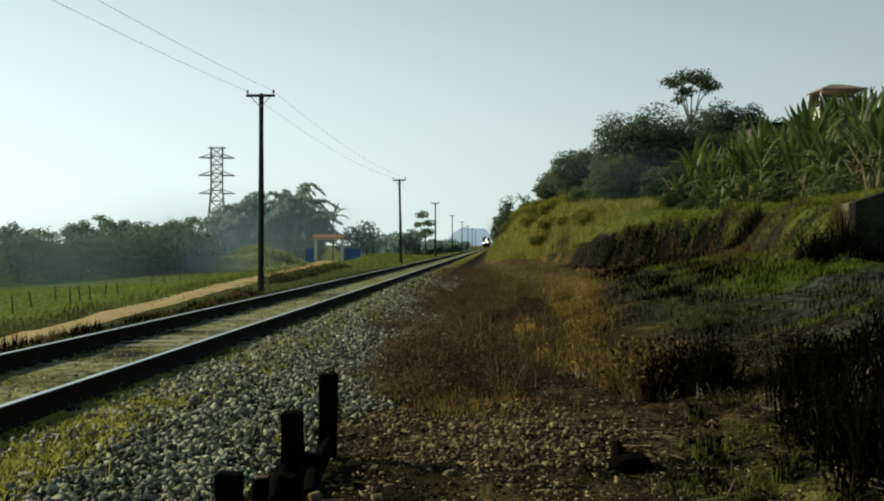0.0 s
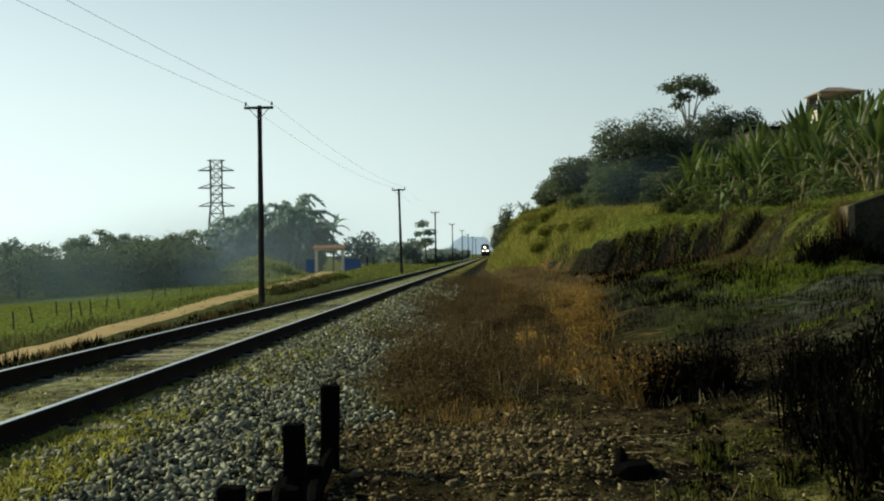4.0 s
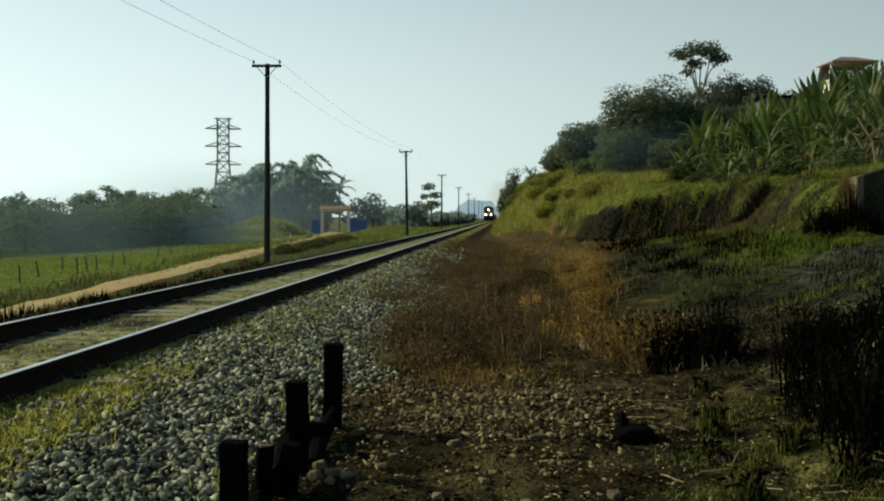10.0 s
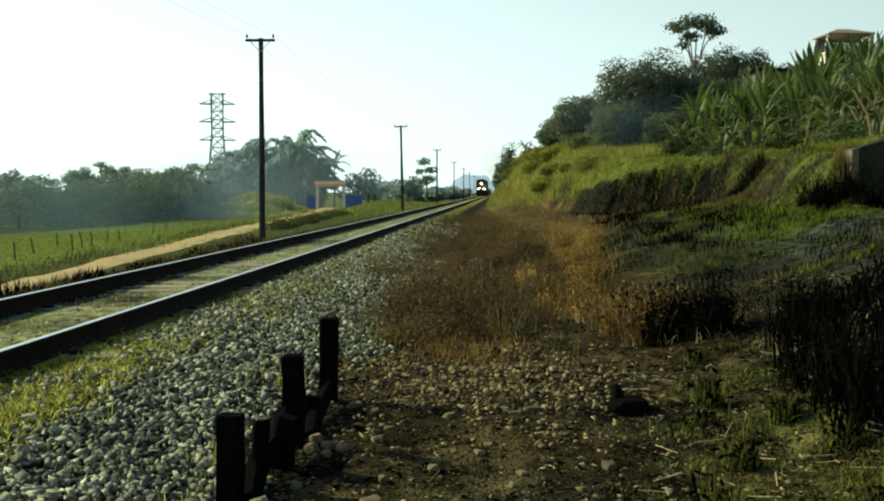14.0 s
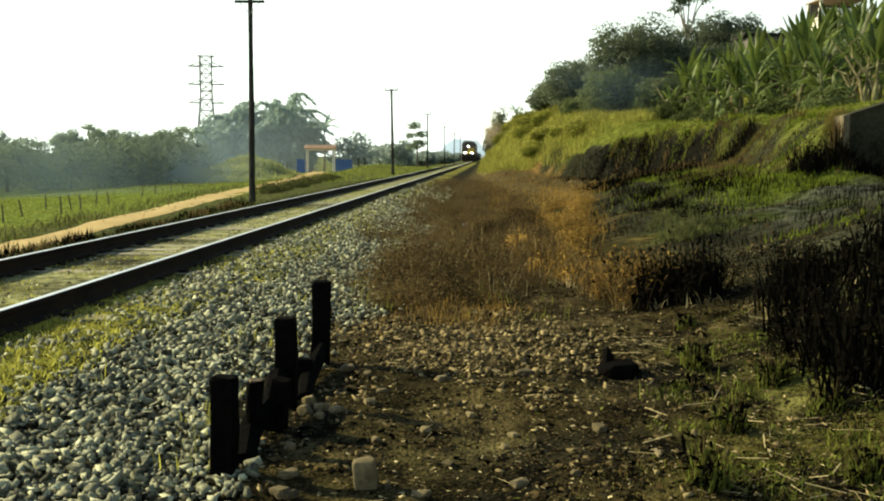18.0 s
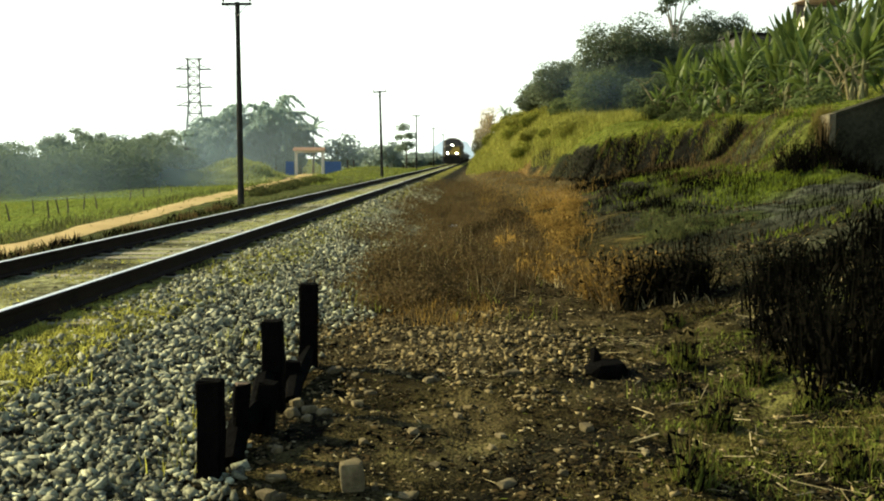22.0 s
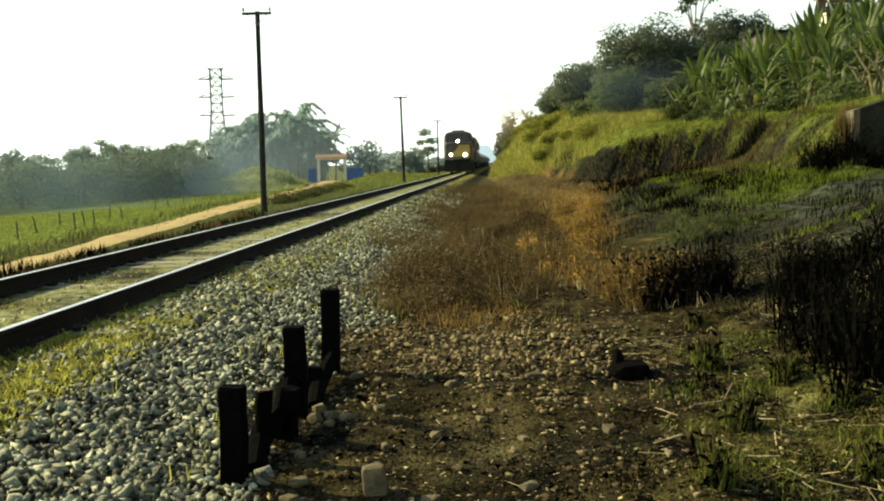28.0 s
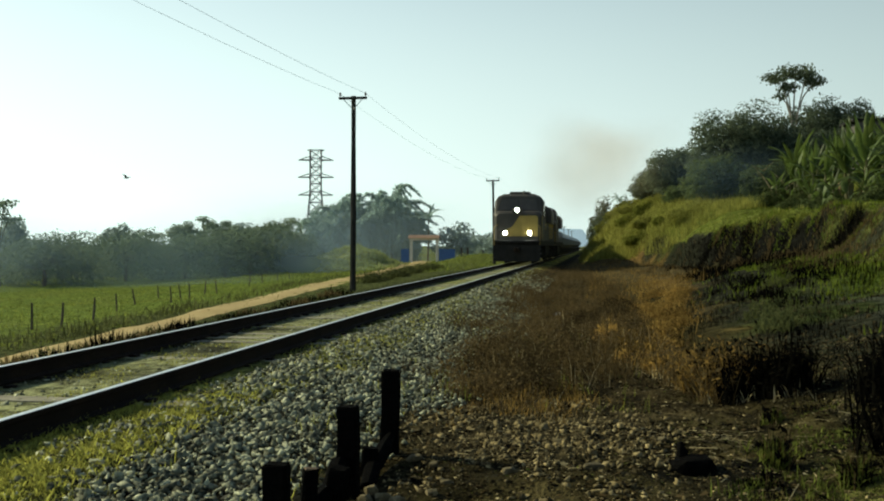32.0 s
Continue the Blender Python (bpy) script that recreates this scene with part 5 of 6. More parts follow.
        q = r.uniform(-0.5, 0.5, 3)
        q[r.randint(3)] = 0.5 * r.choice((-1, 1))
        q *= 1 - 0.25 * max(0.0, np.abs(q).sum() - 0.9)
        bm.verts.new((q[0] * sx, q[1] * sy, q[2] * sz))
    bmesh.ops.convex_hull(bm, input=bm.verts)
    for v in [v for v in bm.verts if not v.link_faces]:
        bm.verts.remove(v)
    ob = part(name, bm, material, None, "", pose(x, y, gz(x, y) + sz * (0.5 - sink), r.uniform(-6, 6), r.uniform(-6, 6), r.uniform(0, 180) if yaw is None else yaw))
    return tagged(ob, label, category, group)


rough_stone("stone_block", -0.575, 4.36, 0.115, 0.1, 0.185, 3, "upright tan stone block on the burnt soil", M["rock"], 0.2, yaw=10)
for k, (x, y, a, b, c) in enumerate([(0.26, 6.62, 0.15, 0.09, 0.07), (0.16, 4.54, 0.11, 0.06, 0.04), (0.65, 5.4, 0.1, 0.07, 0.05), (-0.3, 4.3, 0.09, 0.07, 0.05), (-0.95, 4.45, 0.11, 0.08, 0.06), (-0.75, 5.9, 0.09, 0.07, 0.05), (-0.35, 5.3, 0.08, 0.06, 0.04), (-1.05, 4.9, 0.09, 0.06, 0.05),
                                       (0.1, 5.1, 0.06, 0.04, 0.04), (0.45, 4.7, 0.06, 0.05, 0.03), (-0.1, 5.7, 0.07, 0.05, 0.04), (-0.85, 6.6, 0.09, 0.06, 0.05), (0.8, 7.6, 0.09, 0.07, 0.05), (-0.9, 4.2, 0.08, 0.06, 0.05), (-0.2, 4.75, 0.06, 0.05, 0.03), (0.9, 4.9, 0.07, 0.04, 0.03), (-0.6, 5.05, 0.06, 0.05, 0.04), (-1.0, 5.5, 0.08, 0.06, 0.05), (-1.1, 5.62, 0.12, 0.08, 0.07), (-1.02, 5.72, 0.1, 0.07, 0.06), (-0.92, 5.66, 0.09, 0.07, 0.05), (-1.12, 5.85, 0.09, 0.08, 0.06), (-1.02, 6.75, 0.13, 0.08, 0.06), (-0.95, 4.2, 0.1, 0.08, 0.06), (-0.3, 6.45, 0.1, 0.06, 0.05), (0.15, 5.35, 0.06, 0.05, 0.03), (-0.7, 6.2, 0.08, 0.05, 0.04)]):
    rough_stone("loose_stone", x, y, a, b, c, 10 + k, "pale loose stone on burnt soil", M["rock"])
rough_stone("burnt_stump", 0.99, 6.78, 0.36, 0.24, 0.13, 60, "blackened stump lying on the scorched ground", M["char"], 0.2, "burnt remains", "stump", 20)
rough_stone("burnt_clod", 0.88, 6.86, 0.08, 0.08, 0.24, 61, "blackened broken clod beside the stump", M["char"], 0.2, "burnt remains", "stump", 0)
for k, (x, y) in enumerate([(-0.55, 21.5), (0.55, 21.0), (0.7, 21.2)]):
    rough_stone("loose_stone", x, y, 0.22, 0.1, 0.09, 70 + k, "pale loose stone in dry grass", M["tarp"])


# ---- charred clumps of stalks ----
def stalk_clump(x, y, rad, h, n, seed, material, label, name="charred_grass_clump", category="grass clump", lean=0.35, width=0.011, leafy=0):
    """Stalks fanning out of one foot, with small scorched leaves along them where leafy."""
    r = np.random.RandomState(seed)
    a, q = r.uniform(0, 6.28, n), rad * np.sqrt(r.uniform(0, 1, n))
    px, py = x + q * np.cos(a), y + q * np.sin(a)
    v, t = blades(on_ground(px, py), h * r.uniform(0.3, 1.05, n) * (1 - 0.3 * (q / rad) ** 2), width * r.uniform(0.5, 1.4, n), lean, r, True)
    o = Vector((x, y, gz(x, y)))
    v = v - np.array(o)
    # one buried root joins the stalks
    k5 = np.arange(n)[:, None] * 5
    t = np.concatenate([t, np.concatenate([k5, k5 + 1, np.full((n, 1), len(v))], 1)])
    v = np.concatenate([v, [(0.0, 0.0, -0.12)]])
    if leafy:
        m = leafy
        root = r.randint(0, n, m) * 5 + r.choice((2, 3, 4), m)
        d = r.normal(0, 1, (m, 3)) + np.array((0, 0, 0.3))
        d /= np.linalg.norm(d, axis=1)[:, None]
        e = np.cross(d, r.normal(0, 1, (m, 3)))
        e /= np.linalg.norm(e, axis=1)[:, None]
        L = r.uniform(0.03, 0.1, m)[:, None]
        c = v[root]
        lv = np.stack([c + d * L * 0.55 + e * L * 0.18, c + d * L, c + d * L * 0.55 - e * L * 0.18], 1).reshape(-1, 3)
        k3 = np.arange(m)[:, None] * 3 + len(v)
        rt = root[:, None]
        v, t = np.concatenate([v, lv]), np.concatenate([t, np.concatenate([rt, k3, k3 + 1], 1), np.concatenate([rt, k3 + 1, k3 + 2], 1)])
    ob = put(name, mesh_np(name, v, t, material), None, Matrix.Translation(o))
    return tagged(ob, label, category, "burnt grass clumps")


rc = np.random.RandomState(17)
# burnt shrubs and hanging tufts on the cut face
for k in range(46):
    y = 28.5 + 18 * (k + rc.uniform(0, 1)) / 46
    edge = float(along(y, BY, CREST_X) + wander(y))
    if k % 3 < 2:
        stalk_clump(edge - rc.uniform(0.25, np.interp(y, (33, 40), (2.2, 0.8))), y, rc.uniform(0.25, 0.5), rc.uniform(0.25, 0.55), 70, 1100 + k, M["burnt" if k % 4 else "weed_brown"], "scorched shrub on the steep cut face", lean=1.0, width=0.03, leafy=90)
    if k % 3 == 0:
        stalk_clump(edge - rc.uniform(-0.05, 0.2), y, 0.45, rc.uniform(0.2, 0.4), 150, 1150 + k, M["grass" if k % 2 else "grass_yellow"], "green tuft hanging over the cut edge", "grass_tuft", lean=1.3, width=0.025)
# black clump added in place of the shadowed hollow under the overhang
stalk_clump(7.15, 28.0, 0.55, 0.6, 500, 499, M["burnt"], "black stalk clump standing in for the shaded hollow under the edge", lean=0.6, width=0.02)
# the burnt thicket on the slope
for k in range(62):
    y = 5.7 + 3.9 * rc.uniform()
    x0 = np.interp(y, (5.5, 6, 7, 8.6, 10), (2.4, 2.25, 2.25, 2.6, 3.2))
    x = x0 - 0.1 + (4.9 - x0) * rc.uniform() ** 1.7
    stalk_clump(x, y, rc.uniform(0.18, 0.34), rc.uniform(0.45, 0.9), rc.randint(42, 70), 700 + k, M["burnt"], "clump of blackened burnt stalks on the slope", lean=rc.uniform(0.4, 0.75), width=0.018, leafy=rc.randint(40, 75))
# dark patches of scorched growth between the thicket and the cut face
for k in range(18):
    y = rc.uniform(13.5, 26)
    x = y * rc.uniform(0.165, 0.245) + rc.uniform(-0.2, 0.2)
    stalk_clump(x, y, rc.uniform(0.3, 0.6), rc.uniform(0.2, 0.45), 110, 1200 + k, M["burnt" if k % 2 else "weed_green"], "low scorched growth on the slope", lean=1.1, width=0.022, leafy=110)
# scorched grass at the foot of the bank: orange, then black
for k in range(16):
    u = k / 15
    x, y = np.interp(u, (0, 0.45, 1), (0.62, 0.9, 1.5)) + rc.uniform(-0.12, 0.12), np.interp(u, (0, 0.45, 1), (16.0, 13.2, 11.0)) + rc.uniform(-0.3, 0.3)
    stalk_clump(x, y, 0.3, rc.uniform(0.3, 0.48), 170, 640 + k, M["grass_orange" if k % 3 else "weed_brown"], "clump of scorched orange grass at the foot of the bank", "scorched_grass_clump", lean=0.9, width=0.013, leafy=200)
    # black stalks darken every second gap in the row
    if k % 2 == 0:
        stalk_clump(x + 0.12, y - 0.22, 0.2, 0.32, 50, 660 + k, M["burnt"], "black stalks in a gap in the scorched grass", lean=0.6, width=0.02)
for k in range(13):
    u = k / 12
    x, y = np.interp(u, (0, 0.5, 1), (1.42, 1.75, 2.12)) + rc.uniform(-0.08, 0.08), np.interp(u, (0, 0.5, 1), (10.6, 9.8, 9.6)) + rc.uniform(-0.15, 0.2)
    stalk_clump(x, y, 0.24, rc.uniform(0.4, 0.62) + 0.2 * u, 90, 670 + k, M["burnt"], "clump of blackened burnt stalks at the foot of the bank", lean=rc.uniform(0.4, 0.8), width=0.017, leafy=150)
    if k < 9:
        stalk_clump(x - 0.1, y + 0.22, 0.3, rc.uniform(0.5, 0.72), 120, 684 + k, M["grass_orange" if k % 2 else "weed_brown"], "clump of scorched orange grass behind burnt stalks", "scorched_grass_clump", lean=0.8, width=0.013, leafy=220)
for k, (x, y) in enumerate(((0.75, 12.6), (1.05, 11.4), (1.3, 10.5), (1.5, 9.9), (1.75, 9.7), (0.9, 11.9), (0.62, 13.4), (1.18, 10.9), (2.05, 9.3), (0.5, 14.6))):
    stalk_clump(x, y, 0.16, 0.24, 26, 695 + k, M["straw"], "splayed bleached straw before the scorched grass", "dry_grass_clump", lean=1.3, width=0.009)
for k in range(9):
    stalk_clump(6.75 + 0.2 * k, 20.9 - 0.05 * k + 0.5 * rc.uniform(), 0.3, rc.uniform(0.55, 0.95), 80, 560 + k, M["burnt"], "clump of blackened stalks below the concrete wall", lean=0.6, width=0.022, leafy=120)
for k in range(6):
    stalk_clump(7.62 + 0.06 * k, 21.25 + 0.12 * k, 0.2, rc.uniform(0.6, 1.1), 60, 590 + k, M["weed_brown" if k % 2 else "burnt"], "brown dry stalks against the end of the concrete wall", "dry_grass_clump", lean=0.4, width=0.016)
for k in range(5):
    stalk_clump(7.75 + 0.1 * k, 22.0 + 0.15 * k, 0.22, 0.5, 80, 575 + k, M["herb_dry"], "bleached grass hanging beside the concrete wall", "dry_grass_clump", lean=0.35)
for k, (x, y, h, n) in enumerate([(1.54, 6.95, 0.36, 70), (1.88, 6.24, 0.3, 70), (1.05, 4.43, 0.36, 60), (1.38, 5.36, 0.24, 60), (2.3, 5.0, 0.2, 60), (1.84, 4.56, 0.22, 80), (2.0, 5.6, 0.25, 50), (1.78, 8.5, 0.2, 60), (1.3, 6.2, 0.14, 40)]):
    stalk_clump(x, y, 0.1, h * 0.8, n * 2, 580 + k, M["moss"], "small tuft of regrowing green grass", "grass_tuft", lean=1.0, width=0.009)
    stalk_clump(x, y, 0.1, h, n, 600 + k, M["burnt"], "burnt stems in a regrowing tuft", lean=0.75, width=0.009, leafy=40)
    stalk_clump(x, y, 0.11, h * 1.05, n // 3, 620 + k, M["weed_brown"], "brown dry stems in a regrowing tuft", "dry_grass_clump", lean=0.8, width=0.007)

for k in range(26):
    y = 12.5 + 1.0 * k + rc.uniform(-0.5, 0.5)
    x = -7.9 - 0.055 * (y - 12) + rc.uniform(-0.35, 0.35)
    if rc.uniform() < 0.75:
        stalk_clump(x, y, rc.uniform(0.25, 0.6), rc.uniform(0.3, 0.55), 190, 780 + k, M["burnt" if k % 3 else "weed_brown"], "dark scorched tuft between the track and the dirt road", "scorched_tuft", lean=1.2, width=0.026)

# ---- grasses ----
rg = np.random.RandomState(23)


def crest(y):
    return along(y, BY, CREST_X) + wander(y)


def bankfoot(y):
    return along(y, BY, FOOT)


def face(y):
    return along(y, BY, FACE_X) + wander(y)


def grass_set(n, xr, yr, keep, h, w, lean, power=1.0, tall=None, spread=False):
    x, y = field(n, xr, yr, rg, keep, power)
    g = 1.0 if tall is None else tall(x, y)
    return blades(on_ground(x, y), g * (h[0] + (h[1] - h[0]) * rg.uniform(0, 1, len(x))), w * rg.uniform(0.6, 1.4, len(x)), lean, rg, spread)


def cushions(n, count, size, xr, yr, keep, w, h, seed, power=1.0):
    """Low cushions of small withered leaves standing on the ground."""
    x, y = field(n, xr, yr, rg, keep, power)
    r = np.random.RandomState(seed)
    lobes = [(a, b, gz(a, b) + 0.4 * hh, ww, ww, hh) for a, b, ww, hh in zip(x, y, r.uniform(*w, len(x)), r.uniform(*h, len(x)))]
    return leaves(lobes, count, size, r, 0.15, 0.4)


patch = lambda x, y, c, s, lo, hi: smooth(vnoise(x, y, c, s), lo, hi)
stuff("terrace_grass", [grass_set(128000, (1, 22), (19, 100), lambda x, y: (x > crest(y) + 0.02 - 0.08 * vnoise(x, y, 1.2, 40)) * (x < crest(y) + 9) * (0.5 + 0.5 * patch(x, y, 2.0, 41, -0.4, 0.4)), (0.05, 0.2), 0.03, 1.45, 1.3, lambda x, y: 0.45 + 0.9 * patch(x, y, 1.6, 30, -0.4, 0.5), True)], M["grass"], "rough green grass along the top of the bank", "grass")
stuff("bank_grass", [grass_set(20000, (1.6, 9.5), (12, 50), lambda x, y: (x > np.maximum(bankfoot(y) + 0.9, 0.11 * y)) * (x < np.where(y > 23, face(y) - np.interp(y, (23, 28), (1.6, 3.3)), crest(y))) * (0.3 + 0.7 * smooth(x / y, 0.2, 0.25)) * patch(x, y, 1.5, 42, 0.0, 0.5) * (1 - smooth(1 - np.hypot((x - 6.2) / 3.0, (y - 16.5) / 5.0), 0.0, 0.4)), (0.04, 0.16), 0.02, 0.7, 1.3),
                     grass_set(2500, (3, 7), (17, 27), lambda x, y: smooth(1 - np.hypot((x - 4.6) / 1.7, (y - 21) / 4.0) + 0.7 * vnoise(x, y, 1.0, 26), 0.1, 0.6), (0.05, 0.2), 0.02, 0.7),
                     grass_set(12000, (4.4, 9), (18.5, 28), lambda x, y: smooth(1 - np.hypot((x - 5.9) / 1.6, (y - 20.4) / 2.8) + 0.5 * vnoise(x, y, 1.0, 35), 0.0, 0.5), (0.04, 0.16), 0.022, 1.2, 1.0, None, True),
                     grass_set(22000, (4.2, 8.4), (20.5, 30), lambda x, y: (x > face(y) - 2.6) * (x < crest(y) + 0.3) * (0.05 + 0.95 * patch(x, y, 0.7, 65, -0.1, 0.4)) * smooth(-y, -30, -27), (0.04, 0.17), 0.025, 1.2, 1.0, None, True)], M["grass"], "short green regrowth on the scorched slope", "grass")
stuff("ground_herbs", [grass_set(9000, (0.7, 4.2), (3.6, 7.6), lambda x, y: patch(x, y, 0.28, 74, 0.15, 0.5) * smooth(x - 0.2 * (y - 4) + 0.3 * vnoise(x, y, 0.5, 73), 0.6, 1.1), (0.04, 0.14), 0.008, 1.2, 1.0, None, True),
                       grass_set(12000, (0.7, 3.2), (3.8, 6.4), lambda x, y: patch(x, y, 0.3, 72, 0.0, 0.5) * smooth(x - 0.15 * (y - 4) + 0.3 * vnoise(x, y, 0.5, 73), 0.75, 1.1), (0.012, 0.06), 0.011, 1.5, 1.0, None, True),
                       grass_set(60000, (0.4, 4.6), (3.4, 8.6), lambda x, y: patch(x, y, 0.32, 43, 0.0, 0.5) * (0.1 + 0.9 * patch(x, y, 1.0, 22, -0.2, 0.4)) * smooth(x - 0.25 * (y - 4) + 0.5 * vnoise(x, y, 0.9, 34), 0.3, 1.2), (0.012, 0.06), 0.012, 1.5, 1.0, lambda x, y: 0.5 + 0.8 * patch(x, y, 0.4, 25, -0.2, 0.5), True)], M["moss"], "low green herbs spreading over scorched soil", "herbs")
stuff("dry_herbs", [grass_set(5500, (0.6, 2.6), (3.8, 6.0), lambda x, y: patch(x, y, 0.35, 70, -0.1, 0.4) * smooth(x - 0.15 * (y - 4) + 0.3 * vnoise(x, y, 0.5, 71), 0.65, 1.0), (0.02, 0.1), 0.006, 1.5, 1.0, None, True),
                    grass_set(26000, (0.2, 4.6), (3.4, 9.0), lambda x, y: patch(x, y, 0.4, 19, -0.1, 0.4) * smooth(x - 0.25 * (y - 4) + 0.5 * vnoise(x, y, 0.9, 18), 0.1, 1.0), (0.012, 0.06), 0.006, 1.55, 1.0, None, True)], M["herb_dry"], "yellowing dry grass blades on scorched soil", "grass")
stuff("mound_grass", [grass_set(64000, (-1.6, 10), (56, 118), lambda x, y: (x > crest(y) - 0.5 - 0.5 * vnoise(x, y, 2.0, 28) + (bankfoot(y) + 0.6 - crest(y)) * smooth(y, 62, 78)) * (x < crest(y) + 6) * smooth(y, 52, 66), (0.3, 0.9), 0.035, 0.6, 1.2, lambda x, y: 0.6 + 0.7 * patch(x, y, 2.2, 29, -0.4, 0.5)),
                      grass_set(6000, (3, 12), (24, 62), lambda x, y: (np.abs(x - crest(y) - 0.9) < 1.1) * patch(x, y, 2.5, 44, -0.1, 0.5), (0.1, 0.3), 0.035, 0.9)], M["grass_tall"], "tall yellow green grass on the bank", "grass")
stuff("dry_grass", [cushions(150, 15000, 0.045, (0.2, 2.6), (11.5, 26), lambda x, y: (x > bankfoot(y) - 0.3) * smooth(0.116 * y - x, -0.1, 0.6), (0.16, 0.45), (0.08, 0.22), 62, 1.4),
                    grass_set(26000, (-0.3, 4.4), (10.6, 88), lambda x, y: (x > bankfoot(y) - 1.0 - 0.3 * vnoise(x, y, 0.8, 17)) * smooth(np.minimum(0.116 * y, 4.0) - x + 0.9 * vnoise(x, y, 1.1, 39), -0.3, 0.7) * (0.15 + 0.85 * patch(x, y, 0.9, 45, -0.4, 0.3)) * (x < crest(y) - 0.3) * smooth(y + vnoise(x, y, 0.9, 21), 11.0, 13.5) * (1 - 0.6 * smooth(y, 30, 45)), (0.06, 0.36), 0.013, 1.2, 1.5, lambda x, y: 0.5 + 0.6 * patch(x, y, 1.1, 32, -0.5, 0.5), True),
                    grass_set(2600, (-1.5, 0.9), (8.0, 11.0), lambda x, y: smooth(1 - np.hypot((x + 0.35) / 1.0, (y - 9.3) / 1.3) + 0.8 * vnoise(x, y, 0.35, 67), 0.2, 0.9), (0.04, 0.22), 0.006, 1.2, 1.0, None, True)], M["grass_orange"], "orange dry grass at the foot of the bank", "grass")
stuff("dry_weeds", [cushions(420, 52000, 0.034, (-2.2, 1.3), (9.0, 30), lambda x, y: np.maximum(smooth(y, 20, 26), smooth(y - 8.3 - 2.1 * np.abs(x + 0.55 - 0.01 * (y - 8)) ** 1.4, 0.2, 1.5)) * smooth(bankfoot(y) - x, -0.2, 0.4) * smooth(x + 0.7 * vnoise(x, y, 1.0, 46) + 0.9 * smooth(y, 12, 36), -2.0, -1.2), (0.14, 0.4), (0.1, 0.27), 61, 1.5),
                    grass_set(80000, (-2.9, 1.4), (8.2, 60), lambda x, y: np.maximum(smooth(y, 20, 26), smooth(y - 8.3 - 2.1 * np.abs(x + 0.55 - 0.01 * (y - 8)) ** 1.4 + 1.4 * vnoise(x, y, 0.7, 38), -0.5, 2.0)) * smooth(bankfoot(y) - x, -0.4, 0.3) * smooth(x + 0.7 * vnoise(x, y, 1.0, 46) + 0.9 * smooth(y, 12, 36), -2.2, -1.2) * (0.08 + 0.92 * patch(x, y, 0.5, 47, -0.3, 0.5)), (0.07, 0.5), 0.0075, 1.38, 1.7, lambda x, y: (0.4 + 0.7 * patch(x, y, 0.8, 33, -0.5, 0.5)) * (0.5 + 0.5 * smooth(y, 8.2, 10.5)), True)], M["weed_brown"], "thicket of thin brown dry weeds beside the ballast", "weeds")
stuff("withered_weeds", [cushions(75, 8000, 0.036, (-1.35, 0.3), (9.2, 15.5), lambda x, y: smooth(y - 8.8 - 2.1 * np.abs(x + 0.5) ** 1.4, 0.2, 1.0) * (0.3 + 0.7 * patch(x, y, 0.5, 75, -0.2, 0.35)), (0.14, 0.34), (0.12, 0.3), 63, 1.2),
                         cushions(40, 5000, 0.055, (-1.2, 1.2), (15, 34), lambda x, y: patch(x, y, 1.4, 76, 0.0, 0.35) * smooth(bankfoot(y) - x, 0, 0.5), (0.2, 0.5), (0.14, 0.3), 64, 1.3)], M["weed_dark"], "dark withered weeds among the brown ones", "weeds")
stuff("dry_weed_tips", [grass_set(1300, (-1.4, 1.4), (8.0, 18), lambda x, y: patch(x, y, 0.6, 48, -0.2, 0.4) * smooth(y - 8.2 - 2.6 * np.abs(x + 0.5) ** 1.4 + vnoise(x, y, 0.8, 37), -0.3, 1.0), (0.08, 0.5), 0.005, 1.2, 1.0, None, True)], M["straw"], "bleached stems among the brown weeds", "weeds")
stuff("weed_greens", [grass_set(900, (-1.5, 0.9), (9.0, 16), lambda x, y: patch(x, y, 0.6, 36, 0.1, 0.5), (0.05, 0.22), 0.01, 0.7, 1.4)], M["grass_yellow"], "yellow green leaves low among the weeds", "weeds")
# pale stems, part of them painted glints of sun on the stalks
stuff("pale_stems", [grass_set(700, (2.2, 4.6), (5.6, 9.2), None, (0.05, 0.22), 0.006, 1.5, 1.0, None, True)], M["straw"], "bleached stems, also standing in for sunlit tips on burnt stalks", "stems")
stuff("face_weeds", [grass_set(9000, (4.4, 8.4), (20.5, 31), lambda x, y: (x > face(y) - 1.5) * (x < crest(y) + 0.2) * patch(x, y, 0.7, 69, -0.2, 0.3), (0.06, 0.24), 0.02, 1.0, 1.0, None, True),
                     grass_set(16000, (1, 9), (26, 72), lambda x, y: (x > face(y) - 2.6) * (x < crest(y) - 0.1) * patch(x, y, 1.5, 49, -0.2, 0.4), (0.08, 0.3), 0.02, 0.6, 1.2)], M["weed_brown"], "scorched brown weeds on the steep face", "weeds")
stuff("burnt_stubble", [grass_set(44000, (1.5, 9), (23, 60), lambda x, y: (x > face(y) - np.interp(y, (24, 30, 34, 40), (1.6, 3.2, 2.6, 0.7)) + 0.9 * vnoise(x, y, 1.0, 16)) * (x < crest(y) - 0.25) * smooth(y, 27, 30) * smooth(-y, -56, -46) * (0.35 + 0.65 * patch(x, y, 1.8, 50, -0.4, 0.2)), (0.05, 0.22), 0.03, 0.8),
                        grass_set(7000, (3, 7.2), (19, 34), lambda x, y: (x < face(y)) * patch(x, y, 0.9, 24, -0.1, 0.4), (0.1, 0.34), 0.016, 0.5),
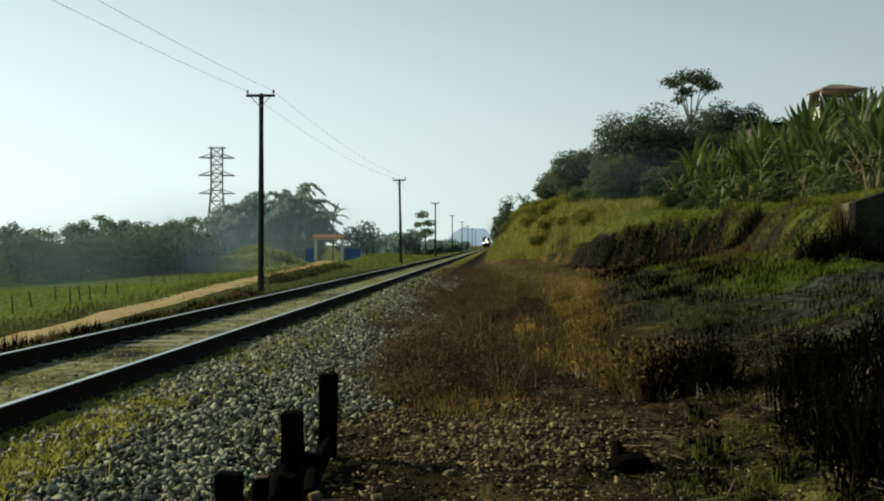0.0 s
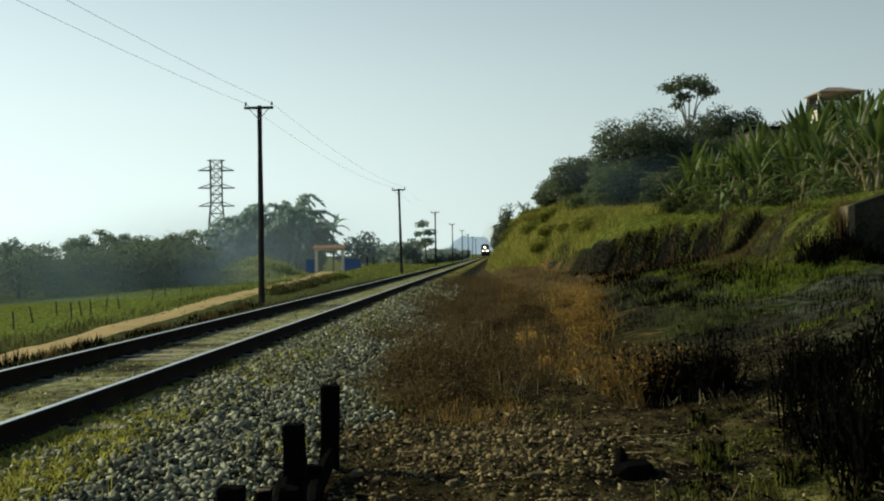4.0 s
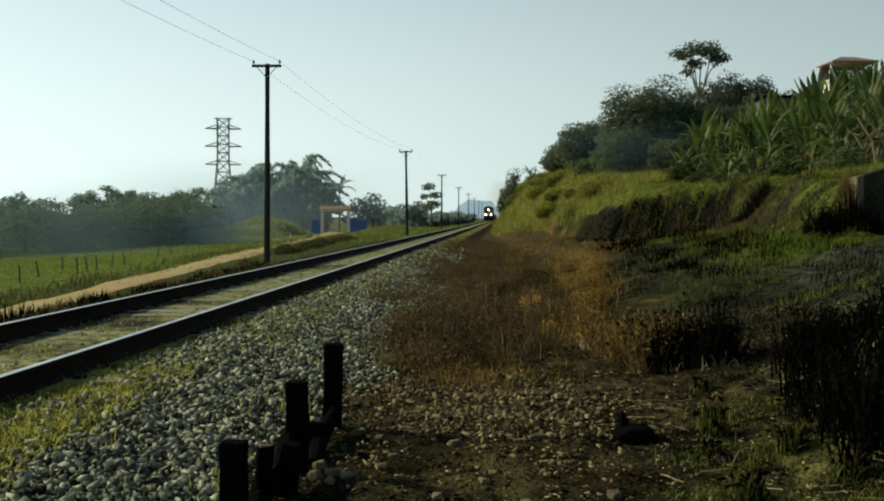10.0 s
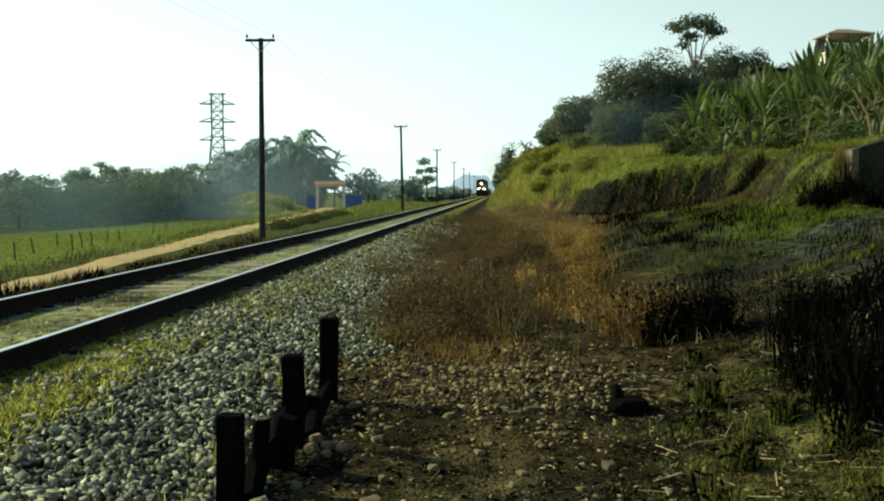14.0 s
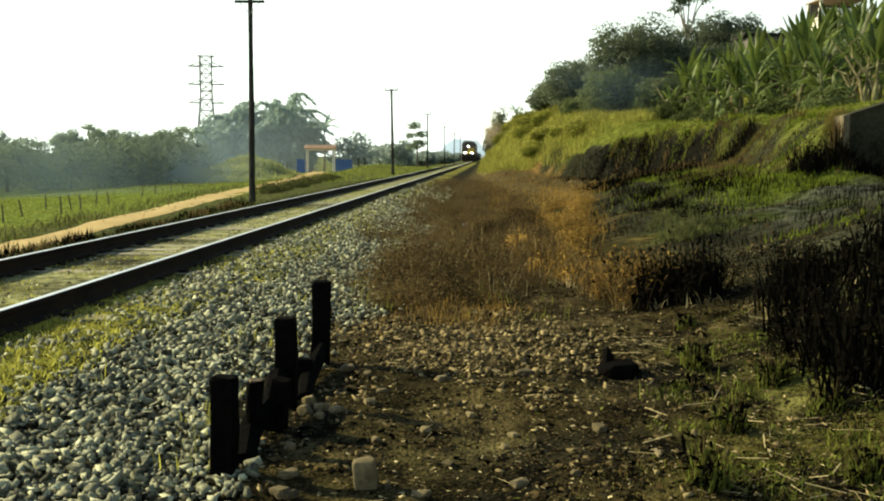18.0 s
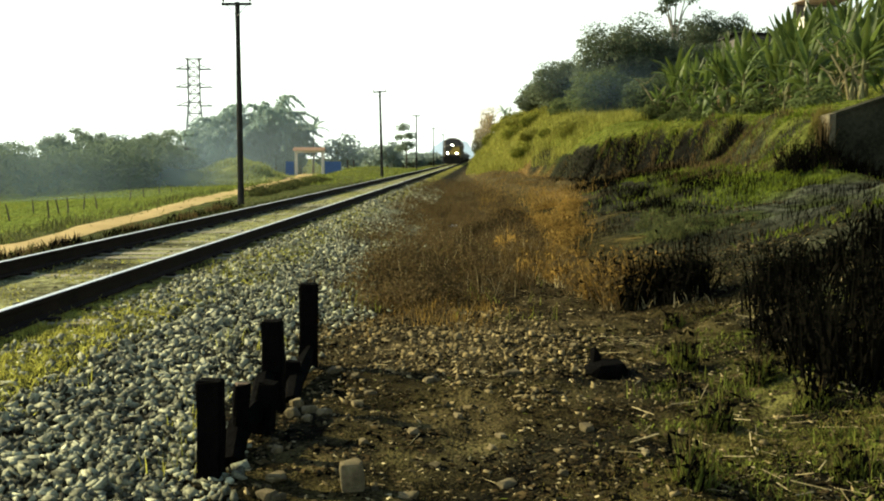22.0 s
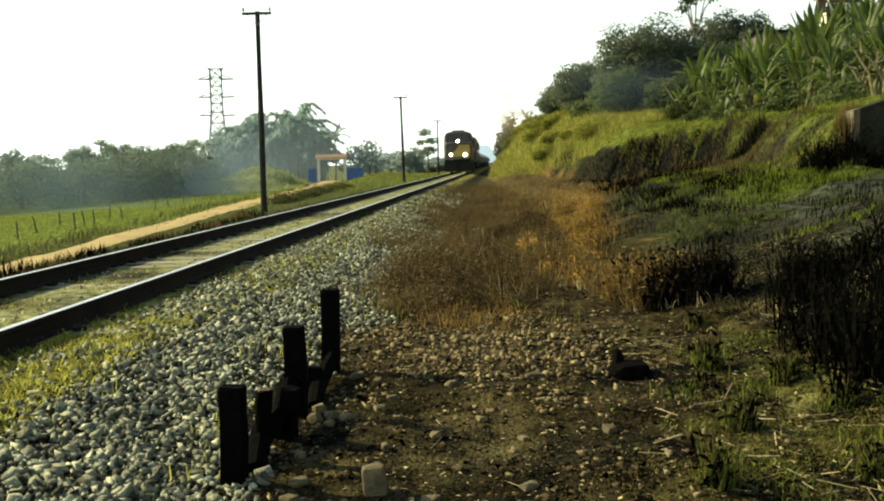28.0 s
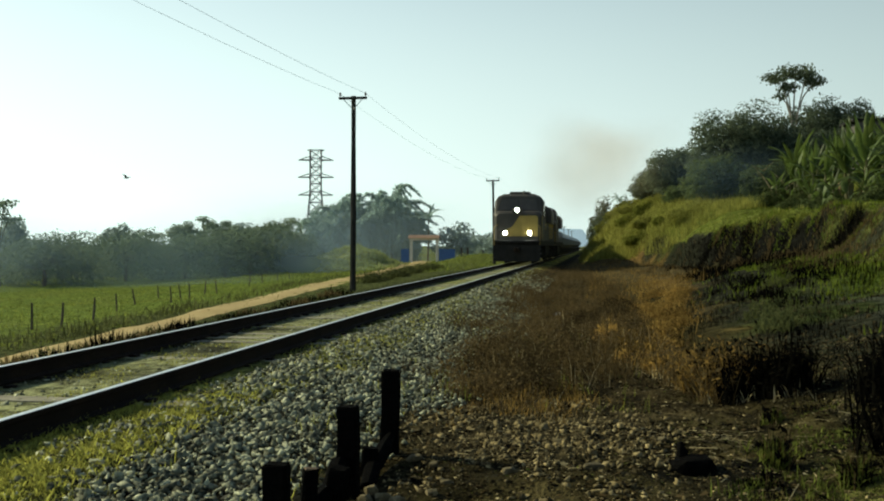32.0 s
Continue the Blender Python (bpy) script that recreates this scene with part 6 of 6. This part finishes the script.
                        grass_set(12000, (1.3, 8), (8.5, 24), lambda x, y: patch(x, y, 0.8, 51, -0.2, 0.4), (0.04, 0.2), 0.01, 0.5)], M["burnt"], "blackened stubble on the bank", "stubble")
stuff("ballast_grass", [grass_set(90000, (-3.65, -2.1), (3.6, 40), lambda x, y: (0.45 * smooth(-y, -9, -6.5) + 0.55 * patch(x, y, 0.8, 52, -0.9, 0.2)) * (1 - 0.55 * smooth(y, 6.5, 10)) * np.exp(-((x - turf_line(y)) / 0.55 + 0.25 * vnoise(x, y, 0.6, 15)) ** 6), (0.012, 0.1), 0.011, 1.45, 1.8, None, True),
                        grass_set(30000, (-5.2, -3.65), (4.5, 60), lambda x, y: patch(x, y, 0.6, 53, -0.3, 0.4), (0.01, 0.05), 0.01, 1.5, 1.6, None, True),
                        grass_set(1500, (-2.4, -1.3), (4.3, 20), lambda x, y: patch(x, y, 0.5, 54, 0.2, 0.6), (0.04, 0.16), 0.007, 0.5, 1.4)], M["dry_turf"], "yellowing turf growing through the ballast", "grass")
stuff("verge_grass", [grass_set(17000, (-9.3, -6.3), (8, 75), lambda x, y: 0.3 + 0.7 * patch(x, y, 1.0, 55, -0.3, 0.4), (0.05, 0.22), 0.022, 0.7, 1.5)], M["weed_green"], "dark low weeds beside the track bed", "weeds")
stuff("verge_stubble", [grass_set(9000, (-9.2, -7.3), (10, 60), lambda x, y: patch(x, y, 0.9, 56, 0.0, 0.35) * np.exp(-((x + 8.0) / 0.55) ** 2), (0.06, 0.22), 0.02, 1.0, 1.5)], M["burnt"], "black burnt tufts beside the dirt road", "stubble")


def off_road(x, y):
    return np.abs(x - np.interp(y, ROAD_Y, ROAD_X)) > np.interp(y, (10, 40, 60), (0.75, 0.9, 1.3))


stuff("road_edge_grass", [grass_set(26000, (-22, -9), (14, 70), lambda x, y: np.exp(-((np.interp(y, ROAD_Y, ROAD_X) - np.interp(y, (10, 40, 60), (1.15, 1.5, 2.0)) - x) / np.interp(y, (10, 50), (0.45, 0.9))) ** 2) * (0.3 + 0.7 * patch(x, y, 1.4, 68, -0.4, 0.3)), (0.15, 0.45), 0.03, 0.9, 1.6)], M["weed_green"], "taller dark grass along the edge of the dirt road", "grass")
stuff("field_grass", [grass_set(84000, (-48, -9.5), (14, 120), lambda x, y: off_road(x, y) * (x < np.interp(y, ROAD_Y, ROAD_X)) * (x > -46) * (0.35 + 0.65 * patch(x, y, 2.5, 57, -0.4, 0.4)), (0.04, 0.14), 0.035, 0.9, 1.4)], M["pasture"], "green pasture grass beyond the dirt road", "grass")
stuff("rise_grass", [grass_set(26000, (-33, -6.8), (70, 165), lambda x, y: off_road(x, y) * (0.4 + 0.6 * patch(x, y, 3, 58, -0.4, 0.4)), (0.08, 0.32), 0.06, 1.0)], M["pasture"], "rough yellow green grass beyond the second pole", "grass")

stuff("hillock_grass", [grass_set(22000, (-38, -21), (96, 126), lambda x, y: off_road(x, y) * smooth(1.2 - np.hypot((x + 29) / 7.5, (y - 111) / 12) + 0.4 * vnoise(x, y, 1.8, 59), 0.0, 0.5), (0.2, 0.7), 0.09, 1.35, 1.0, lambda x, y: 0.4 + 0.8 * patch(x, y, 1.6, 60, -0.4, 0.5), True)], M["pale_grass"], "tall pale grass on the hillock before the bamboo", "grass")

# litter of straw and stalks on the ground
sx, sy = field(2300, (-1.2, 4.0), (3.5, 8.6), rg, lambda x, y: 0.06 + 0.94 * smooth(x, 0.4, 1.5) * (0.2 + 0.8 * patch(x, y, 0.6, 27, -0.2, 0.4)))
sp = on_ground(sx, sy, 0.025)
n = len(sx)
a, L, W = rg.uniform(0, 6.28, n), 0.02 + 0.21 * rg.uniform(0, 1, n) ** 2.6, 0.0009 + 0.0035 * rg.uniform(0, 1, n) ** 1.6
d = np.stack([np.cos(a), np.sin(a), rg.normal(0.05, 0.12, n)], -1) * L[:, None] / 2
s = np.stack([-np.sin(a), np.cos(a), 0 * a], -1) * W[:, None]
up = np.array((0, 0, 1.0)) * W[:, None]
sv = np.stack([sp - d - s, sp - d + up, sp - d + s, sp + d - s, sp + d + up, sp + d + s], 1).reshape(-1, 3)
k = np.arange(n)[:, None] * 6
stuff("straw_litter", [(sv, np.concatenate([k + np.array(q) for q in ((0, 1, 4), (0, 4, 3), (1, 2, 5), (1, 5, 4))]))], M["straw"], "bleached straw and stalks littering the soil", "straw")

# ---- fence beyond the road ----
rf = np.random.RandomState(3)
post_bm = tube([(0, 0, -0.2), (0.01, 0, 0.35), (0, 0.01, 0.64)], [0.036, 0.032, 0.028], 6)
first_post = None
for x, y in ((-13.5, 21.6), (-12.65, 21.5), (-13.1, 23.8), (-16.3, 31.1), (-17.5, 34.8), (-16.0, 34.8), (-16.6, 37.0), (-16.35, 37.3), (-20.2, 42.4), (-18.0, 42.7), (-17.3, 42.5), (-20.6, 55.5), (-20.9, 58.7), (-22.4, 66.0), (-23.8, 73.0)):
    if first_post is None:
        first_post = thing("fence_post", pose(x, y, gz(x, y)), "grey weathered timber fence post in pasture", "fence post", "fence posts")
        part("shaft", post_bm, M["fence"], first_post)
    else:
        copy_thing(first_post, pose(x, y, gz(x, y), rf.uniform(-9, 9), rf.uniform(-10, 10), rf.uniform(0, 90)))

# low scrub between the road and the line
for k in range(14):
    y = 50 + 2.6 * k + rf.uniform(-0.6, 0.6)
    x = float(np.interp(y, ROAD_Y, ROAD_X)) + np.interp(y, (50, 85), (2.6, 3.6)) + rf.uniform(-0.6, 0.6)
    w, h = rf.uniform(1.0, 2.0), rf.uniform(0.3, 0.7)
    v, tr = leaves([(0, 0, 0.2 * h, w / 2, w / 2, h * 0.8), (0.3 * w, 0.2 * w, 0.1 * h, w * 0.35, w * 0.35, h * 0.6)], 1500, 0.1, np.random.RandomState(1000 + k))
    tagged(put("scrub_bush", mesh_np("scrub_bush", v, tr, M["weed_green"]), None, pose(x, y, gz(x, y))), "low olive scrub between the dirt road and the railway", "bush", "scrub beside the road")

# ---- ballast stones ----
def block():
    """A cube of triangles with its corners pulled about later."""
    v = np.array([(x, y, z) for x in (-1, 1) for y in (-1, 1) for z in (-1, 1)], float) * 0.68
    f = np.array([(0, 1, 3), (0, 3, 2), (4, 6, 7), (4, 7, 5), (0, 4, 5), (0, 5, 1), (2, 3, 7), (2, 7, 6), (0, 2, 6), (0, 6, 4), (1, 5, 7), (1, 7, 3)])
    return v, f


ICO_V, ICO_F = block()
CHIP_V, CHIP_F = np.array([(-1, -0.8, -0.5), (1, -0.7, -0.4), (0.8, 0.9, -0.5), (-0.9, 0.7, -0.3), (0.0, 0.1, 0.7)]) * 0.7, np.array([(0, 1, 4), (1, 2, 4), (2, 3, 4), (3, 0, 4)])


def stones(x, y, size, r, lift=0.3, flat=0.5, tilt=0.6, chip=False):
    """Angular stones, each of its own shape and turn."""
    n = len(x)
    base_v, base_f = (CHIP_V, CHIP_F) if chip else (ICO_V, ICO_F)
    v = base_v[None] * (1 + r.choice((-0.62, -0.25, 0.1, 0.45), (n, len(base_v), 3))) * (size[:, None] * r.uniform(0.35, 1.6, (n, 3)))[:, None]
    v[..., 2] *= flat
    h, p, g = r.uniform(0, np.pi, n), r.normal(0, tilt, n), r.uniform(0, 6.28, n)
    q = np.stack([np.cos(p / 2) * np.cos(h), np.sin(p / 2) * np.cos(g), np.sin(p / 2) * np.sin(g), np.cos(p / 2) * np.sin(h)], -1)
    q /= np.linalg.norm(q, axis=1)[:, None]
    w, a, b, c = q.T
    R = np.stack([1 - 2 * (b * b + c * c), 2 * (a * b - c * w), 2 * (a * c + b * w), 2 * (a * b + c * w), 1 - 2 * (a * a + c * c), 2 * (b * c - a * w), 2 * (a * c - b * w), 2 * (b * c + a * w), 1 - 2 * (a * a + b * b)], -1).reshape(n, 3, 3)
    v = np.einsum("nij,nkj->nki", R, v) + np.stack([x, y, height(x, y) + size * lift], -1)[:, None]
    f = base_f[None] + (np.arange(n) * len(base_v))[:, None, None]
    return v.reshape(-1, 3), f.reshape(-1, 3)


rk = np.random.RandomState(12)
x1, y1 = field(39000, (-3.3, -0.4), (3.1, 30), rk, lambda x, y: smooth(-x + 0.35 * vnoise(x, y, 0.7, 61) + 0.3 * smooth(y, 6.8, 9), 1.15, 1.85) * (1 - 0.97 * np.exp(-((x - turf_line(y)) / 0.55 + 0.25 * vnoise(x, y, 0.6, 15)) ** 6) * (0.45 * smooth(-y, -9, -6.5) + 0.55 * patch(x, y, 0.8, 52, -0.9, 0.2)) * (1 - 0.45 * smooth(y, 6.5, 10))), 1.9)
x2, y2 = field(1200, (-5.2, -3.7), (5.0, 30), rk, None, 1.6)
x3, y3 = field(3000, (-3.3, -1.4), (26, 60), rk, lambda x, y: smooth(-y, -50, -28), 1.2)
x9, y9 = field(2500, (-3.3, -1.1), (-9, 3.2), rk)
x4, y4 = field(2500, (-6.4, -5.4), (6, 40), rk, None, 1.4)
stuff("ballast_stones", [stones(x1, y1, 0.0125 + 0.0235 * rk.uniform(0, 1, len(x1)) ** 1.5, rk, 0.3, 0.62, 1.1), stones(x2, y2, rk.uniform(0.012, 0.028, len(x2)), rk, 0.1), stones(x3, y3, rk.uniform(0.03, 0.06, len(x3)), rk), stones(x9, y9, rk.uniform(0.02, 0.05, len(x9)), rk), stones(x4, y4, rk.uniform(0.02, 0.04, len(x4)), rk)], M["stone"], "grey broken ballast stones beside the rails", "ballast")
x5, y5 = field(13000, (-1.9, 1.9), (5.6, 11.5), rk, lambda x, y: smooth(1 - np.hypot((x + 0.2) / 1.6, (y - 7.7) / 2.3) + 0.4 * vnoise(x, y, 0.5, 62), 0.1, 0.7))
x7, y7 = field(48000, (-1.5, 3.6), (3.3, 13.0), rk, lambda x, y: 0.35 + 0.65 * patch(x, y, 0.5, 63, -0.3, 0.4), 1.3)
x8, y8 = field(12000, (2.2, 9.5), (7.5, 24), rk, lambda x, y: patch(x, y, 1.0, 64, -0.4, 0.4), 1.2)
stuff("soil_crumbs", [stones(x8, y8, 0.006 + 0.03 * rk.uniform(0, 1, len(x8)) ** 3, rk, 0.2), stones(x7, y7, 0.004 + 0.024 * rk.uniform(0, 1, len(x7)) ** 2.4, rk, 0.2, chip=True)], M["crumb"], "crumbs of dark burnt soil and cinders", "soil")
x6, y6 = field(1000, (-1.3, 2.0), (3.6, 9.0), rk)
stuff("tan_gravel", [stones(x5[::2], y5[::2], 0.007 + 0.026 * rk.uniform(0, 1, len(x5[::2])) ** 2, rk, 0.2, 0.6, 1.2), stones(x5[1::2], y5[1::2], 0.008 + 0.03 * rk.uniform(0, 1, len(x5[1::2])) ** 1.7, rk, 0.15, 0.7, 0.7, True), stones(x6, y6, 0.005 + 0.022 * rk.uniform(0, 1, len(x6)) ** 2, rk, 0.15, 0.45)], M["tan_stone"], "tan gravel spilled over the burnt soil", "gravel")

# scraps of leaf and cinder lying flat on the soil
for name, n, size, mt, lb in (("burnt_litter", 26000, 0.02, "burnt", "burnt leaf scraps on the soil"), ("brown_litter", 26000, 0.017, "weed_brown", "brown leaf scraps on the soil"), ("green_litter", 9000, 0.013, "moss", "tiny green leaves on the soil"), ("pale_litter", 8000, 0.014, "straw", "pale scraps of dry leaf on the soil")):
    px, py = field(n, (-1.4, 4.2), (3.3, 12.5), rk, lambda x, y: 0.15 + 0.85 * patch(x, y, 0.4, 20 + len(name), -0.3, 0.4) * (smooth(x, 0.2, 1.4) if "green" in name else 1), 1.2)
    stuff(name, [stones(px, py, 1.35 * size * (0.25 + rk.uniform(0, 1, len(px)) ** 2), rk, 0.15, 0.2, 0.35, True)], M[mt], lb, "litter")

# ---- sleepers, half buried ----
sl = bmesh.new()
box(2.75, 0.24, 0.16, 0, 0, -0.16, 0.012, sl)
sleeper_mesh = bpy.data.meshes.new("sleeper")
sl.to_mesh(sleeper_mesh)
sl.free()
sleeper_mesh.materials.append(M["sleeper"])
cl = box(0.1, 0.09, 0.035, 0, 0, -0.003, 0.008)
clip_mesh = bpy.data.meshes.new("rail_clip")
cl.to_mesh(clip_mesh)
cl.free()
clip_mesh.materials.append(M["rust"])
rsl = np.random.RandomState(40)
for k in range(130):
    y = -8 + 0.62 * k + rsl.uniform(-0.03, 0.03)
    sob = put("sleeper", sleeper_mesh, track, pose(rsl.uniform(-0.05, 0.05), y, -0.177 - rsl.uniform(0.0, 0.05), 0, 0, rsl.uniform(-0.8, 0.8)))
    if y < 30:
        for s in (-1, 1):
            for q in (-1, 1):
                put("rail_clip", clip_mesh, sob, pose(s * GAUGE / 2 + q * 0.105, 0, 0))


def smoke(n, reach, share, seed, size=(2.4, 3.6), wide=1.25, material="smoke", label="thin brown exhaust smoke drifting above the train", name="exhaust_smoke"):
    """A drift of soft round wisps, each fading out towards its rim."""
    r = np.random.RandomState(seed)
    vs, ts, al = [], [], []
    for k in range(n):
        c = r.normal(0, 1, 3).clip(-1.5, 1.5) * np.array(reach)
        rad, a0, p = r.uniform(*size), r.uniform(-0.5, 0.5), r.uniform(-0.4, 0.4)
        ex, ez = np.array((math.cos(a0), math.sin(a0), 0.0)), np.array((0.0, math.sin(p), math.cos(p)))
        o = len(vs)
        vs.append(c)
        al.append(share)
        for q, f in ((0.3, 0.82), (0.55, 0.48), (0.8, 0.14), (1.0, 0.0)):
            for i in range(16):
                t = 2 * math.pi * i / 16
                w = 1 + 0.18 * math.sin(3 * t + k)
                vs.append(c + (ex * math.cos(t) * wide + ez * math.sin(t)) * rad * q * w)
                al.append(share * f)
        for i in range(16):
            j = (i + 1) % 16
            ts.append((o, o + 1 + i, o + 1 + j))
            for b in range(3):
                p0, p1 = o + 1 + 16 * b, o + 17 + 16 * b
                ts += [(p0 + i, p1 + i, p1 + j), (p0 + i, p1 + j, p0 + j)]
    me = mesh_np(name, vs, ts, M[material], True)
    at = me.attributes.new("share", "FLOAT", "POINT")
    at.data.foreach_set("value", np.array(al, np.float32))
    return tagged(put(name, me), label, "smoke", kind="stuff")


SMOKE = [(smoke(3, sp, sh, 4 + k, (3.4, 4.8), 1.5), back, x, z) for k, (sp, sh, back, x, z) in enumerate((((1.6, 6, 0.7), 0.15, 24, 3.4, 7.0), ((2.6, 10, 1.3), 0.17, 48, 7.0, 9.4)))]


# smoke wisps over the field; the sheets before bamboo and hillock are added haze
for k, (x, y, z, n, reach, share, size) in enumerate(((-30, 63, 0.0, 2, (4, 2, 0.6), 0.2, (5, 6)), (-42, 62, 0.4, 2, (5, 2, 0.6), 0.22, (5, 6)), (-56, 60, 0.6, 2, (6, 2, 0.6), 0.24, (5, 6)), (-50, 160, 2.0, 1, (1, 1, 0.3), 0.24, (13, 14)), (-37, 158, 2.0, 1, (1, 1, 0.3), 0.22, (12, 13)), (-28, 94, -0.8, 1, (1, 1, 0.2), 0.4, (5, 6)), (8.2, 64, 6.0, 1, (0.3, 0.3, 0.2), 0.15, (2.4, 2.8)))):
    smoke(n, reach, share, 30 + k, size, 2.2, "mist", "thin grey smoke and added haze before distant trees", "drifting_smoke").location = (x, y, z)


# ---- what moves ----
def motions():
    speed, y_end = 10.7, 58.0

    def line(back):
        return [(t, pose(TRACK_X, y_end + speed * (32 - t) + back, 0)) for t in range(0, 33, 4)]
    walk(lead, line(0))
    walk(second, line(22.2))
    for ob, back, x, z in SMOKE:
        walk(ob, [(t, pose(TRACK_X + x, y_end + speed * (32 - t) + back, z)) for t in range(0, 33, 4)])
    for k, w in enumerate(wagons):
        walk(w, line(44.4 + 12.9 * k))
    for w in lead_wheels + second_wheels:
        base = w.matrix_basis.copy()
        y0, r = base.translation.y, 0.53
        walk(w, [(k / 15, pose(0, y0, r, math.degrees(speed * k / 15 / r) % 360, 0, 0)) for k in range(481)])
    walk(bird, [(0, pose(-30.5, 99, 2.0, 0, 0, 80)), (29.2, pose(-30.5, 99, 2.0, 0, 0, 80)), (30, pose(-32.1, 100, 8.7, 0, 10, 80)), (30.6, pose(-40.0, 100, 9.9, 0, -10, 80)), (31, pose(-41.9, 100, 9.3, 0, 10, 80)), (31.5, pose(-45.8, 100, 8.7, 0, -10, 85)), (32, pose(-51.8, 100, 8.7, 0, 10, 85))])


motions()
